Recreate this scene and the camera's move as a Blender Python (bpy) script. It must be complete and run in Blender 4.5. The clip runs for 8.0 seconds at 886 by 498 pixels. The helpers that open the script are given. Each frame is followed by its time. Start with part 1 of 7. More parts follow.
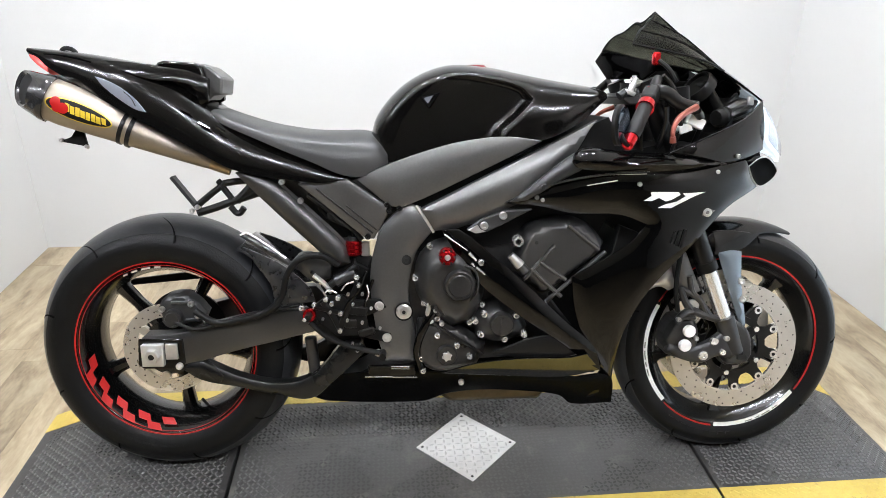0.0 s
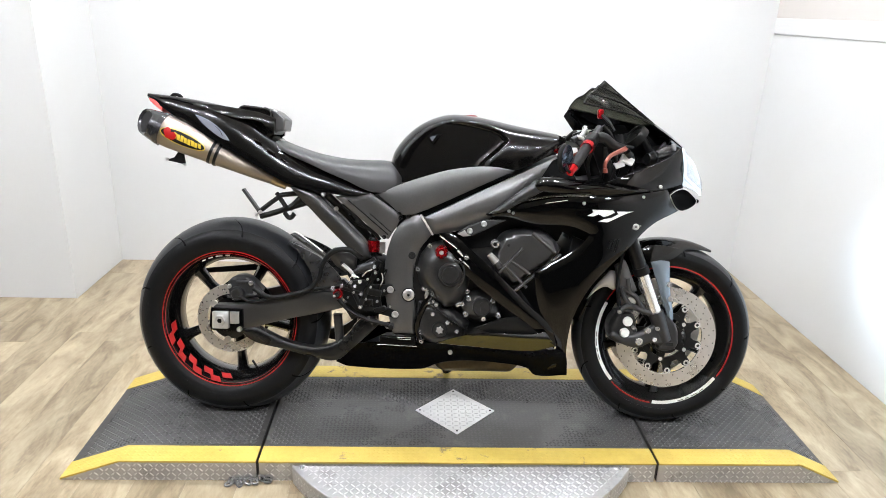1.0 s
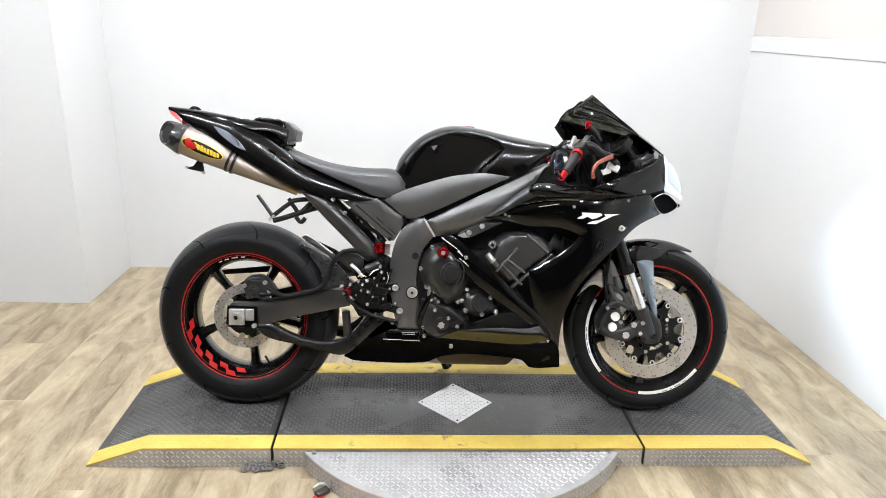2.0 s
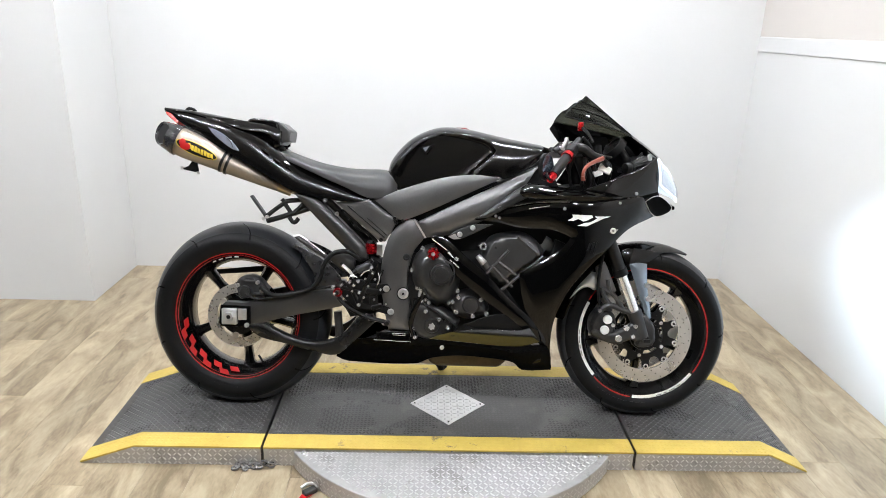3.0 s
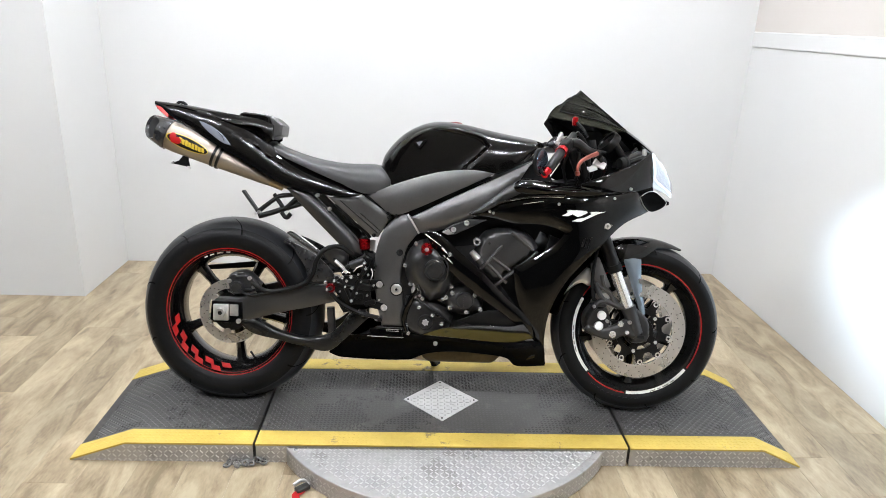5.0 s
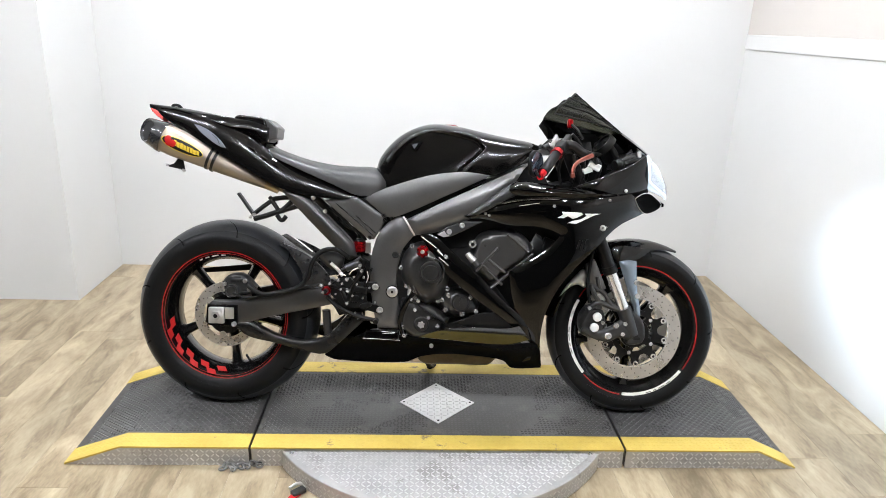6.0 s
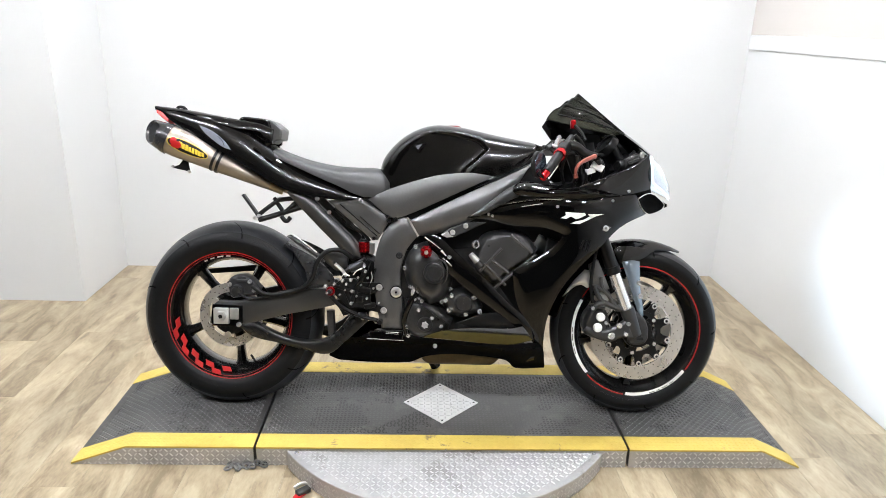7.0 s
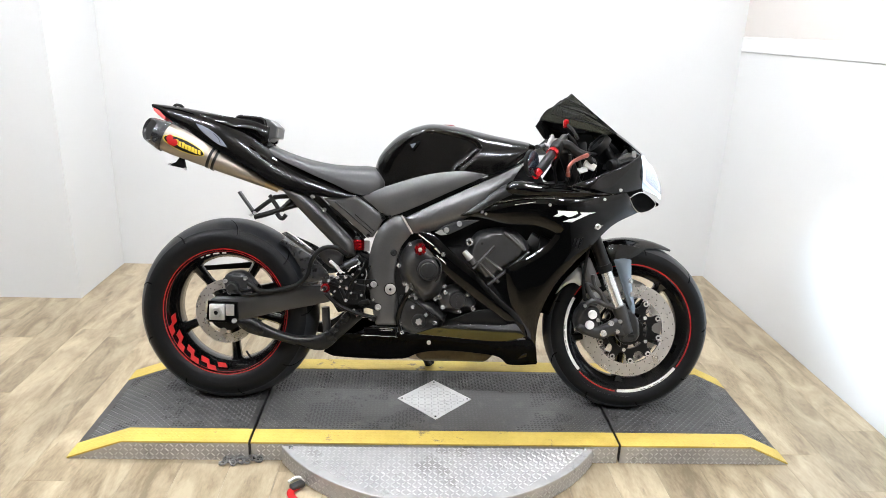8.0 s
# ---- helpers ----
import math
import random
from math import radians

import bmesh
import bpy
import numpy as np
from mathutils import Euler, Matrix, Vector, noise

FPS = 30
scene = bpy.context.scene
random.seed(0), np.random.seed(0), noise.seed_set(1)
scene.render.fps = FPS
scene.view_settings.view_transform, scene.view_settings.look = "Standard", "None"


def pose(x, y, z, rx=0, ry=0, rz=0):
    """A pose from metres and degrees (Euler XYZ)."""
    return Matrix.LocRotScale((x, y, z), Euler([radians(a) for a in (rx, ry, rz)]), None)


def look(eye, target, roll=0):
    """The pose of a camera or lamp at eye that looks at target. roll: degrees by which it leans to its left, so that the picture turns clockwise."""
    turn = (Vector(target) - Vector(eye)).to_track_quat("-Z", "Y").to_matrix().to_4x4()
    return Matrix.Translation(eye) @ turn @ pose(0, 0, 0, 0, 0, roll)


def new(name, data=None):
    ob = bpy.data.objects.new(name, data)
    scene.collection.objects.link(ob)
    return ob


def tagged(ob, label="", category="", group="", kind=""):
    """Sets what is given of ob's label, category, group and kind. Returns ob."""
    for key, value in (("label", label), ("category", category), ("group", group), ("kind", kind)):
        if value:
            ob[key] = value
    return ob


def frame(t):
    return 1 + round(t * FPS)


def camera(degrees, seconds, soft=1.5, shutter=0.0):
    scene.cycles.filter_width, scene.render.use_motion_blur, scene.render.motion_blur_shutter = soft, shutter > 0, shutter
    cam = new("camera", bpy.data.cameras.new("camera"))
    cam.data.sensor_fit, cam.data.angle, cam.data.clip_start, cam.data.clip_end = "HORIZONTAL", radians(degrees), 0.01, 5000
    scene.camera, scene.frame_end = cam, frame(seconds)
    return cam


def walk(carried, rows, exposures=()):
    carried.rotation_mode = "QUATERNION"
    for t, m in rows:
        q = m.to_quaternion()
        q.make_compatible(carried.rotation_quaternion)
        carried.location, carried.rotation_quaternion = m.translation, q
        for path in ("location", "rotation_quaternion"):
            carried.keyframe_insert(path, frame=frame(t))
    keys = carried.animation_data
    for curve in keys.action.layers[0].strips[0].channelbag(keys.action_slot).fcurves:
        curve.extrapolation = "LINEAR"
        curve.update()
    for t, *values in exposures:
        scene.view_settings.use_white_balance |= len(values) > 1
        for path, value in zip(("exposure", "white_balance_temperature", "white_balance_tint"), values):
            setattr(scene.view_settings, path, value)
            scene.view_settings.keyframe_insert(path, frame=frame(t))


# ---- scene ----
cam = camera(66.4, 8.0, soft=0.55)
PATH = [
    (0, (-0.163, -1.499, 1.29), (0.012, 0.312, 0.459), 0.8),
    (0.3, (-0.115, -1.684, 1.305), (0.009, 0.17, 0.566), 1.6),
    (0.5, (-0.09, -1.796, 1.328), (-0.007, 0.059, 0.584), 3.1),
    (0.6, (-0.083, -1.853, 1.327), (-0.01, 0.004, 0.588), 3.0),
    (1, (-0.113, -2.046, 1.343), (-0.021, -0.165, 0.671), 2.1),
    (1.5, (-0.162, -2.2, 1.358), (-0.002, -0.305, 0.74), 2.1),
    (1.7, (-0.171, -2.213, 1.355), (-0.023, -0.32, 0.729), 2.1),
    (2.8, (-0.068, -2.21, 1.358), (-0.002, -0.315, 0.723), 2.1),
    (3, (-0.064, -2.214, 1.362), (0.0, -0.318, 0.729), 2.0),
    (3.5, (-0.068, -2.212, 1.359), (0.006, -0.319, 0.718), 2.3),
    (4, (-0.068, -2.21, 1.356), (0.003, -0.316, 0.719), 2.0),
    (4.5, (-0.061, -2.206, 1.36), (0.021, -0.312, 0.721), 2.2),
    (4.7, (-0.062, -2.202, 1.36), (0.019, -0.31, 0.713), 2.2),
    (5.8, (-0.069, -2.198, 1.353), (0.031, -0.305, 0.714), 2.3),
    (6, (-0.066, -2.202, 1.355), (0.032, -0.308, 0.719), 2.2),
    (6.5, (-0.065, -2.203, 1.357), (0.03, -0.311, 0.715), 2.2),
    (7, (-0.066, -2.211, 1.357), (0.021, -0.316, 0.723), 2.0),
    (7.5, (-0.063, -2.222, 1.358), (0.035, -0.327, 0.727), 2.0),
    (8, (-0.058, -2.237, 1.354), (0.039, -0.341, 0.723), 2.3),
]
walk(cam, [(t, look(eye, target, roll)) for t, eye, target, roll in PATH],
     [(0.0, 0.03), (1.5, 0.09), (2.8, -0.09), (4.7, -0.14), (5.8, -0.05), (7.0, 0.07), (8.0, 0.08)])


# ---------------------------------------------------------------- world and light
world = bpy.data.worlds.new("world")
scene.world = world
world.use_nodes = True
world.node_tree.nodes["Background"].inputs[0].default_value = (0.9, 0.95, 1.0, 1)
world.node_tree.nodes["Background"].inputs[1].default_value = 0.05


# ---------------------------------------------------------------- materials
def material(name, color, rough=0.5, metal=0.0, coat=0.0, vary=0.15, scale=8.0, fine=120.0, bump=0.0, wear=0.0,
             stretch=(1, 1, 1), random_tint=0.0, dark=None, spec=0.5, chips=None):
    m = bpy.data.materials.new(name)
    m.use_nodes = True
    nt = m.node_tree
    bs = nt.nodes["Principled BSDF"]
    bs.inputs["Metallic"].default_value = metal
    bs.inputs["Specular IOR Level"].default_value = spec
    bs.inputs["Coat Weight"].default_value = coat
    bs.inputs["Coat Roughness"].default_value = 0.04
    tc = nt.nodes.new("ShaderNodeTexCoord")
    mp = nt.nodes.new("ShaderNodeMapping")
    mp.inputs["Scale"].default_value = stretch
    nt.links.new(tc.outputs["Object"], mp.inputs[0])
    n1 = nt.nodes.new("ShaderNodeTexNoise")
    n1.inputs["Scale"].default_value, n1.inputs["Detail"].default_value = scale, 5
    n2 = nt.nodes.new("ShaderNodeTexNoise")
    n2.inputs["Scale"].default_value, n2.inputs["Detail"].default_value = fine, 4
    nt.links.new(mp.outputs[0], n1.inputs[0])
    nt.links.new(mp.outputs[0], n2.inputs[0])
    mix = nt.nodes.new("ShaderNodeMix")
    mix.data_type = "RGBA"
    lo = dark or [c * (1 - vary) for c in color]
    hi = [min(1, c * (1 + vary)) for c in color]
    mix.inputs[6].default_value, mix.inputs[7].default_value = (*lo, 1), (*hi, 1)
    add = nt.nodes.new("ShaderNodeMath")
    add.operation = "MULTIPLY_ADD"
    add.inputs[1].default_value = 0.5
    nt.links.new(n2.outputs[0], add.inputs[0])
    half = nt.nodes.new("ShaderNodeMath")
    half.operation = "MULTIPLY_ADD"
    half.inputs[1].default_value, half.inputs[2].default_value = 1.4, -0.45
    nt.links.new(n1.outputs[0], half.inputs[0])
    nt.links.new(half.outputs[0], add.inputs[2])
    nt.links.new(add.outputs[0], mix.inputs[0])
    out = mix.outputs[2]
    if random_tint:
        oi = nt.nodes.new("ShaderNodeObjectInfo")
        rm = nt.nodes.new("ShaderNodeMapRange")
        rm.inputs[3].default_value, rm.inputs[4].default_value = 1 - random_tint, 1 + random_tint
        nt.links.new(oi.outputs["Random"], rm.inputs[0])
        mul = nt.nodes.new("ShaderNodeVectorMath")
        mul.operation = "SCALE"
        nt.links.new(out, mul.inputs[0])
        nt.links.new(rm.outputs[0], mul.inputs["Scale"])
        out = mul.outputs[0]
    if chips:
        n3 = nt.nodes.new("ShaderNodeTexNoise")
        n3.inputs["Scale"].default_value, n3.inputs["Detail"].default_value, n3.inputs["Roughness"].default_value = chips[2], 8, 0.7
        nt.links.new(mp.outputs[0], n3.inputs[0])
        cut = nt.nodes.new("ShaderNodeMapRange")
        cut.inputs[1].default_value, cut.inputs[2].default_value = chips[1], chips[1] + 0.06
        nt.links.new(n3.outputs[0], cut.inputs[0])
        cm = nt.nodes.new("ShaderNodeMix")
        cm.data_type = "RGBA"
        cm.inputs[7].default_value = (*chips[0], 1)
        nt.links.new(cut.outputs[0], cm.inputs[0])
        nt.links.new(out, cm.inputs[6])
        out = cm.outputs[2]
    nt.links.new(out, bs.inputs["Base Color"])
    rr = nt.nodes.new("ShaderNodeMapRange")
    rr.inputs[3].default_value, rr.inputs[4].default_value = max(0.02, rough * (1 - wear)), min(1, rough * (1 + wear) + 0.02)
    nt.links.new(n1.outputs[0], rr.inputs[0])
    nt.links.new(rr.outputs[0], bs.inputs["Roughness"])
    if bump:
        bp = nt.nodes.new("ShaderNodeBump")
        bp.inputs["Strength"].default_value, bp.inputs["Distance"].default_value = bump, 0.002
        nt.links.new(n2.outputs[0], bp.inputs["Height"])
        nt.links.new(bp.outputs[0], bs.inputs["Normal"])
    return m


def glow(name, color, strength):
    m = bpy.data.materials.new(name)
    m.use_nodes = True
    bs = m.node_tree.nodes["Principled BSDF"]
    bs.inputs["Base Color"].default_value = (0.9, 0.9, 0.9, 1)
    bs.inputs["Emission Color"].default_value = (*color, 1)
    bs.inputs["Emission Strength"].default_value = strength
    return m


def glass(name, color, through_part, rough=0.02):
    """A thin clear or smoked sheet: part of the light goes straight through, the rest is gloss."""
    m = bpy.data.materials.new(name)
    m.use_nodes = True
    nt = m.node_tree
    bs = nt.nodes["Principled BSDF"]
    bs.inputs["Base Color"].default_value = (*color, 1)
    bs.inputs["Roughness"].default_value = rough
    tr = nt.nodes.new("ShaderNodeBsdfTransparent")
    tr.inputs[0].default_value = (*through_part, 1)
    mx = nt.nodes.new("ShaderNodeMixShader")
    mx.inputs[0].default_value = 0.38
    nt.links.new(tr.outputs[0], mx.inputs[1])
    nt.links.new(bs.outputs[0], mx.inputs[2])
    nt.links.new(mx.outputs[0], nt.nodes["Material Output"].inputs[0])
    return m


STEP = material("lower_step_paint", (0.0014, 0.0014, 0.0014), 0.05, spec=0.45, coat=0.5, vary=0.2, scale=3, wear=0.15)
GLOSS = material("gloss_black_paint", (0.0012, 0.0012, 0.0012), 0.035, coat=0.3, vary=0.2, scale=3, wear=0.12, spec=0.22)
# Much weaker specular than the gloss paint, so the lower fairing stays darker.
LOWER = material("dull_black_lower_paint", (0.0016, 0.0016, 0.0016), 0.22, vary=0.3, scale=8, wear=0.4, spec=0.04, bump=0.02)
SWING = material("dark_swingarm_paint", (0.080, 0.079, 0.078), 0.36, metal=0.8, vary=0.2, scale=9, fine=220, wear=0.3, bump=0.10)
TANK = material("tank_black_paint", (0.0026, 0.0024, 0.0022), 0.15, spec=0.34, coat=0.08, vary=0.2, scale=3, wear=0.3)
SATIN = material("satin_black", (0.0045, 0.0045, 0.0045), 0.3, spec=0.32, vary=0.25, scale=12, wear=0.25, bump=0.03)
MATT = material("matt_black_plastic", (0.0045, 0.0045, 0.0045), 0.46, spec=0.2, vary=0.25, scale=20, bump=0.08)
FRAME = material("dark_grey_frame_paint", (0.138, 0.136, 0.134), 0.38, metal=0.8, vary=0.2, scale=9, fine=220, wear=0.3, bump=0.12)
COVER = material("charcoal_side_cover", (0.150, 0.149, 0.147), 0.36, metal=0.8, vary=0.2, scale=9, fine=220, wear=0.3, bump=0.10)
ENGINE = material("engine_dark_coating", (0.060, 0.059, 0.058), 0.31, metal=0.75, vary=0.35, scale=15, wear=0.35, bump=0.18)
RUBBER = material("tyre_rubber", (0.0052, 0.0053, 0.0056), 0.46, spec=0.18, vary=0.3, scale=14, fine=260, bump=0.3, wear=0.25, chips=((0.009, 0.009, 0.009), 0.60, 30.0))
# Tread is lighter than sidewall; its faint blue stands in for bluish light.
TREADR = material("tyre_tread_rubber", (0.017, 0.018, 0.020), 0.36, vary=0.4, scale=10, fine=160, bump=0.25, wear=0.3, chips=((0.024, 0.024, 0.024), 0.60, 24.0))
# Near-black colour that stands in for shade in grooves and recesses.
GROOVE = material("tyre_groove", (0.002, 0.002, 0.002), 0.8, spec=0.05)
RIM = material("rim_black", (0.003, 0.003, 0.003), 0.2, coat=0.4, vary=0.2, wear=0.3)
RED = material("red_stripe", (0.40, 0.010, 0.010), 0.4, spec=0.25, vary=0.1)
REDA = material("red_anodised", (0.42, 0.006, 0.010), 0.24, metal=0.8, vary=0.12)
COPPER = material("red_bronze_lever", (0.25, 0.070, 0.050), 0.33, metal=0.6, vary=0.15)
WHITE = material("white_decal", (0.82, 0.82, 0.8), 0.35, vary=0.03)
YELLOW = material("badge_yellow", (0.60, 0.43, 0.03), 0.4, vary=0.06)
STEEL = material("brake_disc_steel", (0.66, 0.63, 0.585), 0.28, metal=0.85, vary=0.12, scale=25, wear=0.3)
BOLTM = material("bright_bolt", (0.70, 0.69, 0.68), 0.30, metal=0.8, vary=0.12, scale=60, wear=0.3)
CHROME = material("bright_metal", (0.80, 0.79, 0.77), 0.22, metal=0.75, vary=0.1, scale=30, wear=0.4)
ALU = material("bare_aluminium", (0.62, 0.61, 0.60), 0.38, metal=0.9, vary=0.15, scale=30, wear=0.3)
TITAN = material("brushed_titanium", (0.345, 0.30, 0.248), 0.50, metal=1.0, vary=0.12, scale=6, fine=90, wear=0.25, stretch=(1, 8, 8), bump=0.05)
TITAN2 = material("heat_tinted_titanium", (0.42, 0.33, 0.21), 0.34, metal=1.0, vary=0.15, scale=9)
DUCT = material("dark_duct_plastic", (0.016, 0.016, 0.016), 0.33, vary=0.25, scale=14, wear=0.25, bump=0.04)
BRACE = material("dark_brace_paint", (0.020, 0.020, 0.0197), 0.28, metal=0.6, vary=0.25, scale=9, fine=220, wear=0.3, bump=0.10)
HEAD = material("cylinder_head_coating", (0.085, 0.084, 0.083), 0.36, metal=0.8, vary=0.2, scale=9, fine=220, wear=0.3, bump=0.10)
CARBON = material("carbon_end_cap", (0.018, 0.018, 0.019), 0.25, vary=0.4, scale=60, coat=0.6)
WEAVE = material("grey_carbon_weave", (0.030, 0.030, 0.031), 0.28, metal=0.3, vary=0.5, scale=70, coat=0.6, wear=0.3)
SEAT = material("seat_vinyl", (0.028, 0.028, 0.0275), 0.42, vary=0.2, scale=10, fine=400, bump=0.15, wear=0.15)
SILVER = material("brushed_silver_block", (0.68, 0.67, 0.65), 0.4, metal=0.7, vary=0.08)
GREYBLUE = material("grey_fork_guard", (0.165, 0.200, 0.235), 0.22, metal=0.45, vary=0.1, coat=0.3)
CAST = material("grey_cast_alloy", (0.056, 0.0565, 0.058), 0.40, metal=0.7, vary=0.2, scale=18, wear=0.3, bump=0.06)
# Pale colour; on the tail it stands in for a reflection.
PALE = material("pale_facet", (0.22, 0.235, 0.28), 0.22, metal=0.3, vary=0.15, scale=10, coat=0.4)
SCREEN = glass("smoked_screen", (0.012, 0.012, 0.010), (0.42, 0.425, 0.37), 0.12)
CLEAR = glass("clear_lens", (0.5, 0.52, 0.55), (0.95, 0.96, 0.98), 0.02)
REDLENS = material("red_tail_lens", (0.75, 0.10, 0.09), 0.2, coat=0.5, vary=0.1)
WHITEREF = glow("lamp_reflector", (0.72, 0.87, 1.0), 0.85)
OLIVE = material("bronze_engine_sump", (0.10, 0.076, 0.042), 0.38, metal=0.75, vary=0.4, scale=20, wear=0.35, bump=0.1)
BLUEGLASS = material("mirror_glass", (0.10, 0.13, 0.18), 0.06, metal=0.9)

WALL = material("white_wall_paint", (0.62, 0.62, 0.613), 0.75, vary=0.035, scale=1.3, fine=180, bump=0.05)
# For unseen walls, dark only so black paint has something dark to reflect.
WALLD = material("dark_unseen_wall", (0.05, 0.05, 0.052), 0.8, vary=0.1, scale=1.3)
# Upper wall is white; the cream tone stands in for dimmer, warmer light.
WALLU = material("dimmed_wall_paint", (0.55, 0.515, 0.48), 0.75, vary=0.03, scale=1.5, fine=180, bump=0.05)
CEIL = material("ceiling_white", (0.72, 0.72, 0.71), 0.9, vary=0.03, scale=2)
DECK = material("dark_tread_deck", (0.042, 0.0405, 0.039), 0.33, vary=0.5, scale=5, fine=90, wear=0.35, bump=0.15, chips=((0.085, 0.080, 0.075), 0.58, 16.0))
DECKW = material("worn_platform_deck", (0.064, 0.062, 0.059), 0.31, vary=0.45, scale=5, fine=90, wear=0.35, bump=0.15, chips=((0.11, 0.105, 0.098), 0.55, 14.0))
DECKB = material("worn_tread_tops", (0.080, 0.078, 0.076), 0.27, vary=0.45, scale=9, wear=0.3)
YSTRIP = material("yellow_edge_paint", (0.56, 0.42, 0.095), 0.5, vary=0.12, scale=7, fine=60, bump=0.1, dark=(0.40, 0.285, 0.05), chips=((0.17, 0.13, 0.07), 0.60, 11.0))
PLATE = material("aluminium_tread_plate", (0.46, 0.452, 0.44), 0.42, metal=0.7, vary=0.22, scale=14, fine=70, wear=0.3, bump=0.05, chips=((0.34, 0.33, 0.315), 0.57, 7.0))
PLATEB = material("aluminium_tread_bars", (0.56, 0.55, 0.54), 0.33, metal=0.7, vary=0.1, scale=20)
INSET = material("bright_inset_plate", (0.74, 0.735, 0.72), 0.36, metal=0.45, vary=0.14, scale=18, fine=70, wear=0.3, bump=0.05, chips=((0.45, 0.44, 0.42), 0.60, 9.0))
DULL = material("tarnished_steel", (0.20, 0.195, 0.185), 0.5, metal=0.6, vary=0.4, scale=60, wear=0.3)
# Near-black; its colour stands in for the shade inside gaps and holes.
GAPBLACK = material("dark_gap", (0.004, 0.004, 0.004), 0.8)


def wood_planks():
    m = bpy.data.materials.new("oak_vinyl_plank")
    m.use_nodes = True
    nt = m.node_tree
    bs = nt.nodes["Principled BSDF"]
    tc = nt.nodes.new("ShaderNodeTexCoord")
    oi = nt.nodes.new("ShaderNodeObjectInfo")
    off = nt.nodes.new("ShaderNodeVectorMath")
    off.operation = "MULTIPLY_ADD"
    off.inputs[1].default_value = (9.0, 5.0, 3.0)
    comb = nt.nodes.new("ShaderNodeCombineXYZ")
    for k in range(3):
        nt.links.new(oi.outputs["Random"], comb.inputs[k])
    nt.links.new(comb.outputs[0], off.inputs[0])
    nt.links.new(tc.outputs["Object"], off.inputs[2])
    mp = nt.nodes.new("ShaderNodeMapping")
    mp.inputs["Scale"].default_value = (5.0, 1.5, 1.0)
    nt.links.new(off.outputs[0], mp.inputs[0])
    n1 = nt.nodes.new("ShaderNodeTexNoise")
    n1.inputs["Scale"].default_value, n1.inputs["Detail"].default_value, n1.inputs["Distortion"].default_value = 2.3, 8, 1.0
    n1.inputs["Roughness"].default_value = 0.54
    n2 = nt.nodes.new("ShaderNodeTexNoise")
    n2.inputs["Scale"].default_value, n2.inputs["Detail"].default_value = 26, 5
    nt.links.new(mp.outputs[0], n1.inputs[0])
    nt.links.new(mp.outputs[0], n2.inputs[0])
    ramp = nt.nodes.new("ShaderNodeValToRGB")
    ramp.color_ramp.elements[0].position, ramp.color_ramp.elements[0].color = 0.28, (0.178, 0.134, 0.080, 1)
    ramp.color_ramp.elements[1].position, ramp.color_ramp.elements[1].color = 0.72, (0.425, 0.352, 0.238, 1)
    e = ramp.color_ramp.elements.new(0.5)
    e.color = (0.312, 0.248, 0.160, 1)
    mixv = nt.nodes.new("ShaderNodeMath")
    mixv.operation = "MULTIPLY_ADD"
    mixv.inputs[1].default_value = 0.3
    nt.links.new(n2.outputs[0], mixv.inputs[0])
    sc = nt.nodes.new("ShaderNodeMath")
    sc.operation = "MULTIPLY_ADD"
    sc.inputs[1].default_value, sc.inputs[2].default_value = 1.15, -0.22
    nt.links.new(n1.outputs[0], sc.inputs[0])
    nt.links.new(sc.outputs[0], mixv.inputs[2])
    nt.links.new(mixv.outputs[0], ramp.inputs[0])
    rm = nt.nodes.new("ShaderNodeMapRange")
    rm.inputs[3].default_value, rm.inputs[4].default_value = 0.86, 1.16
    nt.links.new(oi.outputs["Random"], rm.inputs[0])
    mul = nt.nodes.new("ShaderNodeVectorMath")
    mul.operation = "SCALE"
    # knots and scattered dark flecks
    spot = nt.nodes.new("ShaderNodeTexNoise")
    spot.inputs["Scale"].default_value, spot.inputs["Detail"].default_value, spot.inputs["Roughness"].default_value = 3.4, 6, 0.62
    soft = nt.nodes.new("ShaderNodeMapping")
    soft.inputs["Scale"].default_value = (6.0, 1.7, 1.0)
    nt.links.new(off.outputs[0], soft.inputs[0])
    nt.links.new(soft.outputs[0], spot.inputs[0])
    cut = nt.nodes.new("ShaderNodeMapRange")
    cut.inputs[1].default_value, cut.inputs[2].default_value = 0.60, 0.80
    nt.links.new(spot.outputs[0], cut.inputs[0])
    knot = nt.nodes.new("ShaderNodeMix")
    knot.data_type = "RGBA"
    knot.inputs[7].default_value = (0.120, 0.090, 0.056, 1)
    nt.links.new(cut.outputs[0], knot.inputs[0])
    nt.links.new(ramp.outputs[0], knot.inputs[6])
    nt.links.new(knot.outputs[2], mul.inputs[0])
    nt.links.new(rm.outputs[0], mul.inputs["Scale"])
    nt.links.new(mul.outputs[0], bs.inputs["Base Color"])
    bs.inputs["Roughness"].default_value = 0.34
    bp = nt.nodes.new("ShaderNodeBump")
    bp.inputs["Strength"].default_value, bp.inputs["Distance"].default_value = 0.12, 0.001
    nt.links.new(n2.outputs[0], bp.inputs["Height"])
    nt.links.new(bp.outputs[0], bs.inputs["Normal"])
    return m


PLANK = wood_planks()
LAMP = glow("lamp_diffuser", (0.935, 0.97, 1.04), 450.0)


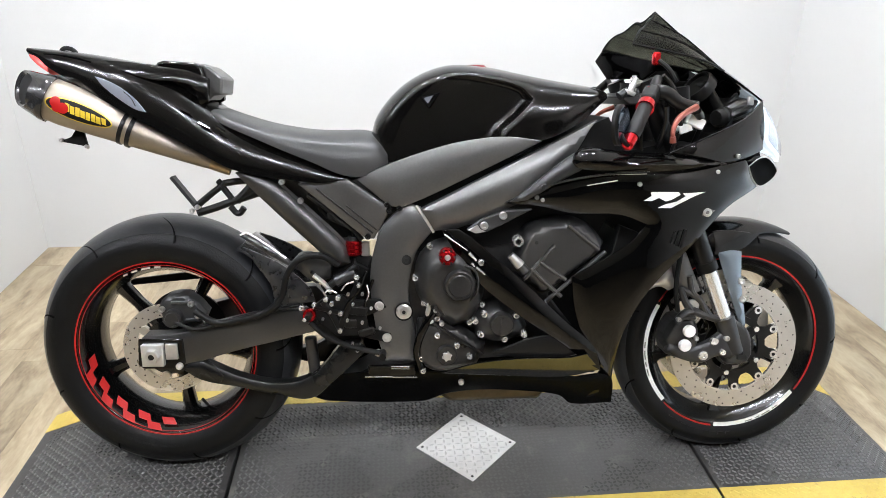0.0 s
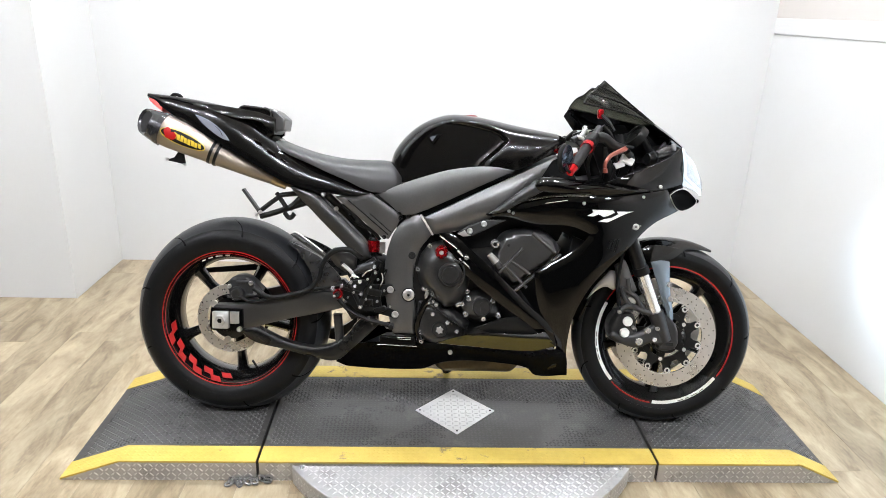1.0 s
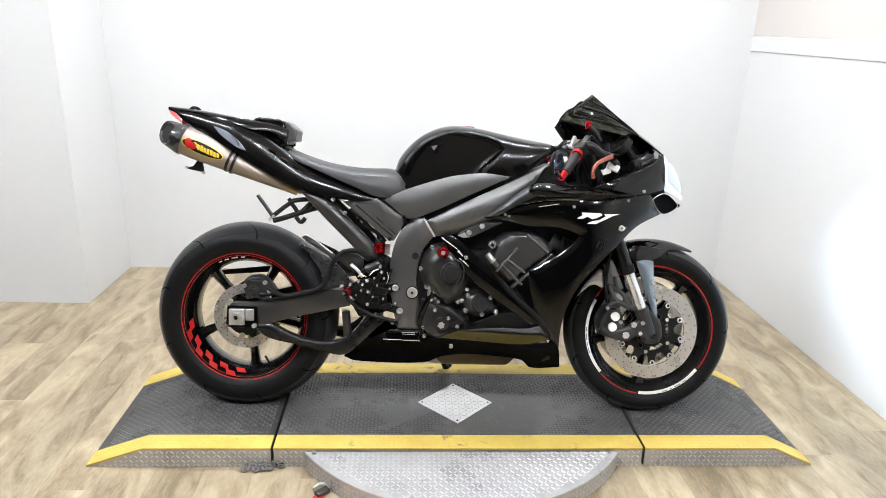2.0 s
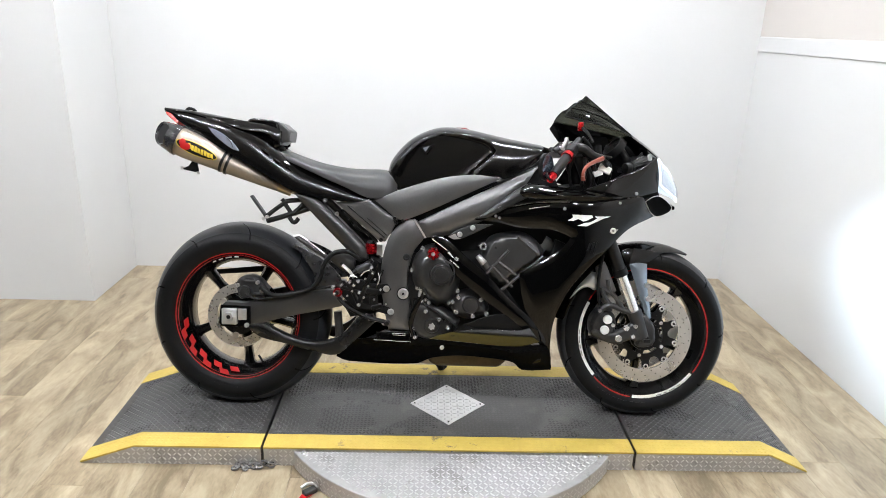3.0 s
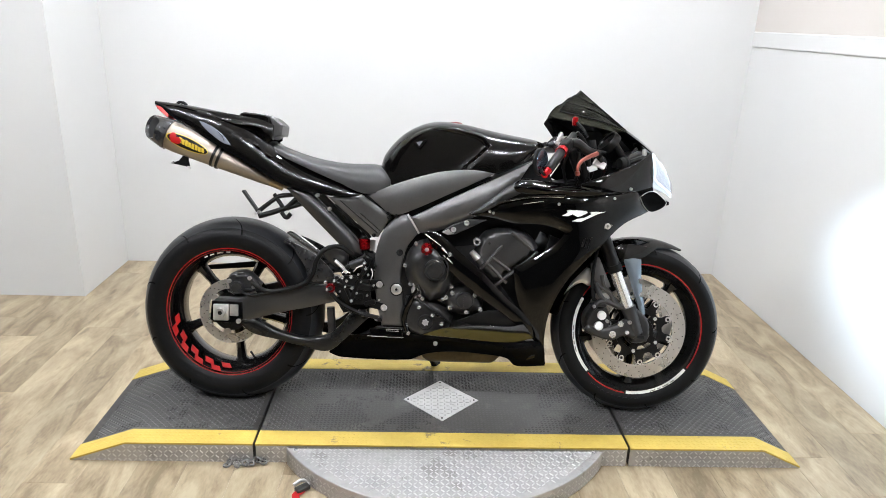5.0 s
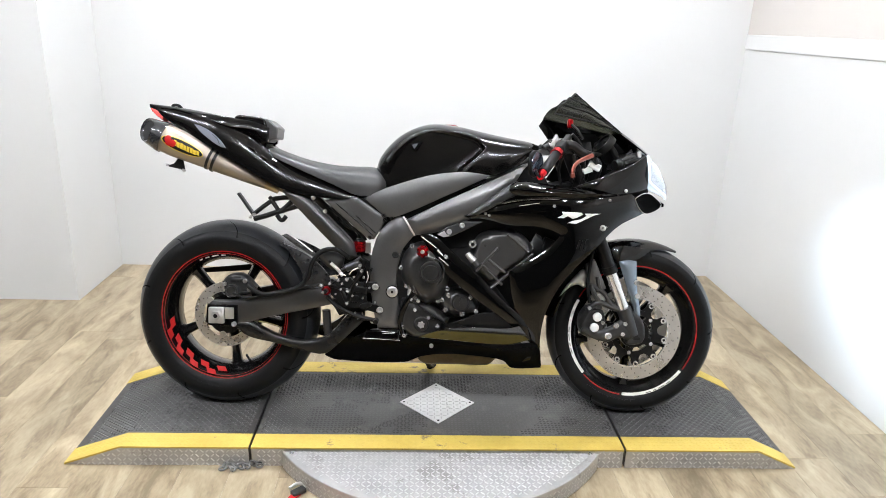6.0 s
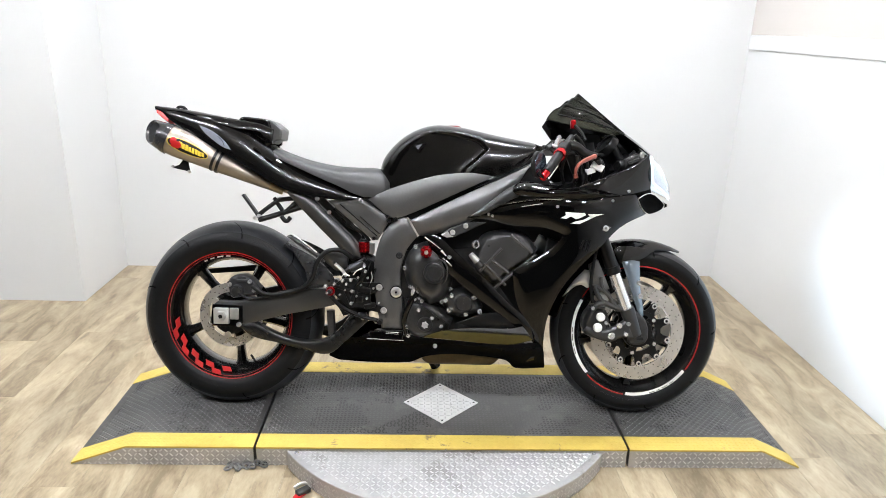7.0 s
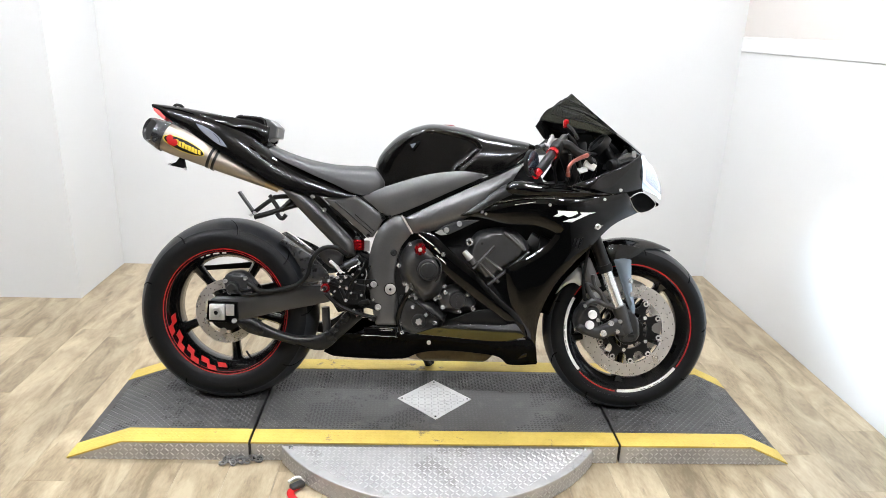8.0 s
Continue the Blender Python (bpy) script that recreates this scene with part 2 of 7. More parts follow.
# ---------------------------------------------------------------- mesh helpers
def put(name, bm, mat, parent=None, label="", smooth=True, bevel=0.0, loc=None):
    """Links a bmesh as one mesh object, under parent if there is one."""
    me = bpy.data.meshes.new(name)
    bmesh.ops.recalc_face_normals(bm, faces=bm.faces)
    for f in bm.faces:
        f.smooth = smooth
    if smooth:
        for e in bm.edges:
            if len(e.link_faces) == 2 and e.calc_face_angle(0) > 0.7:
                e.smooth = False
    bm.to_mesh(me)
    bm.free()
    me.materials.append(mat)
    ob = new(name, me)
    if parent is not None:
        ob.parent = parent
    if loc is not None:
        ob.matrix_basis = loc
    if bevel:
        b = ob.modifiers.new("bevel", "BEVEL")
        b.width, b.segments, b.limit_method, b.angle_limit = bevel, 2, "ANGLE", 0.6
    if label:
        ob["label"] = label
    return ob


def part(name, bm, mat, parent, label="", bevel=0.0, loc=None):
    return put(name, bm, mat, parent, label, True, bevel, loc)


def box(x0, x1, y0, y1, z0, z1, bm=None):
    bm = bm or bmesh.new()
    v = [bm.verts.new((x, y, z)) for z in (z0, z1) for y in (y0, y1) for x in (x0, x1)]
    for f in ((0, 2, 3, 1), (4, 5, 7, 6), (0, 1, 5, 4), (2, 6, 7, 3), (0, 4, 6, 2), (1, 3, 7, 5)):
        bm.faces.new([v[i] for i in f])
    return bm


def frame_of(d):
    d = Vector(d).normalized()
    a = Vector((0, 0, 1)) if abs(d.z) < 0.9 else Vector((1, 0, 0))
    u = d.cross(a).normalized()
    return d, u, d.cross(u).normalized()


def rod(p0, p1, r0, r1=None, seg=16, bm=None):
    """A straight round bar, tapered if r1 is given."""
    bm = bm or bmesh.new()
    r1 = r0 if r1 is None else r1
    p0, p1 = Vector(p0), Vector(p1)
    _, u, w = frame_of(p1 - p0)
    rings = [[bm.verts.new(p + r * (math.cos(2 * math.pi * k / seg) * u + math.sin(2 * math.pi * k / seg) * w)) for k in range(seg)]
             for p, r in ((p0, r0), (p1, r1))]
    for k in range(seg):
        j = (k + 1) % seg
        bm.faces.new((rings[0][k], rings[0][j], rings[1][j], rings[1][k]))
    bm.faces.new(rings[0][::-1])
    bm.faces.new(rings[1])
    return bm


def spline(pts, n=6, closed=False, sharp=50):
    """A smooth line through the points, with corners kept where it turns by more than sharp degrees."""
    P = [Vector(p) for p in pts]
    m = len(P)
    tang, corner = [], []
    for i in range(m):
        if not closed and i in (0, m - 1):
            corner.append(True)
            tang.append((P[1] - P[0]) if i == 0 else (P[-1] - P[-2]))
            continue
        a, b = P[i] - P[i - 1], P[(i + 1) % m] - P[i]
        corner.append(a.length > 0 and b.length > 0 and math.degrees(a.angle(b)) > sharp)
        tang.append((a + b) * 0.5)
    out = []
    for i in range(m if closed else m - 1):
        a, b = P[i], P[(i + 1) % m]
        L = (b - a).length
        ta = (b - a) if corner[i] else tang[i].normalized() * L
        tb = (b - a) if corner[(i + 1) % m] else tang[(i + 1) % m].normalized() * L
        for k in range(n):
            t = k / n
            out.append((2 * t**3 - 3 * t**2 + 1) * a + (t**3 - 2 * t**2 + t) * ta + (-2 * t**3 + 3 * t**2) * b + (t**3 - t**2) * tb)
    if not closed:
        out.append(P[-1])
    return out


def tube(pts, r, seg=10, n=6, bm=None, r_end=None, flat=1.0):
    """A round bar along a smooth line; flat squeezes it sideways (y)."""
    bm = bm or bmesh.new()
    line = spline(pts, n, sharp=200)
    rings, ref = [], None
    for i, p in enumerate(line):
        d = (line[min(i + 1, len(line) - 1)] - line[max(i - 1, 0)]).normalized()
        if ref is None:
            _, u, w = frame_of(d)
        else:
            u = (ref - d * ref.dot(d)).normalized()
            w = d.cross(u).normalized()
        ref = u
        rr = r if r_end is None else r + (r_end - r) * i / (len(line) - 1)
        ring = []
        for k in range(seg):
            q = rr * (math.cos(2 * math.pi * k / seg) * u + math.sin(2 * math.pi * k / seg) * w)
            q.y *= flat
            ring.append(bm.verts.new(p + q))
        rings.append(ring)
    for a, b in zip(rings, rings[1:]):
        for k in range(seg):
            j = (k + 1) % seg
            bm.faces.new((a[k], a[j], b[j], b[k]))
    bm.faces.new(rings[0][::-1])
    bm.faces.new(rings[-1])
    return bm


def lathe(profile, seg=64, bm=None, closed=True, a0=0.0, a1=360.0):
    """Turns (radius, y) pairs round the y axis."""
    bm = bm or bmesh.new()
    full = a1 - a0 >= 359.9
    steps = seg if full else seg + 1
    rings = []
    for k in range(steps):
        a = math.radians(a0 + (a1 - a0) * k / seg)
        rings.append([bm.verts.new((r * math.cos(a), y, r * math.sin(a))) for r, y in profile])
    m = len(profile)
    for k in range(seg):
        A, C = rings[k], rings[(k + 1) % steps]
        for i in range(m if closed else m - 1):
            j = (i + 1) % m
            bm.faces.new((A[i], A[j], C[j], C[i]))
    if not full and closed:
        bm.faces.new(rings[0])
        bm.faces.new(rings[-1][::-1])
    return bm


def prism(outline, y0, y1, bm=None):
    """A flat shape in x and z, from y0 to y1."""
    bm = bm or bmesh.new()
    a = [bm.verts.new((p[0], y0, p[1])) for p in outline]
    b = [bm.verts.new((p[0], y1, p[1])) for p in outline]
    n = len(a)
    bm.faces.new(a)
    bm.faces.new(b[::-1])
    for i in range(n):
        j = (i + 1) % n
        bm.faces.new((a[j], a[i], b[i], b[j]))
    return bm


def move(bm, m):
    bm.transform(m)
    return bm


def mirrored(bm):
    c = bm.copy()
    c.transform(Matrix.Diagonal((1, -1, 1, 1)))
    bmesh.ops.reverse_faces(c, faces=c.faces)
    return c


# ---------------------------------------------------------------- the room
BACK, RIGHT, LEFTX, LEFTY = 1.442, 1.674, -1.675, 0.925
CEILING, FRONT, FAR = 2.75, -6.0, -4.2
structure = lambda ob, label: tagged(ob, label, "", "", "structure")

floor = structure(put("floor", box(FAR, RIGHT + 0.1, FRONT, BACK + 0.1, -0.12, -0.006), GAPBLACK), "floor of pale oak-look planks")
structure(put("wall_north", box(LEFTX, RIGHT, BACK, BACK + 0.12, -0.006, CEILING), WALL), "plain white painted back wall")
structure(put("wall_east", box(RIGHT, RIGHT + 0.12, FRONT, BACK + 0.12, -0.006, 1.273), WALL), "white painted half wall with a ledge on top")
structure(put("wall_east_upper", box(RIGHT, RIGHT + 0.12, FRONT, BACK + 0.12, 1.350, CEILING), WALLU), "white wall above the ledge, coloured cream for its dimmer light")
structure(put("trim", box(RIGHT - 0.006, RIGHT + 0.12, FRONT + 0.001, BACK - 0.001, 1.273, 1.350), WALL, bevel=0.006), "white painted ledge along the wall")
structure(put("wall_return", box(LEFTX - 0.12, LEFTX, LEFTY + 0.12, BACK + 0.12, -0.006, CEILING), WALL), "short white wall at the corner")
structure(put("wall_northwest", box(FAR, LEFTX, LEFTY, LEFTY + 0.12, -0.006, CEILING), WALL), "white painted wall")
# These two walls are out of view, added dark to shape reflections.
structure(put("wall_west", box(FAR - 0.12, FAR, FRONT, LEFTY + 0.12, -0.006, CEILING), WALLD), "unseen side wall, made dark so the gloss paint reflects black")
structure(put("wall_south", box(FAR, RIGHT + 0.12, FRONT - 0.12, FRONT, -0.006, CEILING), WALLD), "unseen wall behind the camera, made dark for the reflections")
structure(put("ceiling", box(FAR - 0.12, RIGHT + 0.12, FRONT - 0.12, BACK + 0.12, CEILING, CEILING + 0.1), CEIL), "plain white ceiling")


# the beam of the switched-on headlight: wide, flat and tilted with the leaning machine
beam = bpy.data.lights.new("headlight_beam", "SPOT")
beam.energy, beam.color, beam.shadow_soft_size = 90.0, (0.62, 0.81, 1.0), 0.02
beam.spot_size, beam.spot_blend = math.radians(100), 1.0
beam_ob = new("headlight_beam", beam)
beam_ob.matrix_basis = look((0.826, 0.03, 0.845), (RIGHT, -0.22, 0.50), 8.0) @ Matrix.Diagonal((1.0, 0.5, 1.0, 1.0))


def downlight(x, y):
    e = new("downlight")
    e.location = (x, y, CEILING)
    part("housing", box(-0.075, 0.075, -0.075, 0.075, -0.035, -0.002), WALL, e, "white square housing", bevel=0.004)
    part("lens", box(-0.05, 0.05, -0.05, 0.05, -0.041, -0.0355), LAMP, e, "bright square lens")
    return tagged(e, "unseen small square white ceiling downlight, switched on", "downlight", "ceiling downlights")


for k in range(7):
    downlight(-1.26 + 0.42 * k, -1.80)
for k in range(6):
    downlight(-1.15 + 0.46 * k, 0.45)
# Extra out-of-view lamps, added to brighten the left wall.
for k in range(5):
    downlight(-3.3 + 0.4 * k, -0.90)


# ---------------------------------------------------------------- the ramp platform
TOP, FRONT_Y, BACK_Y = 0.067, -0.364, 0.198
SEAM_L, SEAM_R, TIP_L, TIP_R, BEND_L, BEND_R = -0.555, 0.643, -1.134, 1.222, -0.955, 1.085


def lozenges(x0, x1, y0, y1, pitch, length, wide, high, inside=None, jitter=0.0, tall=None, turn=45.0, base=0.0):
    """Raised bars of a tread plate in one mesh, every second one turned the other way."""
    rng = random.Random(7)
    verts, faces = [], []
    ny, nx = int((y1 - y0) / pitch), int((x1 - x0) / pitch)
    for j in range(ny + 1):
        for i in range(nx + 1):
            x, y = x0 + i * pitch, y0 + j * pitch
            if inside and not inside(x, y):
                continue
            a = math.radians(turn if (i + j) % 2 else -turn) + rng.uniform(-jitter, jitter)
            h = (tall(x, y) if tall else 1.0) * high
            if h < 0.0002:
                continue
            c, s, n = math.cos(a), math.sin(a), len(verts)
            for u, v, w in ((-1, 0, 0), (-0.45, -1, 0), (0.45, -1, 0), (1, 0, 0), (0.45, 1, 0), (-0.45, 1, 0), (-0.5, 0, 1), (0.5, 0, 1)):
                px, py = u * length / 2, v * wide / 2
                verts.append((x + c * px - s * py, y + s * px + c * py, base + w * h))
            for f in ((0, 1, 6), (1, 2, 7, 6), (2, 3, 7), (3, 4, 7), (4, 5, 6, 7), (5, 0, 6)):
                faces.append([n + q for q in f])
    bm = bmesh.new()
    vs = [bm.verts.new(v) for v in verts]
    for f in faces:
        bm.faces.new([vs[q] for q in f])
    return bm


WORN_Y = -0.018


def worn(x, y):
    """The middle of the deck is worn almost flat."""
    w = noise.noise((x * 3.1, y * 5.0, 0.3)) * 0.02
    inside = min(1.0, max(0.0, (0.62 - abs(x - 0.045)) / 0.30)) * min(1.0, max(0.0, (WORN_Y + w - y) / 0.015))
    return 1.0 - 0.90 * inside


def deck_height(x):
    if x < BEND_L:
        return 0.004 + (TOP - 0.004) * (x - TIP_L) / (BEND_L - TIP_L)
    if x > BEND_R:
        return 0.004 + (TOP - 0.004) * (TIP_R - x) / (TIP_R - BEND_R)
    return TOP


def drape(bm, lift=0.0):
    for v in bm.verts:
        v.co.z += deck_height(v.co.x) + lift
    return bm


def slab_strip(x0, x1, y0, y1, lift, deep):
    """A strip that follows the deck's profile from x0 to x1."""
    xs = sorted({x0, x1, *[b for b in (BEND_L, BEND_R) if x0 < b < x1]})
    bm = bmesh.new()
    rows = []
    for x in xs:
        z = deck_height(x) + lift
        rows.append([bm.verts.new((x, y, zz)) for y, zz in ((y0, z), (y1, z), (y1, max(0.0, z - deep)), (y0, max(0.0, z - deep)))])
    for a, b in zip(rows, rows[1:]):
        for k in range(4):
            j = (k + 1) % 4
            bm.faces.new((a[k], a[j], b[j], b[k]))
    bm.faces.new(rows[0][::-1])
    bm.faces.new(rows[-1])
    return bm


def ramp_section(name, x0, x1, label, top):
    e = new(name)
    gap = 0.004
    a, b = x0 + gap, x1 - gap
    part("deck", slab_strip(a, b, FRONT_Y + 0.006, BACK_Y - 0.006, 0, 0.2), top, e, bevel=0.0015)
    strip_f = part("edge_strip", slab_strip(a, b, FRONT_Y - 0.002, FRONT_Y + 0.072, 0.0016, 0.006), YSTRIP, e, "worn yellow painted edge strip")
    strip_b = part("edge_strip", slab_strip(a, b, BACK_Y - 0.076, BACK_Y + 0.002, 0.0016, 0.006), YSTRIP, e, "worn yellow painted edge strip")
    side = part("side_plate", slab_strip(a + 0.001, b - 0.001, FRONT_Y, FRONT_Y + 0.0058, -0.005, 0.2), PLATE, e, "silver tread-plate side")
    bars = lozenges(-1.2, 1.3, 0.004, 0.065, 0.0160, 0.0160, 0.0046, 0.0021, inside=lambda x, y: a + 0.012 < x < b - 0.012 and y < deck_height(x) - 0.012)
    part("side_tread", move(bars, Matrix.Translation((0, FRONT_Y, 0)) @ Matrix.Rotation(math.pi / 2, 4, "X")), PLATEB, side, "bright raised tread bars")
    tread = lozenges(-1.13, 1.24, FRONT_Y + 0.088, BACK_Y - 0.09, 0.0122, 0.0138, 0.0056, 0.0023, jitter=0.05,
                     inside=lambda x, y: a + 0.012 < x < b - 0.012 and TIP_L + 0.03 < x < TIP_R - 0.03, tall=worn)
    tagged(part("tread", drape(tread), DECKB, e, "low raised tread bars, worn in the middle"), kind="stuff")
    for strip, y0, y1 in ((strip_f, FRONT_Y + 0.012, FRONT_Y + 0.07), (strip_b, BACK_Y - 0.075, BACK_Y - 0.008)):
        tb = lozenges(-1.13, 1.24, y0, y1, 0.0150, 0.0140, 0.0052, 0.0009, jitter=0.05, inside=lambda x, y: a + 0.012 < x < b - 0.012)
        tagged(part("tread", drape(tb, 0.0016), YSTRIP, strip), kind="stuff")
    return tagged(e, label, "ramp section", "platform sections")


ramp_section("ramp_section", TIP_L, SEAM_L, "dark tread-plate end ramp with worn yellow edges, sloping to the floor", DECK)
ramp_section("platform_section", SEAM_L, SEAM_R, "dark worn tread-plate platform with yellow edges, under the motorcycle", DECKW)
ramp_section("ramp_section", SEAM_R, TIP_R, "dark tread-plate end ramp with worn yellow edges, sloping to the floor", DECK)

# round plate that sticks out in front of the middle section
DX, DY, DR = 0.051, -0.040, 0.605
plate = new("turntable_plate")
disc = []
for k in range(65):
    a = math.radians(180 + 180 * k / 64)
    px, py = DX + DR * math.cos(a), DY + DR * math.sin(a)
    if py < FRONT_Y - 0.004:
        disc.append((px, py))


def disc_slab(inset, z0, z1):
    bm = bmesh.new()
    lo = [bm.verts.new((DX + (x - DX) * inset, min(FRONT_Y - 0.004, DY + (y - DY) * inset), z0)) for x, y in disc]
    hi = [bm.verts.new((v.co.x, v.co.y, z1)) for v in lo]
    bm.faces.new(lo[::-1])
    bm.faces.new(hi)
    for i in range(len(lo)):
        j = (i + 1) % len(lo)
        bm.faces.new((lo[i], lo[j], hi[j], hi[i]))
    return bm


def rubbed(x, y):
    """Feet have rubbed the bars down unevenly, most of all beside the platform."""
    w = 0.5 + 1.3 * noise.noise((x * 4.0, y * 6.0, 1.7))
    near = max(0.0, 1.0 - abs(y - (FRONT_Y - 0.05)) / 0.14) * max(0.0, 1.0 - abs(x + 0.09) / 0.36)
    return max(0.12, min(1.0, 0.75 + 0.5 * w - 1.1 * near))


part("top_plate", disc_slab(1.0, 0.0, 0.0625), PLATE, plate, bevel=0.003)
in_disc = lambda x, y: math.hypot(x - DX, y - DY) < DR - 0.022 and y < FRONT_Y - 0.018
part("tread", move(lozenges(-0.55, 0.65, -0.62, FRONT_Y - 0.015, 0.0158, 0.0172, 0.0046, 0.0023, inside=in_disc, jitter=0.06, tall=rubbed), Matrix.Translation((0, 0, 0.0625))), PLATEB, plate, "bright raised tread bars")
side_bars = lozenges(0, DR * math.pi, 0.012, 0.052, 0.0160, 0.0165, 0.0046, 0.0014)
for v in side_bars.verts:
    a = math.pi + v.co.x / DR
    r = DR + v.co.z
    v.co = Vector((DX + r * math.cos(a), DY + r * math.sin(a), v.co.y))
bmesh.ops.delete(side_bars, geom=[f for f in side_bars.faces if f.calc_center_median().y > FRONT_Y - 0.03], context="FACES")
part("side_tread", side_bars, PLATEB, plate, "bright raised tread bars")
for x, y in ((0.525, -0.38), (-0.42, -0.385), (0.05, -0.36)):
    part("screw", rod((x, y, 0.062), (x, y, 0.0655), 0.008, 0.006, 12), CHROME, plate)
tagged(plate, "round bare aluminium tread-plate extension lying on the floor", "metal plate")

# square inset laid corner-wise on the deck
inset = new("inset_plate")
inset.matrix_basis = pose(0.043, -0.091, TOP, 0, 0, 45)
q = 0.0945
part("plate", box(-q, q, -q, q, 0.0004, 0.0034), INSET, inset, bevel=0.001)
part("tread", move(lozenges(-q + 0.016, q - 0.01, -q + 0.016, q - 0.01, 0.0165, 0.0165, 0.0046, 0.0014, turn=45, jitter=0.05), Matrix.Translation((0, 0, 0.0034))), PLATEB, inset, "bright raised tread bars")
for sx in (-1, 1):
    for sy in (-1, 1):
        part("screw", rod((sx * 0.083, sy * 0.083, 0.003), (sx * 0.083, sy * 0.083, 0.0046), 0.004, 0.003, 10), MATT, inset)
tagged(inset, "square bare aluminium tread plate set corner-wise into the deck", "metal plate")


# ---------------------------------------------------------------- the motorcycle
from mathutils.geometry import delaunay_2d_cdt

bike = new("motorcycle")
bike.matrix_basis = pose(0.006, -0.083, TOP, -11.5, -0.3, -2.6)
tagged(bike, "black sport motorcycle with red wheel stripes leaning on its side stand", "motorcycle")


def panel_mesh(outline, thick=0.006, bulge=0.01, reach=0.05, grid=0.016, n=5, sharp=50, order=2):
    """A curved shell: its edge runs through (x, y, z) points seen from the side, the inside swells outwards (to -y)."""
    edge = spline(outline, n, True, sharp)
    keep = []
    for p in edge:
        if not keep or (p - keep[-1]).length > 0.002:
            keep.append(p)
    edge = keep
    flat = [Vector((p.x, p.z)) for p in edge]
    m = len(flat)
    E2 = np.array([(p.x, p.y) for p in flat])
    EY = np.array([p.y for p in edge])
    A, Bn = E2, np.roll(E2, -1, axis=0)

    def distance(q):
        d = Bn - A
        t = np.clip(((q - A) * d).sum(1) / np.maximum((d * d).sum(1), 1e-12), 0, 1)
        return float(np.sqrt((((A + t[:, None] * d) - q) ** 2).sum(1)).min())

    def inside(q):
        x, y = q
        c = ((A[:, 1] > y) != (Bn[:, 1] > y)) & (x < (Bn[:, 0] - A[:, 0]) * (y - A[:, 1]) / (Bn[:, 1] - A[:, 1] + 1e-12) + A[:, 0])
        return bool(c.sum() % 2)

    pts = list(flat)
    lo, hi = E2.min(0), E2.max(0)
    for j in range(int((hi[1] - lo[1]) / grid) + 1):
        for i in range(int((hi[0] - lo[0]) / grid) + 1):
            q = np.array((lo[0] + (i + 0.5 * (j % 2)) * grid, lo[1] + j * grid))
            if inside(q) and distance(q) > grid * 0.45:
                pts.append(Vector(q))
    co, _, tris, *_ = delaunay_2d_cdt(pts, [], [list(range(m))], 1, 1e-6)
    bm = bmesh.new()
    front, back = [], []
    mid = E2.mean(0)
    size = (hi - lo).max() / 2

    def terms(Q):
        u, v = (Q[:, 0] - mid[0]) / size, (Q[:, 1] - mid[1]) / size
        cols = [np.ones_like(u), u, v, u * u, u * v, v * v]
        if order > 2:
            cols += [u**3, u * u * v, u * v * v, v**3]
        return np.stack(cols, 1)

    T = terms(E2)
    ridge = np.diag([0, 0, 0] + [0.02 * m / 50] * (T.shape[1] - 3))
    coef = np.linalg.solve(T.T @ T + ridge, T.T @ EY)
    for q in co:
        a = np.array((q.x, q.y))
        y = float((terms(a[None]) @ coef)[0])
        t = min(1.0, distance(a) / reach)
        y -= bulge * (1 - (1 - t) ** 2)
        front.append(bm.verts.new((q.x, y, q.y)))
        back.append(bm.verts.new((q.x, y + thick, q.y)))
    for t in tris:
        bm.faces.new([front[i] for i in t])
        bm.faces.new([back[i] for i in reversed(t)])
    for e in [e for e in bm.edges if len(e.link_faces) == 1 and e.verts[0] in set(front)]:
        i, j = front.index(e.verts[0]), front.index(e.verts[1])
        bm.faces.new((front[i], front[j], back[j], back[i]))
    return bm


def panel(name, outline, mat, parent=None, label="", both=True, bevel=0.0015, **kw):
    bm = panel_mesh(outline, **kw)
    left = mirrored(bm) if both else None
    ob = part(name, bm, mat, parent or bike, label, bevel)
    if left:
        part(name, left, mat, parent or bike, label, bevel)
    return ob


def pair(name, bm, mat, parent=None, label="", bevel=0.0):
    """The same part on both sides; gives the right-hand one."""
    left = mirrored(bm)
    ob = part(name, bm, mat, parent or bike, label, bevel)
    part(name, left, mat, parent or bike, label, bevel)
    return ob


def body_mesh(stations, n=12, px=0.8, pz=0.8, steps=5, tuck=0.6):
    """A symmetric rounded hull along x. Stations: x, z of the ridge, z of the lower edge, half width there."""
    line = spline([Vector((s[0], s[1], s[2])) for s in stations], steps, sharp=200)
    wide = spline([Vector((s[0], s[3], 0)) for s in stations], steps, sharp=200)
    bm = bmesh.new()
    rings = []
    for p, w in zip(line, wide):
        x, top, low, half = p.x, p.y, p.z, max(0.002, w.y)
        ring = []
        for k in range(-n, n + 1):
            a = abs(k) / n * math.pi / 2
            yy = half * math.sin(a) ** px * (1 if k > 0 else -1)
            zz = low + (top - low) * math.cos(a) ** pz
            ring.append(bm.verts.new((x, yy, zz)))
        ring.append(bm.verts.new((x, half * tuck, low - 0.006)))
        ring.append(bm.verts.new((x, -half * tuck, low - 0.006)))
        rings.append(ring)
    for a, b in zip(rings, rings[1:]):
        for k in range(len(a)):
            j = (k + 1) % len(a)
            bm.faces.new((a[k], a[j], b[j], b[k]))
    bm.faces.new(rings[0][::-1])
    bm.faces.new(rings[-1])
    return bm


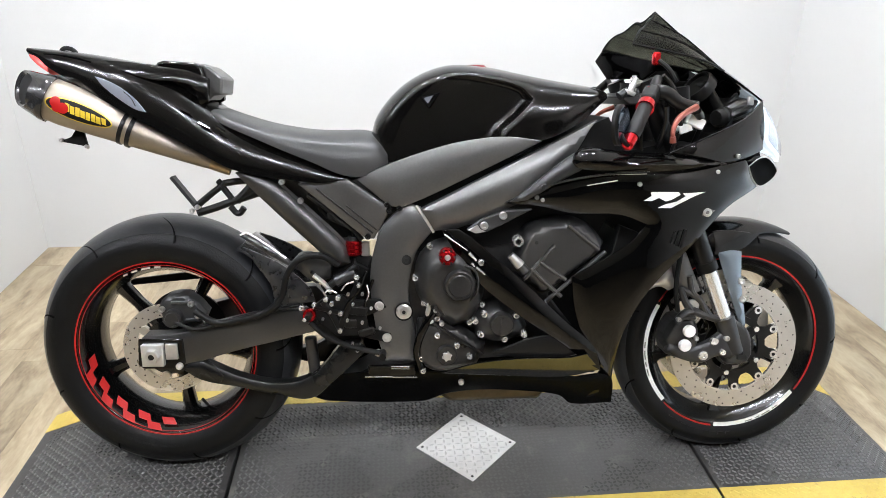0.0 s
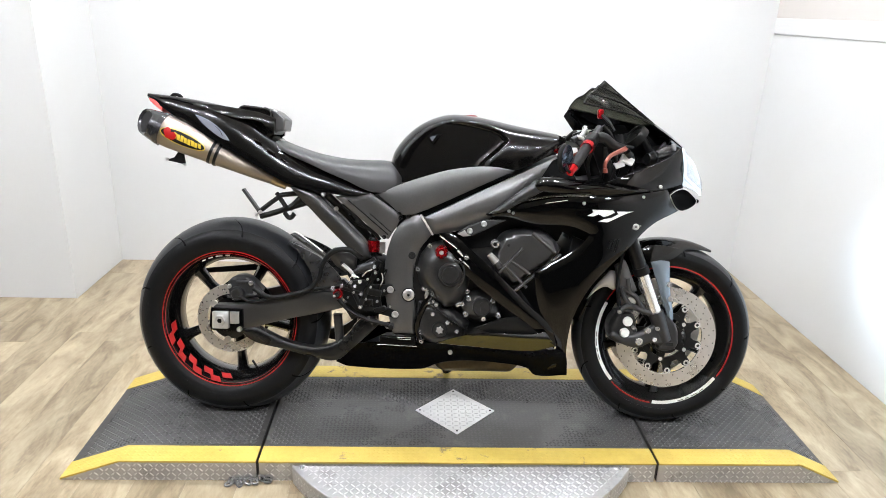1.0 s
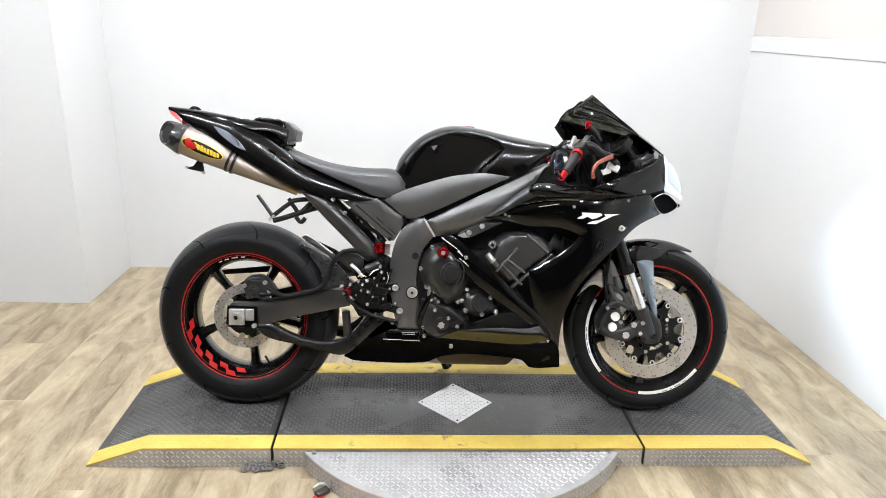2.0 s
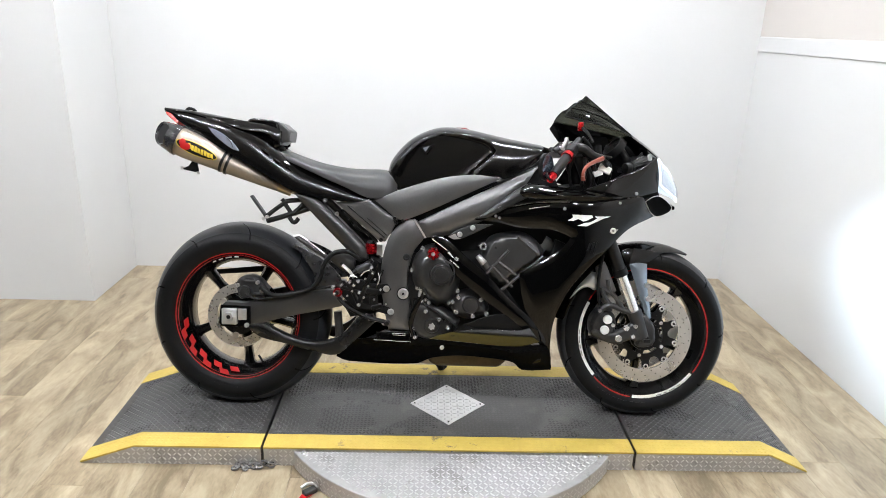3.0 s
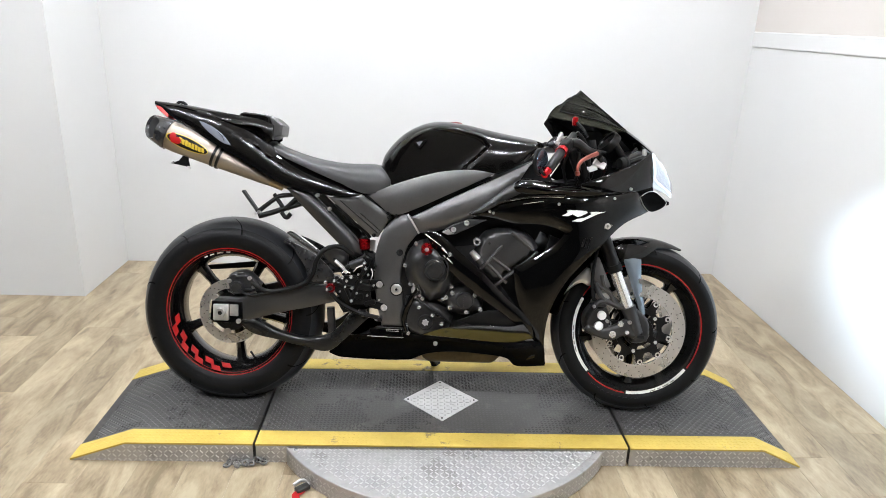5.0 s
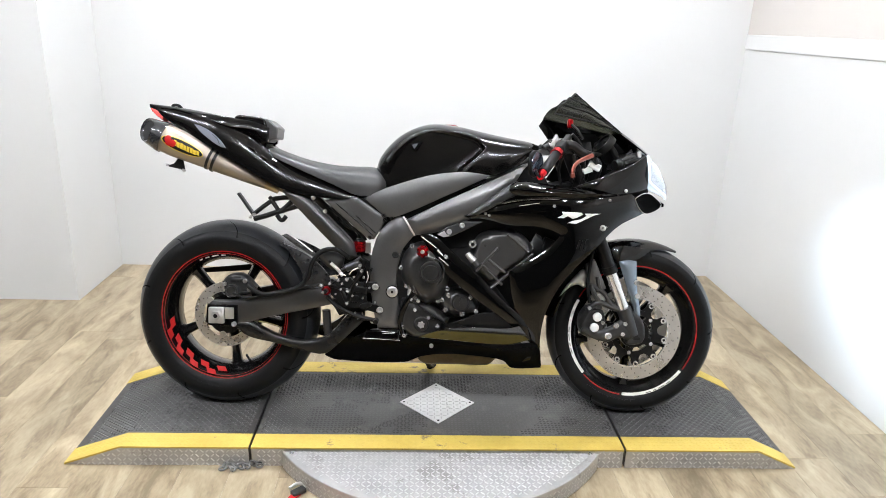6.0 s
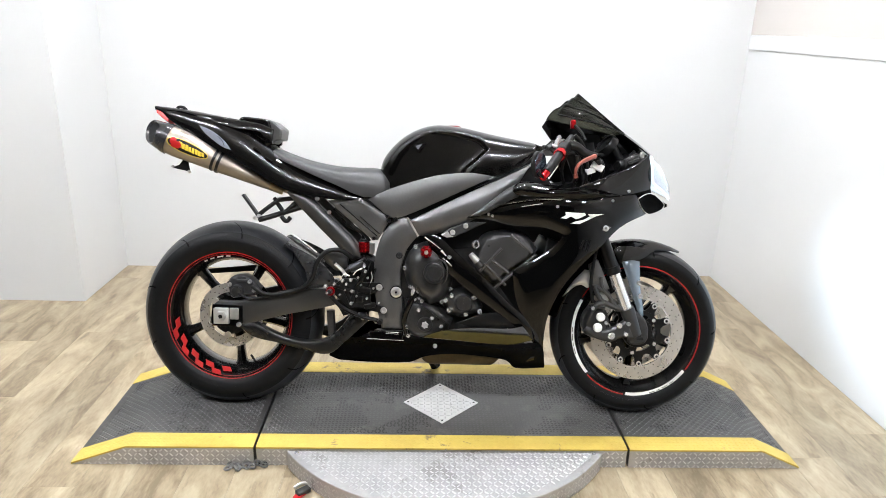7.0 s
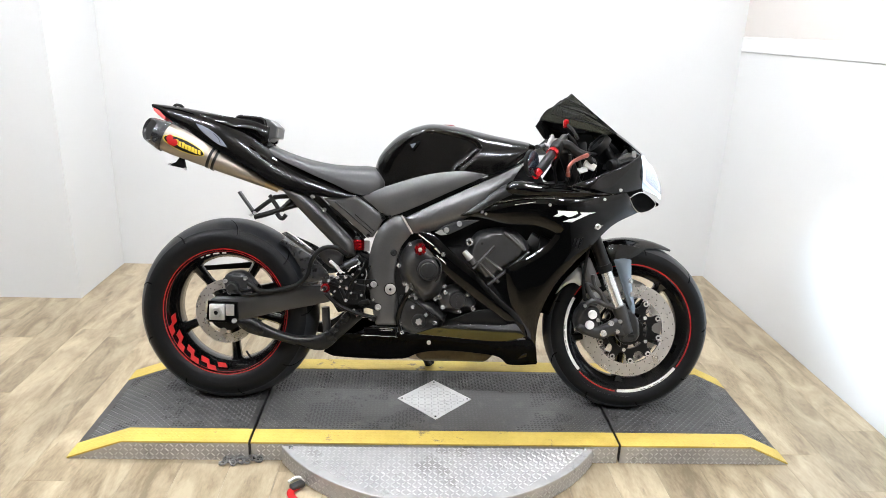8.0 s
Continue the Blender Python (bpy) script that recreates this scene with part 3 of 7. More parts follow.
def sheet_mesh(edge, centre, n=10, rows=14, swell=0.02, thick=0.003):
    """A symmetric thin shell between a right-hand edge line, the centre line and the mirrored edge."""
    e = spline(edge, 8, sharp=200)
    c = spline(centre, 8, sharp=200)
    pick = lambda L, t: L[int(t * (len(L) - 1))].lerp(L[min(len(L) - 1, int(t * (len(L) - 1)) + 1)], t * (len(L) - 1) % 1.0)
    bm = bmesh.new()
    layers = []
    for off in (0.0, -thick):
        grid = []
        for r in range(rows + 1):
            t = r / rows
            E, C = pick(e, t), pick(c, t)
            row = []
            for k in range(-n, n + 1):
                s = abs(k) / n
                p = C.lerp(E, s)
                p.z = C.z + (E.z - C.z) * s**2 + swell * (s - s**2)
                p.x = C.x + (E.x - C.x) * s**1.6
                p.z += off
                if k > 0:
                    p.y = -p.y
                row.append(bm.verts.new(p))
            grid.append(row)
        layers.append(grid)
    a, b = layers
    w = 2 * n
    for r in range(rows):
        for k in range(w):
            bm.faces.new((a[r][k], a[r][k + 1], a[r + 1][k + 1], a[r + 1][k]))
            bm.faces.new((b[r][k], b[r + 1][k], b[r + 1][k + 1], b[r][k + 1]))
    for r in range(rows):
        for k in (0, w):
            bm.faces.new((a[r][k], a[r + 1][k], b[r + 1][k], b[r][k]))
    for k in range(w):
        for r in (0, rows):
            bm.faces.new((a[r][k], a[r][k + 1], b[r][k + 1], b[r][k]))
    return bm


def creased_shell(lines, rows=12, thick=0.003):
    """A symmetric shell lofted through lines that run front to back, from the right-hand edge to the centre, keeping the creases between them."""
    fine = []
    for line in lines:
        c = spline(line, 8, sharp=200)
        row = []
        for r in range(rows + 1):
            t = r / rows * (len(c) - 1)
            row.append(c[int(t)].lerp(c[min(len(c) - 1, int(t) + 1)], t % 1.0))
        fine.append(row)
    fine += [[Vector((p.x, -p.y, p.z)) for p in row] for row in reversed(fine[:-1])]
    bm = bmesh.new()
    up = [[bm.verts.new(p) for p in row] for row in fine]
    dn = [[bm.verts.new(p - Vector((thick, 0, thick))) for p in row] for row in fine]
    w = len(fine) - 1
    for k in range(w):
        for r in range(rows):
            bm.faces.new((up[k][r], up[k][r + 1], up[k + 1][r + 1], up[k + 1][r]))
            bm.faces.new((dn[k][r], dn[k + 1][r], dn[k + 1][r + 1], dn[k][r + 1]))
        for r in (0, rows):
            bm.faces.new((up[k][r], up[k + 1][r], dn[k + 1][r], dn[k][r]))
    for r in range(rows):
        for k in (0, w):
            bm.faces.new((up[k][r], up[k][r + 1], dn[k][r + 1], dn[k][r]))
    return bm


def bolt(x, y, z, r=0.006, parent=None, mat=None, long=0.006):
    """A bolt head that points to the right-hand side of the machine."""
    h = part("bolt", move(lathe([(0.0, -long * 0.35), (r * 0.42, -long * 0.35), (r * 0.48, -long), (r * 0.80, -long), (r, -long * 0.65), (r, 0.004), (0.0, 0.004)], 14, closed=False), Matrix.Translation((x, y, z))), mat or BOLTM, parent or bike)
    return h


# ---- wheels
def wheel(name, x, z, radius, half, rim_half, spokes, first, tread, label, flange=1.0):
    """Rim and spokes; the tyre, the stripes and the brake disc hang on it."""
    b = rim_half
    prof = [(0.222, -b), (0.2225, -b + 0.004), (0.215, -b + 0.008), (0.208, -b + 0.02), (0.192, -b * 0.45), (0.190, 0), (0.192, b * 0.45), (0.208, b - 0.02),
            (0.215, b - 0.008), (0.2225, b - 0.004), (0.222, b), (0.213, b), (0.205, b - 0.008), (0.198, b - 0.022), (0.184, b * 0.4), (0.182, 0), (0.184, -b * 0.4),
            (0.198, -b + 0.022), (0.205, -b + 0.008), (0.213, -b)]
    prof = [(r * flange if r > 0.2 else r, y) for r, y in prof]
    rim = part(name, lathe(prof, 96), RIM, bike, label)
    rim.matrix_basis = Matrix.Translation((x, 0, z)) @ Matrix.Diagonal((0.985, 1, 1.015, 1))
    for k in range(spokes):
        a = math.radians(first + 360 / spokes * k)
        bm = bmesh.new()
        rows = []
        for r, w, t in ((0.030, 0.030, 0.035), (0.07, 0.021, 0.026), (0.13, 0.015, 0.022), (0.175, 0.018, 0.024), (0.195, 0.036, 0.03)):
            ring = []
            for q in range(8):
                c = math.pi / 4 * q + math.pi / 8
                ring.append(bm.verts.new((r, t * math.cos(c), w * math.sin(c))))
            rows.append(ring)
        for p, q in zip(rows, rows[1:]):
            for i in range(8):
                j = (i + 1) % 8
                bm.faces.new((p[i], p[j], q[j], q[i]))
        bm.faces.new(rows[0][::-1])
        bm.faces.new(rows[-1])
        part("spoke", move(bm, Matrix.Rotation(-a, 4, "Y")), RIM, rim)
    part("hub", lathe([(0.012, -half * 0.75), (0.04, -half * 0.75), (0.045, -half * 0.4), (0.042, 0), (0.045, half * 0.4), (0.04, half * 0.75), (0.012, half * 0.75)], 40), RIM, rim)
    h = half
    right = [(0.212 * flange, -b + 0.004), (0.219 * flange, -b - 0.004), (0.235 * flange, -h * 0.95), (0.252, -h)]
    crown = []
    for k in range(1, 12):
        a = math.pi / 2 * k / 12
        crown.append((0.252 + (radius - 0.252) * math.sin(a), -h * math.cos(a)))
    prof = right + crown
    full = prof + [(radius, 0.0)] + [(r, -y) for r, y in reversed(prof)] + [(0.203, 0)]
    tyre = part("tyre", lathe(full, 112), RUBBER, rim, "black sport tyre with a few curved grooves")
    for k in range(9):
        a0 = -128 + 5.0 * k
        part("sidewall_print", lathe([(0.239, -h * 0.961), (0.245, -h * 0.985), (0.245, -h * 0.97), (0.239, -h * 0.93)], 3, a0=a0, a1=a0 + 3.4), RUBBER, tyre, "faint raised bar")
    band = [(r + 0.0010, y) for r, y in crown[3:]]
    part("tread_band", lathe(band + [(radius + 0.0010, 0.0)] + [(r, -y) for r, y in reversed(band)] + [(crown[3][0] - 0.002, -crown[3][1]), (crown[3][0] - 0.002, crown[3][1])], 112), TREADR, tyre, "scuffed grey tread, tinted slightly blue for the light on it")
    for k in range(tread):
        for s in (-1, 1):
            a0 = 2 * math.pi * (k + (0.25 if s > 0 else 0)) / tread
            line = []
            for i in range(7):
                u = i / 6
                ph = math.pi / 2 * (0.16 + 0.62 * u)
                r = 0.252 + (radius - 0.252) * math.sin(ph) - 0.0012
                y = s * h * math.cos(ph)
                a = a0 + 0.16 * u * u
                line.append((r * math.cos(a), y, r * math.sin(a)))
            part("groove", tube(line, 0.0027, 5, 2), GROOVE, tyre)
    return rim


def stripe(rim, a0, a1, mat, r0, r1, y, name="stripe", label=""):
    part(name, lathe([(r0, y), (r1, y), (r1, y + 0.002), (r0, y + 0.002)], max(4, int(abs(a1 - a0) / 4)), a0=a0, a1=a1), mat, rim, label)


def slanted_patch(r0, y0, r1, y1, a, wide, lean, steps=4, thick=0.0015):
    """A thin sticker on the cone of a rim, whose ends lean from the inner to the outer edge."""
    bm = bmesh.new()
    rows = []
    for k in range(steps + 1):
        row = []
        for r, y, turn in ((r0, y0, 0.0), (r1, y1, lean)):
            t = math.radians(a + wide * k / steps + turn)
            for lift in (0.0, thick):
                row.append(bm.verts.new(((r - lift) * math.cos(t), y - lift, (r - lift) * math.sin(t))))
        rows.append(row)
    for p, q in zip(rows, rows[1:]):
        for i, j in ((0, 2), (2, 3), (3, 1), (1, 0)):
            bm.faces.new((p[i], p[j], q[j], q[i]))
    bm.faces.new([rows[0][i] for i in (0, 2, 3, 1)])
    bm.faces.new([rows[-1][i] for i in (1, 3, 2, 0)])
    return bm


def brake_disc(rim, y, outer, inner, holes, label, side=-1):
    disc = part("brake_disc", lathe([(inner, y - 0.0025), (outer, y - 0.0025), (outer, y + 0.0025), (inner, y + 0.0025)], 72), STEEL, rim, label)
    bm = bmesh.new()
    for k in range(holes):
        for i, f in enumerate((0.18, 0.5, 0.82)):
            a = 2 * math.pi * (k + i * 0.33) / holes
            r = inner + (outer - inner) * f
            rod((r * math.cos(a), y + side * 0.0022, r * math.sin(a)), (r * math.cos(a), y + side * 0.0028, r * math.sin(a)), 0.0020, None, 8, bm)
    tagged(part("drill_hole", bm, GAPBLACK, rim, "dark drilled holes in the disc"), kind="stuff")
    return disc


RX, RZ, FX, FZ = -0.692, 0.311, 0.703, 0.2920
rear = wheel("rear_wheel", RX, RZ, 0.314, 0.095, 0.080, 5, 60, 9, "black five-spoke rear wheel with a red stripe and red chequers")
stripe(rear, 0, 360, RED, 0.2150, 0.2212, -0.0825, label="thin bright red rim stripe")
stripe(rear, 0, 360, RED, 0.2080, 0.2088, -0.0800, label="thin bright red rim stripe")
for k in range(9):
    for row in range(2):
        if (k + row) % 2 == 0:
            a = 184 + k * 9.3
            r0 = 0.185 + 0.0115 * row
            y0 = -0.057 - 0.0125 * row
            part("chequer", slanted_patch(r0, y0, r0 + 0.0115, y0 - 0.0125, a, 9.3, 3.2), RED, rear, "red slanted chequer sticker")
for a0, wide in ((90, 4), (97, 6), (106, 4), (113, 3)):
    stripe(rear, a0, a0 + wide, WHITE, 0.1995, 0.2030, -0.070, "decal", "small pale rim sticker")
brake_disc(rear, -0.062, 0.110, 0.078, 18, "drilled steel rear brake disc")
part("disc_carrier", lathe([(0.035, -0.063), (0.066, -0.063), (0.066, -0.058), (0.035, -0.058)], 40), RIM, rear, "black disc carrier")
for k in range(6):
    a = math.radians(20 + 60 * k)
    part("disc_bolt", rod((0.071 * math.cos(a), -0.060, 0.071 * math.sin(a)), (0.071 * math.cos(a), -0.069, 0.071 * math.sin(a)), 0.012, 0.011, 14), STEEL, rear)
part("valve", rod((0.19 * math.cos(-1.18), -0.02, 0.19 * math.sin(-1.18)), (0.158 * math.cos(-1.18), -0.035, 0.158 * math.sin(-1.18)), 0.004, None, 8), MATT, rear)
part("chain_guard", prism([(-0.225, 0.113), (-0.20, 0.121), (0.06, 0.150), (0.09, 0.143), (0.06, 0.128), (-0.18, 0.108)], 0.104, 0.112), MATT, rear, "black chain guard")
part("sprocket", lathe([(0.05, 0.075), (0.105, 0.075), (0.105, 0.081), (0.05, 0.081)], 48), MATT, rear)

front = wheel("front_wheel", FX, FZ, 0.2935, 0.060, 0.048, 5, 50, 9, "black five-spoke front wheel with red and white rim stickers", flange=1.03)
for a0, a1, m in ((-35, 95, RED), (95, 125, RED), (125, 150, RED), (152, 222, WHITE), (224, 262, RED), (264, 323, WHITE)):
    stripe(front, a0, a1, m, 0.2160 if m is WHITE else 0.2225, 0.2287, -0.0522, label="white rim sticker" if m is WHITE else "thin bright red rim stripe")
for a0, wide in ((178, 4), (184, 6), (192, 3), (197, 5), (286, 5), (293, 3), (298, 6), (306, 4)):
    stripe(front, a0, a0 + wide, DULL, 0.2212, 0.2240, -0.0530, "print", "faint grey printed bar")
for s in (-1, 1):
    y = s * 0.068
    brake_disc(front, y, 0.162, 0.118, 24, "drilled steel front brake disc", s)
    part("disc_edge", lathe([(0.1165, y - 0.0032), (0.1185, y - 0.0032), (0.1185, y + 0.0032), (0.1165, y + 0.0032)], 72), CHROME, front, "bright inner edge of the disc")
    part("disc_carrier", lathe([(0.034, y - 0.007), (0.050, y - 0.007), (0.052, y), (0.050, y + 0.007), (0.034, y + 0.007)], 40), SATIN, front, "black disc carrier")
    part("disc_carrier", lathe([(0.064, y - 0.005), (0.080, y - 0.005), (0.080, y + 0.005), (0.064, y + 0.005)], 40), SATIN, front)
    for k in range(5):
        a = math.radians(41 + 72 * k)
        u, w = Vector((-math.sin(a), 0, math.cos(a))), Vector((math.cos(a), 0, math.sin(a)))
        pts = [w * 0.046 - u * 0.014, w * 0.072 - u * 0.012, w * 0.080 - u * 0.006, w * 0.080 + u * 0.006, w * 0.072 + u * 0.012, w * 0.046 + u * 0.014]
        part("carrier_web", prism([(q.x, q.z) for q in pts], y - 0.004, y + 0.004), SATIN, front, "", 0.001)
        part("disc_bolt", rod(w * 0.069 + Vector((0, y - s * 0.004, 0)), w * 0.069 + Vector((0, y + s * 0.011, 0)), 0.0072, 0.0065, 12), CHROME, front)
    for k in range(10):
        a = math.radians(-12 + 36 * k)
        u, w = Vector((-math.sin(a), 0, math.cos(a))), Vector((math.cos(a), 0, math.sin(a)))
        pts = [w * 0.076 - u * 0.020, w * 0.090 - u * 0.013, w * 0.107 - u * 0.013, w * 0.1165 - u * 0.007, w * 0.1165 + u * 0.007, w * 0.107 + u * 0.013, w * 0.090 + u * 0.013, w * 0.076 + u * 0.020]
        part("carrier_arm", prism([(q.x, q.z) for q in pts], y - 0.003, y + 0.003), SATIN, front, "", 0.0008)
        part("disc_tab", rod(w * 0.110 + Vector((0, y - 0.0024, 0)), w * 0.110 + Vector((0, y + 0.0024, 0)), 0.0135, None, 16), STEEL, front, "lug on the inner edge of the disc")
        part("bobbin", rod(w * 0.107 + Vector((0, y - 0.006, 0)), w * 0.107 + Vector((0, y + 0.006, 0)), 0.0095, None, 16), CHROME, front)
        part("bobbin_hole", rod(w * 0.107 + Vector((0, y + s * 0.004, 0)), w * 0.107 + Vector((0, y + s * 0.0066, 0)), 0.0042, None, 12), SATIN, front)
part("valve", rod((0.192 * math.cos(-0.25), -0.01, 0.192 * math.sin(-0.25)), (0.16 * math.cos(-0.25), -0.03, 0.16 * math.sin(-0.25)), 0.004, None, 8), MATT, front)

# ---- tank, seat, tail
tank = part("fuel_tank", body_mesh([(-0.192, 0.823, 0.800, 0.045), (-0.178, 0.862, 0.775, 0.085), (-0.145, 0.905, 0.763, 0.112), (-0.104, 0.940, 0.772, 0.13), (-0.05, 0.966, 0.786, 0.147),
                                    (0.004, 0.976, 0.802, 0.158), (0.084, 0.969, 0.818, 0.160), (0.145, 0.957, 0.815, 0.155), (0.20, 0.946, 0.815, 0.15), (0.275, 0.933, 0.85, 0.135), (0.32, 0.925, 0.885, 0.115), (0.345, 0.917, 0.90, 0.085)],
                                   40, 0.62, 0.72, steps=14), TANK, bike, "gloss black fuel tank with a hollow at the knee")
HOLLOW = [(-0.172, 0.860), (-0.155, 0.888), (-0.104, 0.931), (-0.063, 0.949), (-0.028, 0.957), (0.022, 0.957), (0.073, 0.949), (0.124, 0.937), (0.150, 0.925), (0.171, 0.896),
          (0.136, 0.861), (0.090, 0.822), (0.05, 0.72), (-0.10, 0.68), (-0.195, 0.70), (-0.20, 0.82)]


def depth_inside(outline, x, z):
    """Distance from the edge of an outline, 0 outside it."""
    inside, best = False, 1.0
    for (x0, z0), (x1, z1) in zip(outline, outline[1:] + outline[:1]):
        if (z0 > z) != (z1 > z) and x < (x1 - x0) * (z - z0) / (z1 - z0) + x0:
            inside = not inside
        u = max(0.0, min(1.0, ((x - x0) * (x1 - x0) + (z - z0) * (z1 - z0)) / ((x1 - x0) ** 2 + (z1 - z0) ** 2)))
        best = min(best, math.hypot(x - x0 - u * (x1 - x0), z - z0 - u * (z1 - z0)))
    return best if inside else 0.0


for v in tank.data.vertices:
    # a knee hollow with a crisp rim above and in front, fading out towards the seat
    d = depth_inside(HOLLOW, v.co.x, v.co.z)
    if d > 0 and abs(v.co.y) > 0.03:
        k = min(1.0, d / (0.014 if v.co.x > -0.03 else 0.014 + 0.4 * (-0.03 - v.co.x)))
        flat = 0.108 + (0.957 - v.co.z) * 0.10 - max(0.0, -0.04 - v.co.x) * 0.25
        v.co.y = math.copysign(abs(v.co.y) + k * k * (3 - 2 * k) * min(0.0, flat - abs(v.co.y)), v.co.y)


def skin_y(ob, x, z):
    """How far out the right-hand skin of a hull lies at x and z."""
    return min(ob.data.vertices, key=lambda v: (v.co.x - x) ** 2 + (v.co.z - z) ** 2 + (1 if v.co.y > 0 else 0)).co.y


TRI = [(-0.078, 0.904), (-0.034, 0.914), (-0.060, 0.880)]
y0 = min(skin_y(tank, x, z) for x, z in TRI)
# Solid black prism; its colour stands in for shade in the recess.
part("vent_recess", prism(TRI, y0 - 0.0040, y0 + 0.012), GROOVE, tank, "small dark triangular recess", bevel=0.001)
part("vent_facet", prism([(-0.071, 0.902), (-0.050, 0.908), (-0.062, 0.890)], y0 - 0.0050, y0 + 0.01), PALE, tank, "pale facet in the recess")
part("filler_cap", move(lathe([(0.0, 0.010), (0.020, 0.010), (0.027, 0.005), (0.029, -0.004), (0.0, -0.004)], 32, closed=False), Matrix.Translation((0.052, 0.0, 0.9665)) @ Matrix.Rotation(math.pi / 2, 4, "X")), REDA, tank, "red anodised filler cap")
seat = part("rider_seat", body_mesh([(-0.572, 0.888, 0.868, 0.06), (-0.55, 0.884, 0.862, 0.08), (-0.503, 0.866, 0.840, 0.10), (-0.44, 0.846, 0.815, 0.12), (-0.38, 0.834, 0.790, 0.13), (-0.32, 0.827, 0.766, 0.135),
                                     (-0.256, 0.826, 0.738, 0.138), (-0.213, 0.826, 0.733, 0.138), (-0.175, 0.815, 0.742, 0.128), (-0.153, 0.79, 0.757, 0.11)], 14, 0.6, 0.62), SEAT, bike, "black vinyl rider seat")
tail = part("tail_cowl", body_mesh([(-0.962, 1.014, 1.006, 0.012), (-0.90, 1.009, 0.968, 0.045), (-0.846, 1.003, 0.938, 0.06), (-0.775, 0.992, 0.898, 0.08), (-0.700, 0.976, 0.857, 0.095), (-0.63, 0.945, 0.822, 0.105),
                                    (-0.56, 0.897, 0.782, 0.115), (-0.503, 0.858, 0.752, 0.122), (-0.44, 0.830, 0.736, 0.128), (-0.37, 0.805, 0.726, 0.132), (-0.30, 0.775, 0.719, 0.135), (-0.241, 0.741, 0.727, 0.132)],
                                   14, 0.55, 0.9), TANK, bike, "gloss black tail fairing")
part("tail_light", body_mesh([(-0.955, 1.004, 0.995, 0.016), (-0.93, 0.995, 0.976, 0.036), (-0.905, 0.978, 0.960, 0.044)], 8, 0.6, 0.6), REDLENS, bike, "red tail lamp lens")
part("pillion_hump", prism([(-0.672, 0.960), (-0.661, 0.980), (-0.646, 0.984), (-0.580, 0.979), (-0.563, 0.972), (-0.556, 0.943), (-0.558, 0.896), (-0.60, 0.88), (-0.64, 0.915)], -0.058, 0.058), TANK, bike, "gloss black pillion hump", bevel=0.006)
part("pillion_pad", prism([(-0.566, 0.976), (-0.548, 0.969), (-0.520, 0.946), (-0.525, 0.908), (-0.540, 0.910), (-0.557, 0.895), (-0.554, 0.943)], -0.052, 0.052), COVER, bike, "grey front face of the pillion hump", bevel=0.005)
for x, y, z, l in ((-0.600, -0.108, 0.880, 0.020), (-0.560, -0.118, 0.850, 0.024), (-0.52, -0.125, 0.842, 0.016)):
    part("seat_tab", rod((x, y, z), (x + l, y - 0.003, z - l * 0.5), 0.005, 0.003, 8), GLOSS, bike)
part("tail_strap", tube([(-0.892, 0, 1.006), (-0.884, 0, 1.0125), (-0.868, 0, 1.011), (-0.858, 0, 1.003)], 0.005, 8), MATT, bike)
# Pale patch that paints in the reflection on the tail facet.
TAIL_SHEEN = [(-0.792, 0.950), (-0.766, 0.942), (-0.735, 0.927), (-0.708, 0.907), (-0.692, 0.891), (-0.678, 0.872), (-0.705, 0.880), (-0.744, 0.905), (-0.773, 0.928)]
panel("tail_sheen", [(x, skin_y(tail, x, z) - 0.002, z) for x, z in TAIL_SHEEN], PALE, tail, "pale reflection on the tail, painted as a glossy patch", bulge=0.001, thick=0.004, reach=0.02)
part("sheen_crease", tube([(x, skin_y(tail, x, z) - 0.0045, z) for x, z in ((-0.725, 0.917), (-0.708, 0.902), (-0.700, 0.885))], 0.0012, 6), SATIN, tail)
panel("pillion_cover", [(-0.790, -0.050, 0.987), (-0.722, -0.058, 0.981), (-0.636, -0.064, 0.969), (-0.589, -0.066, 0.961), (-0.548, -0.066, 0.945), (-0.549, -0.070, 0.896), (-0.569, -0.074, 0.884), (-0.580, -0.084, 0.924), (-0.606, -0.088, 0.936), (-0.667, -0.080, 0.942), (-0.735, -0.066, 0.962)],
      TANK, label="gloss black cover beside the pillion seat", bulge=0.003, thick=0.016, reach=0.02, grid=0.01)
pair("tail_seam", tube([(x, skin_y(tail, x, z) - 0.0005, z) for x, z in ((-0.913, 0.999), (-0.858, 0.994), (-0.804, 0.982))], 0.0014, 6), GROOVE, tail)

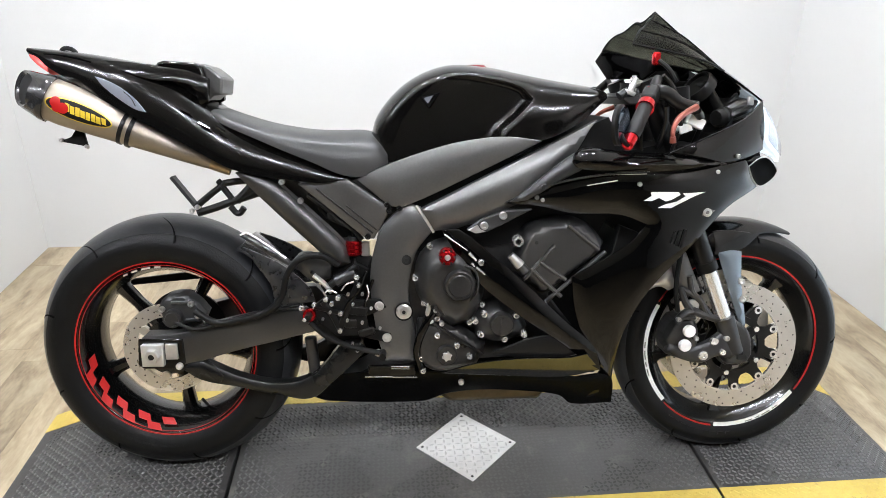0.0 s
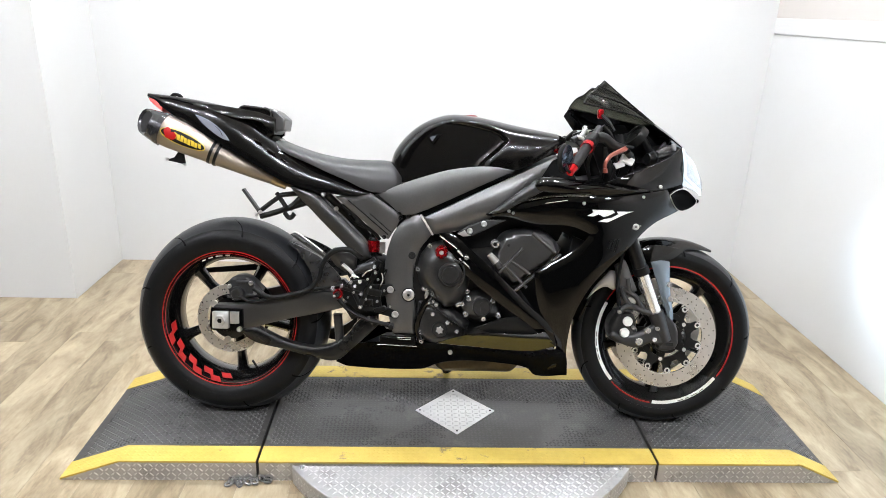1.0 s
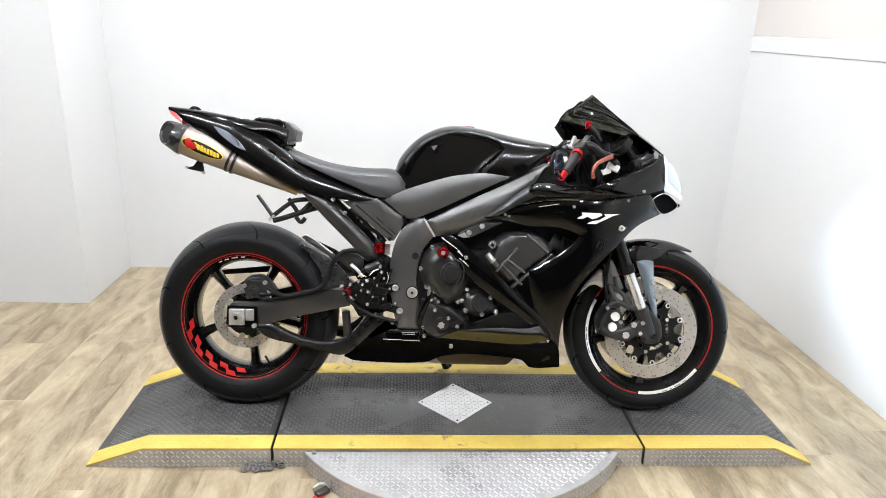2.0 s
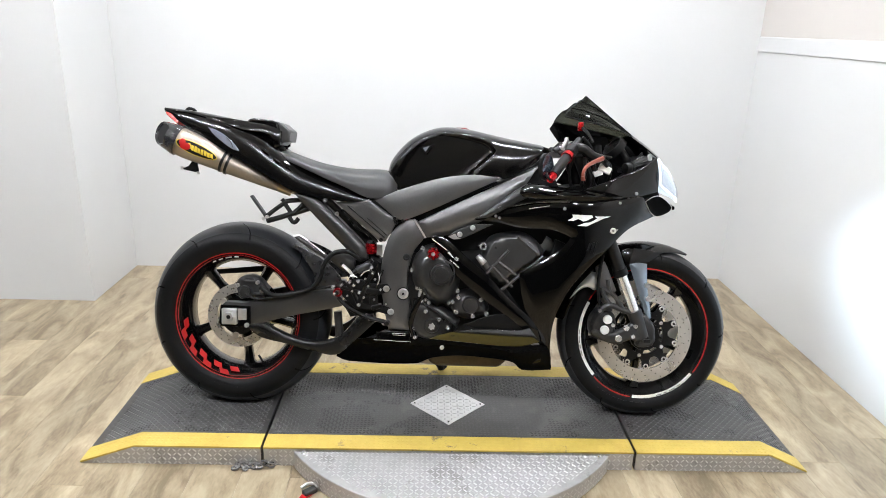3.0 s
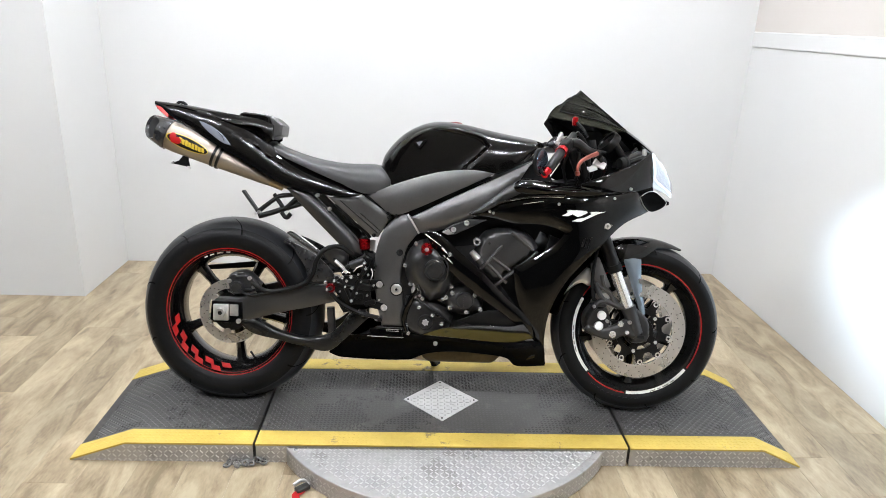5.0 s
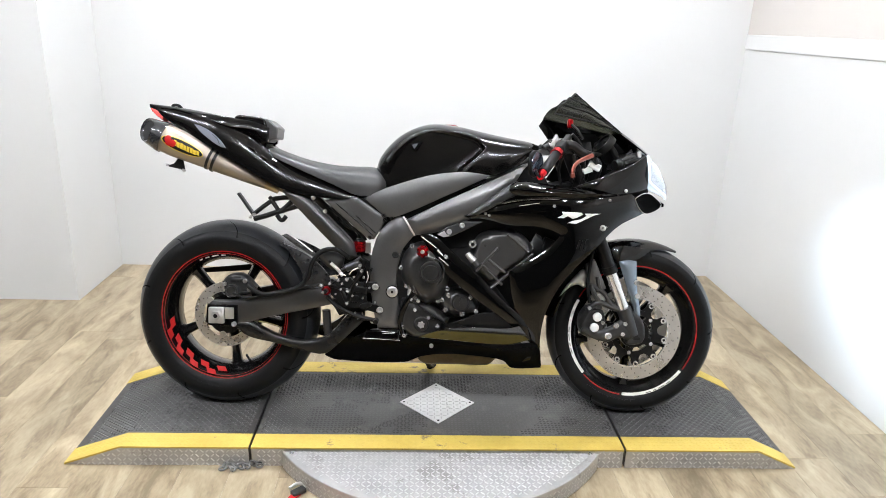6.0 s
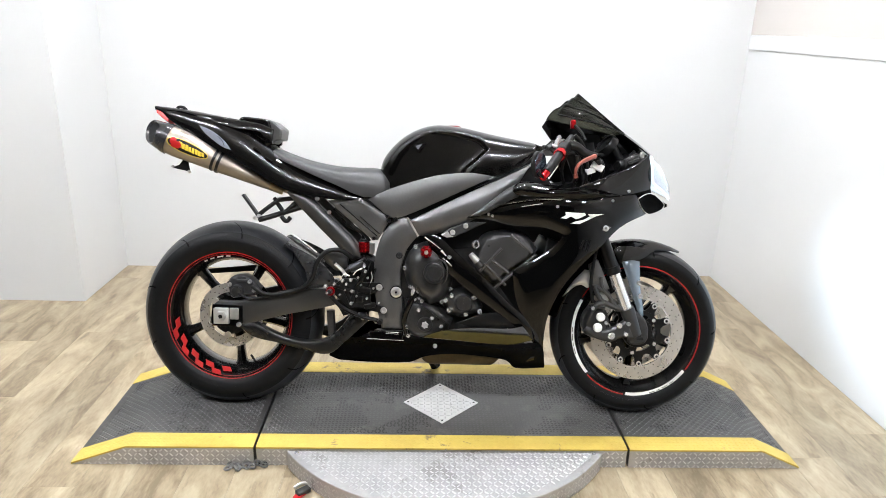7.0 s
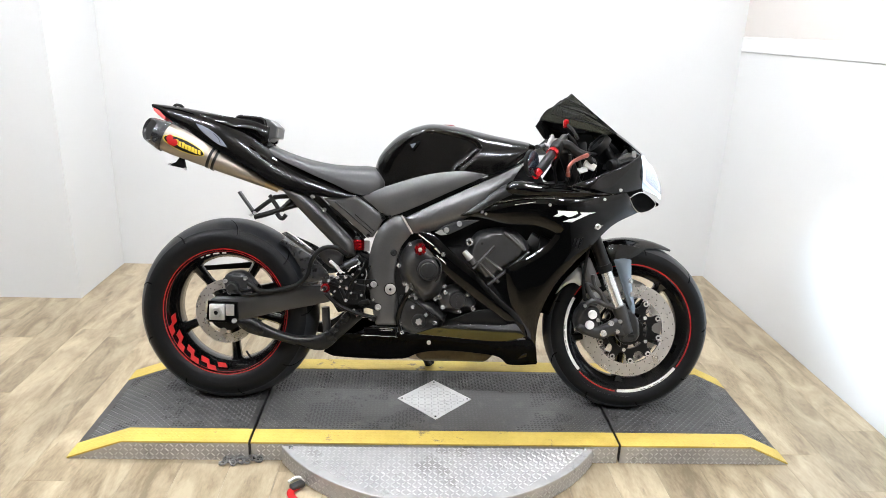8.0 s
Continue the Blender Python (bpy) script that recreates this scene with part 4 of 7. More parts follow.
# ---- exhaust: two silencers under the tail
def silencer(side):
    a, b = Vector((-0.949, side * 0.085, 0.928)), Vector((-0.545, side * 0.045, 0.753))
    d = (b - a)
    L = d.length
    m = Matrix.Translation(a) @ d.to_track_quat("Y", "Z").to_matrix().to_4x4()
    # (distance along the can, radius)
    can = part("silencer", move(lathe([(0.045, 0.060), (0.047, 0.064), (0.0475, 0.10), (0.042, 0.17), (0.037, 0.23), (0.022, L - 0.05), (0.018, L - 0.015), (0.0165, L - 0.015), (0.044, 0.06)], 48), m), TITAN, bike, "brushed titanium silencer")
    cut = lathe([(0.034, 0.0), (0.039, -0.003), (0.042, 0.004), (0.049, 0.052), (0.0515, 0.06), (0.0515, 0.070), (0.044, 0.070), (0.034, 0.03), (0.024, 0.05)], 28)
    hole = lathe([(0.0, 0.004), (0.0335, 0.004), (0.0335, 0.012), (0.0, 0.012)], 24, closed=False)
    out = m.inverted().to_3x3() @ Vector((0, side, 0.0))
    for b_ in (cut, hole):
        for v in b_.verts:
            if v.co.y < 0.015:
                v.co.y += 0.85 * (v.co.x * out.x + v.co.z * out.z) + 0.012
    part("end_cap", move(cut, m), CARBON, can, "dark slanted carbon end cap")
    part("baffle", move(hole, m), GAPBLACK, can, "dark open outlet")
    for s in (0.228, 0.246):
        part("band", move(lathe([(0.0370, s - 0.005), (0.0395, s - 0.004), (0.0395, s + 0.004), (0.0365, s + 0.005)], 40), m), SATIN, can, "dark clamp band")
    part("end_tube", move(lathe([(0.0175, L - 0.05), (0.0195, L - 0.045), (0.016, L + 0.03), (0.014, L + 0.03)], 32), m), TITAN2, can, "heat-tinted bronze pipe")
    for k in range(3):
        ang = math.radians(200 + 40 * k)
        p = m @ Vector((0.0485 * math.cos(ang), 0.072, 0.0485 * math.sin(ang)))
        part("rivet", rod(p, p + (m.to_3x3() @ Vector((0.003 * math.cos(ang), 0, 0.003 * math.sin(ang)))), 0.003, 0.002, 8), CHROME, can)
    return can, m


can_r, M_CAN = silencer(-1)
silencer(1)


def can_badge(name, mat, s0, s1, half, lift, label, shear=0.0, centre=0.0):
    """A thin oval patch wrapped on the silencer's outer side."""
    bm = bmesh.new()
    n = 24
    mid, hw = (s0 + s1) / 2, (s1 - s0) / 2
    ring = []
    for k in range(n):
        a = 2 * math.pi * k / n
        ring.append((mid + hw * math.cos(a), centre + half * math.sin(a) + shear * math.cos(a)))
    rad = lambda s: 0.0485 + (0.037 - 0.0485) * (s - 0.08) / 0.15

    def place(s, arc):
        r = rad(s) + lift
        ang = BADGE + arc / 0.045
        return M_CAN @ Vector((r * math.cos(ang), s, r * math.sin(ang)))

    rows = 8
    grid = []
    for i in range(rows + 1):
        f = 1 - i / rows
        grid.append([bm.verts.new(place(mid + (s - mid) * f, centre + (w - centre) * f)) for s, w in ring] if f > 0 else [bm.verts.new(place(mid, centre))])
    for a, b in zip(grid, grid[1:]):
        for k in range(n):
            j = (k + 1) % n
            if len(b) == 1:
                bm.faces.new((a[k], a[j], b[0]))
            else:
                bm.faces.new((a[k], a[j], b[j], b[k]))
    return part(name, bm, mat, can_r, label)


def can_bar(name, mat, s0, long, low, high, label, lean=0.005, lift=0.0016):
    """A thin slanted bar wrapped on the silencer's outer side."""
    bm = bmesh.new()
    rows = []
    for k in range(5):
        arc = low + (high - low) * k / 4
        row = []
        for s in (s0, s0 + long):
            s -= lean * (arc - low) / (high - low)
            r = 0.0485 - 0.0115 * (s - 0.08) / 0.15 + lift
            ang = BADGE + arc / 0.045
            row.append(bm.verts.new(M_CAN @ Vector((r * math.cos(ang), s, r * math.sin(ang)))))
        rows.append(row)
    for p, q in zip(rows, rows[1:]):
        bm.faces.new((p[0], p[1], q[1], q[0]))
    return part(name, bm, mat, can_r, label)


# the side of the can that faces right and a little down
d_right = M_CAN.inverted().to_3x3() @ Vector((0, -1, 0.12))
BADGE = math.atan2(d_right.z, d_right.x) - 0.05
can_badge("badge", YELLOW, 0.073, 0.212, 0.021, 0.0007, "yellow oval badge")
can_badge("badge", MATT, 0.076, 0.209, 0.0185, 0.0011, "black oval field of the badge")
for k, (lo, hi) in enumerate(((0.006, 0.010), (0.008, 0.008), (0.0085, 0.0095), (0.008, 0.007), (0.009, 0.008), (0.008, 0.0085), (0.0085, 0.007), (0.006, 0.008))):
    can_bar("badge_mark", YELLOW, 0.116 + 0.0108 * k, 0.0092, -lo, hi, "yellow slanted printed bar")
for s0, s1, h, c in ((0.083, 0.103, 0.011, 0.004), (0.098, 0.122, 0.011, -0.003), (0.09, 0.11, 0.007, -0.008)):
    can_badge("badge_mark", RED, s0, s1, h, 0.0018, "red printed shape", centre=c)


# ---- frame, engine and side panels
panel("tank_side_cover", [(-0.222, -0.132, 0.726), (-0.143, -0.142, 0.763), (-0.018, -0.158, 0.804), (0.06, -0.163, 0.817), (0.115, -0.163, 0.820), (0.186, -0.160, 0.811), (0.056, -0.165, 0.748), (-0.106, -0.152, 0.672), (-0.144, -0.148, 0.668), (-0.188, -0.14, 0.700)],
      COVER, label="charcoal side cover below the tank", bulge=0.006, thick=0.012)
spar = panel("frame_spar", [(-0.078, -0.158, 0.662), (0.055, -0.172, 0.731), (0.19, -0.172, 0.796), (0.312, -0.142, 0.855), (0.294, -0.150, 0.838), (0.276, -0.160, 0.810), (0.252, -0.168, 0.775), (0.222, -0.172, 0.742), (0.185, -0.172, 0.705), (0.118, -0.172, 0.668), (0.06, -0.168, 0.640), (-0.006, -0.16, 0.618), (-0.055, -0.158, 0.612)],
             FRAME, label="dark grey painted frame spar", bulge=0.012, reach=0.03, thick=0.03)
plate_side = panel("pivot_plate", [(-0.080, -0.152, 0.664), (-0.110, -0.145, 0.668), (-0.150, -0.136, 0.640), (-0.178, -0.136, 0.595), (-0.196, -0.136, 0.516), (-0.194, -0.14, 0.438), (-0.182, -0.142, 0.356), (-0.167, -0.142, 0.30), (-0.101, -0.142, 0.298), (-0.096, -0.142, 0.354), (-0.110, -0.142, 0.463),
                                   (-0.093, -0.147, 0.557), (-0.056, -0.152, 0.611)], FRAME, label="dark grey painted pivot plate", bulge=0.010, reach=0.03, thick=0.03)
part("weld_line", tube([(-0.090, -0.166, 0.672), (-0.072, -0.170, 0.645), (-0.052, -0.168, 0.612)], 0.0032, 8), ALU, bike, "pale weld seam across the frame")
duct = panel("air_duct_cover", [(0.112, -0.204, 0.683), (0.174, -0.208, 0.733), (0.234, -0.206, 0.779), (0.268, -0.200, 0.792), (0.300, -0.200, 0.775), (0.262, -0.208, 0.752), (0.215, -0.212, 0.728), (0.150, -0.210, 0.690)], DUCT, label="dark grey moulded air duct cover", bulge=0.006, reach=0.015, thick=0.012, grid=0.01)
bolt(0.182, -0.216, 0.718, 0.007, duct, CAST, 0.004)
part("frame_core", prism([(-0.16, 0.66), (0.0, 0.72), (0.2, 0.80), (0.34, 0.86), (0.40, 0.74), (0.33, 0.60), (0.0, 0.56), (-0.17, 0.56)], -0.125, 0.125), MATT, bike)
part("airbox", prism([(-0.24, 0.72), (-0.14, 0.755), (0.0, 0.79), (0.18, 0.80), (0.05, 0.73), (-0.1, 0.67), (-0.16, 0.67)], -0.13, 0.13), MATT, bike)
bolt(-0.121, -0.152, 0.424, 0.018, plate_side, ALU, 0.006)
part("bolt_ring", move(lathe([(0.0185, -0.003), (0.0215, -0.003), (0.0215, 0.004), (0.0185, 0.004)], 28), Matrix.Translation((-0.121, -0.153, 0.424))), MATT, plate_side)
part("bolt_dot", rod((-0.121, -0.157, 0.424), (-0.121, -0.1605, 0.424), 0.004, None, 12), GAPBLACK, plate_side)
for x, z, r in ((-0.177, 0.438, 0.011), (-0.161, 0.361, 0.011), (-0.183, 0.323, 0.008)):
    bolt(x, -0.150, z, r, plate_side)
bolt(-0.113, -0.156, 0.546, 0.011, plate_side, GAPBLACK, 0.003)
for x, z in ((0.058, 0.630), (0.099, 0.652)):
    bolt(x, -0.190, z, 0.0088, spar)
for x, z in ((-0.128, 0.664), (-0.155, 0.672)):
    bolt(x, -0.150, z, 0.006, plate_side, SATIN)

# engine
engine = part("engine", prism([(-0.17, 0.285), (-0.19, 0.40), (-0.15, 0.52), (-0.02, 0.60), (0.14, 0.64), (0.25, 0.66), (0.33, 0.60), (0.32, 0.54), (0.22, 0.45), (0.29, 0.36), (0.26, 0.30), (0.1, 0.29)], -0.118, 0.118), ENGINE, bike, "dark coated engine block", bevel=0.008)
cover = part("clutch_cover", panel_mesh([(-0.096, -0.150, 0.500), (-0.085, -0.150, 0.55), (-0.05, -0.150, 0.585), (0.0, -0.150, 0.590), (0.045, -0.150, 0.56), (0.064, -0.150, 0.515), (0.06, -0.150, 0.455), (0.035, -0.150, 0.405), (-0.01, -0.150, 0.385), (-0.05, -0.150, 0.415), (-0.085, -0.150, 0.455)], 0.040, 0.052, 0.045, 0.01), ENGINE, engine, "dark rounded clutch cover", 0.002)
part("clutch_boss", move(lathe([(0.0, -0.013), (0.031, -0.013), (0.034, -0.010), (0.036, 0.006), (0.0, 0.006)], 40, closed=False), Matrix.Translation((0.004, -0.204, 0.500))), ENGINE, cover, "round raised boss")
part("clutch_boss", move(lathe([(0.0, -0.004), (0.024, -0.004), (0.026, 0.0), (0.0, 0.0)], 40, closed=False), Matrix.Translation((0.004, -0.217, 0.500))), ENGINE, cover)
cap = part("oil_cap", move(lathe([(0.0, -0.016), (0.012, -0.016), (0.014, -0.012), (0.0175, -0.012), (0.019, -0.008), (0.019, 0.006), (0.0, 0.006)], 28, closed=False), Matrix.Translation((-0.024, -0.207, 0.567))), REDA, engine, "red anodised oil filler cap")
part("cap_centre", rod((-0.024, -0.2225, 0.567), (-0.024, -0.2245, 0.567), 0.007, 0.006, 16), BOLTM, cap, "bare metal centre")
for k in range(6):
    a = math.pi / 3 * k
    part("finger_notch", rod((-0.024 + 0.0155 * math.cos(a), -0.2195, 0.567 + 0.0155 * math.sin(a)), (-0.024 + 0.0155 * math.cos(a), -0.2175, 0.567 + 0.0155 * math.sin(a)), 0.003, None, 8), GAPBLACK, cap)
for x, z in ((-0.060, 0.577), (-0.094, 0.505), (-0.075, 0.445), (-0.045, 0.408), (0.03, 0.398), (0.058, 0.44), (0.058, 0.545)):
    bolt(x, -0.152, z, 0.0075, cover, CHROME, 0.012)
pump = part("pump_cover", panel_mesh([(0.03, -0.145, 0.40), (0.055, -0.145, 0.43), (0.10, -0.145, 0.445), (0.14, -0.145, 0.425), (0.165, -0.145, 0.385), (0.155, -0.145, 0.36), (0.10, -0.145, 0.345), (0.05, -0.145, 0.355)], 0.035, 0.03, 0.03, 0.01), ENGINE, engine, "small dark engine cover", 0.002)
part("pump_boss", move(lathe([(0.0, -0.012), (0.024, -0.012), (0.027, -0.008), (0.029, 0.006), (0.0, 0.006)], 32, closed=False), Matrix.Translation((0.102, -0.176, 0.398))), ENGINE, pump)
part("pump_boss", box(0.099, 0.105, -0.192, -0.186, 0.380, 0.416), ENGINE, pump)
for x, z in ((0.042, 0.406), (0.062, 0.422), (0.055, 0.374), (0.109, 0.362), (0.154, 0.372), (0.135, 0.418)):
    bolt(x, -0.170, z, 0.008, pump, CHROME, 0.012)
part("plug_seat", move(lathe([(0.0, -0.008), (0.021, -0.008), (0.024, -0.004), (0.025, 0.004), (0.0, 0.004)], 28, closed=False), Matrix.Translation((-0.023, -0.166, 0.322))), ENGINE, engine, "round dark boss")
star = []
for k in range(12):
    r = 0.0125 if k % 2 == 0 else 0.0085
    star.append((-0.023 + r * math.cos(math.pi / 6 * k + 0.3), 0.322 + r * math.sin(math.pi / 6 * k + 0.3)))
part("drain_plug", prism(star, -0.182, -0.172), BOLTM, engine, "bright star-shaped plug", bevel=0.001)
for k in range(5):
    x = -0.052 + 0.012 * k
    part("case_fin", rod((x, -0.196 + 0.002 * k, 0.452), (x + 0.012, -0.190, 0.425), 0.003, 0.002, 6), ENGINE, cover)
part("cover_seam", tube([(-0.03, -0.196, 0.545), (-0.036, -0.200, 0.50), (-0.025, -0.198, 0.465), (0.004, -0.196, 0.452), (0.035, -0.196, 0.468), (0.045, -0.197, 0.50), (0.038, -0.199, 0.53), (0.015, -0.201, 0.545)], 0.003, 6), ENGINE, cover)
part("lower_case", panel_mesh([(-0.10, -0.140, 0.30), (-0.09, -0.140, 0.40), (-0.04, -0.140, 0.40), (0.02, -0.140, 0.38), (0.07, -0.140, 0.34), (0.05, -0.140, 0.29), (-0.04, -0.140, 0.27)], 0.02, 0.025, 0.02, 0.012), ENGINE, engine, "", 0.003)
for x, y, z in ((-0.082, -0.155, 0.31), (-0.078, -0.16, 0.281), (-0.045, -0.168, 0.37), (0.0, -0.168, 0.345), (0.03, -0.168, 0.318), (-0.02, -0.168, 0.425), (-0.065, -0.16, 0.44)):
    bolt(x, y, z, 0.007, engine, CHROME, 0.008)
head = part("cylinder_head", panel_mesh([(0.128, -0.145, 0.525), (0.135, -0.145, 0.575), (0.155, -0.145, 0.618), (0.20, -0.145, 0.636), (0.255, -0.145, 0.640), (0.30, -0.145, 0.622), (0.338, -0.145, 0.580), (0.31, -0.145, 0.545), (0.243, -0.145, 0.495), (0.20, -0.145, 0.455), (0.16, -0.145, 0.49)], 0.03, 0.04, 0.018, 0.012), HEAD, engine, "dark grey cylinder head cover", 0.003)
for a, b in (((0.150, 0.507), (0.216, 0.583)), ((0.163, 0.532), (0.234, 0.464)), ((0.199, 0.453), (0.330, 0.568)), ((0.181, 0.548), (0.243, 0.504))):
    part("rib", rod((a[0], -0.186, a[1]), (b[0], -0.186, b[1]), 0.005, None, 8), HEAD, head)
part("rib", rod((0.245, -0.186, 0.628), (0.315, -0.186, 0.572), 0.005, None, 8), HEAD, head)
bolt(0.135, -0.172, 0.592, 0.0135, head, CHROME, 0.014)
bolt(0.135, -0.184, 0.592, 0.0055, head, SATIN, 0.004)
part("sensor", rod((0.118, -0.185, 0.562), (0.140, -0.185, 0.538), 0.009, 0.012, 12), ALU, head, "bare metal sensor")
part("sensor", rod((0.140, -0.185, 0.538), (0.152, -0.185, 0.522), 0.011, None, 12), HEAD, head)
bolt(0.175, -0.186, 0.590, 0.004, head, GAPBLACK, 0.002)
part("coolant_hose", tube([(-0.08, -0.155, 0.28), (-0.092, -0.155, 0.33), (-0.07, -0.165, 0.40), (-0.05, -0.16, 0.43)], 0.0095, 10), GLOSS, bike, "black rubber hose")
part("clutch_cable", tube([(-0.055, -0.165, 0.40), (0.0, -0.175, 0.365), (0.06, -0.175, 0.325)], 0.004, 8), SATIN, bike)
part("clutch_arm", tube([(-0.055, -0.165, 0.455), (-0.066, -0.165, 0.425), (-0.058, -0.165, 0.40)], 0.006, 8), ALU, bike)
for x, z in ((-0.062, 0.448), (-0.048, 0.432), (-0.035, 0.40)):
    bolt(x, -0.170, z, 0.006, engine, ALU, 0.008)
part("engine_core", prism([(0.16, 0.31), (0.16, 0.50), (0.33, 0.58), (0.36, 0.30)], -0.115, 0.115), MATT, bike)
part("radiator", prism([(0.30, 0.30), (0.37, 0.62), (0.42, 0.60), (0.36, 0.28)], -0.15, 0.15), MATT, bike, bevel=0.004)
part("exhaust_header", tube([(0.30, 0.03, 0.55), (0.33, 0.04, 0.42), (0.28, 0.05, 0.24), (0.15, 0.03, 0.175), (-0.05, 0.0, 0.175), (-0.2, 0.0, 0.22)], 0.03, 14), TITAN2, bike, "heat-tinted exhaust pipe under the engine")
part("sump", prism([(-0.04, 0.178), (-0.012, 0.158), (0.21, 0.160), (0.245, 0.195), (0.0, 0.22)], -0.075, 0.075), OLIVE, bike, "bronze-coloured sump under the engine", bevel=0.012)

# strut cowl that runs down across the engine
panel("engine_strut", [(-0.034, -0.178, 0.618), (0.006, -0.185, 0.620), (0.08, -0.195, 0.560), (0.153, -0.202, 0.498), (0.24, -0.203, 0.415), (0.312, -0.2, 0.349), (0.333, -0.192, 0.284), (0.29, -0.196, 0.315), (0.23, -0.2, 0.362), (0.14, -0.202, 0.425), (0.063, -0.2, 0.486), (0.02, -0.192, 0.53), (-0.006, -0.185, 0.57)],
      GLOSS, label="gloss black strut cowl across the engine", bulge=0.008, reach=0.03, thick=0.012)
# Chrome slivers paint in the small highlights on the gloss strut.
for a, b, r in (((-0.030, 0.614), (0.020, 0.579), 0.0024), ((0.024, 0.572), (0.040, 0.556), 0.0042), ((0.040, 0.540), (0.059, 0.524), 0.0036), ((0.030, 0.548), (0.036, 0.542), 0.003)):
    part("strut_glint", rod((a[0], -0.2035, a[1]), (b[0], -0.2095, b[1]), r, r * 0.5, 8), CHROME, bike, "painted highlight on the strut")
bolt(0.050, -0.2085, 0.552, 0.007, bike, CHROME, 0.006)
gusset = part("mount_bracket", prism([(0.020, 0.620), (0.049, 0.643), (0.105, 0.664), (0.165, 0.665), (0.140, 0.653), (0.100, 0.632), (0.064, 0.615), (0.040, 0.611)], -0.188, -0.172), CAST, bike, "dark engine mount bracket", bevel=0.003)
part("bright_facet", prism([(0.022, 0.6205), (0.043, 0.632), (0.050, 0.622), (0.062, 0.6165), (0.040, 0.6125)], -0.1895, -0.184), ALU, gusset, "bright facet on the bracket", 0.001)
panel("heat_shield", [(0.08, -0.19, 0.335), (0.20, -0.198, 0.375), (0.29, -0.193, 0.335), (0.25, -0.195, 0.322), (0.15, -0.192, 0.318)], SATIN, bulge=0.004, thick=0.008, reach=0.02)

# fairings
panel("cockpit_fairing", [(0.241, -0.212, 0.770), (0.248, -0.212, 0.787), (0.275, -0.206, 0.799), (0.33, -0.206, 0.794), (0.39, -0.210, 0.789), (0.45, -0.210, 0.786), (0.52, -0.200, 0.776), (0.578, -0.196, 0.763), (0.47, -0.226, 0.751), (0.345, -0.230, 0.750), (0.286, -0.228, 0.752), (0.252, -0.220, 0.758)],
      GLOSS, label="gloss black upper fairing", bulge=0.020, reach=0.03, thick=0.012, grid=0.008)
panel("cheek_fairing", [(0.452, -0.209, 0.787), (0.519, -0.192, 0.811), (0.579, -0.178, 0.834), (0.637, -0.155, 0.858), (0.692, -0.112, 0.894), (0.702, -0.110, 0.848), (0.704, -0.113, 0.810), (0.702, -0.116, 0.785), (0.655, -0.150, 0.773), (0.582, -0.194, 0.764), (0.52, -0.201, 0.777)],
      GLOSS, label="gloss black cheek of the upper fairing", bulge=0.004, reach=0.03, thick=0.008)
side = panel("side_fairing", [(0.10, -0.185, 0.678), (0.198, -0.205, 0.717), (0.318, -0.225, 0.744), (0.47, -0.230, 0.747), (0.575, -0.204, 0.760), (0.638, -0.168, 0.768), (0.649, -0.162, 0.755), (0.660, -0.156, 0.728), (0.685, -0.146, 0.704), (0.594, -0.188, 0.664), (0.522, -0.212, 0.593), (0.469, -0.22, 0.538), (0.412, -0.210, 0.463), (0.374, -0.192, 0.367), (0.368, -0.165, 0.267), (0.384, -0.122, 0.178), (0.300, -0.125, 0.185), (0.336, -0.185, 0.278), (0.297, -0.192, 0.340), (0.263, -0.2, 0.438), (0.253, -0.202, 0.514), (0.37, -0.218, 0.589), (0.408, -0.22, 0.635), (0.345, -0.212, 0.656), (0.245, -0.2, 0.658), (0.182, -0.19, 0.672)],
             GLOSS, label="gloss black side fairing with a white marking", bulge=0.010, reach=0.030, thick=0.006, grid=0.010, sharp=40, order=3)
lower = panel("lower_fairing", [(-0.355, -0.080, 0.178), (-0.322, -0.090, 0.238), (-0.228, -0.115, 0.263), (-0.115, -0.150, 0.270), (0.07, -0.172, 0.275), (0.27, -0.178, 0.262), (0.338, -0.180, 0.274), (0.366, -0.165, 0.255), (0.380, -0.150, 0.178), (0.285, -0.132, 0.170), (0.250, -0.110, 0.198), (0.165, -0.118, 0.210), (0.060, -0.12, 0.211), (-0.020, -0.105, 0.196), (-0.079, -0.085, 0.168), (-0.312, -0.060, 0.162)],
      LOWER, label="black lower fairing", bulge=0.004, reach=0.03, thick=0.006)
panel("lower_fairing_step", [(x, -0.211 + (0.327 - z) * 0.64, z) for x, z in ((-0.035, 0.282), (0.02, 0.306), (0.069, 0.319), (0.15, 0.327), (0.25, 0.327), (0.292, 0.338), (0.334, 0.284), (0.25, 0.262), (0.07, 0.274))],
      STEP, label="gloss black step of the lower fairing", bulge=0.0002, reach=0.01, thick=0.008)
part("inner_fairing", prism([(0.26, 0.76), (0.46, 0.80), (0.60, 0.79), (0.60, 0.72), (0.48, 0.60), (0.40, 0.52), (0.36, 0.62), (0.2, 0.70)], -0.13, 0.13), MATT, bike)
part("belly_core", prism([(-0.30, 0.20), (-0.2, 0.25), (0.1, 0.26), (0.30, 0.25), (0.36, 0.22), (0.1, 0.225), (-0.1, 0.195)], -0.05, 0.05), MATT, bike)
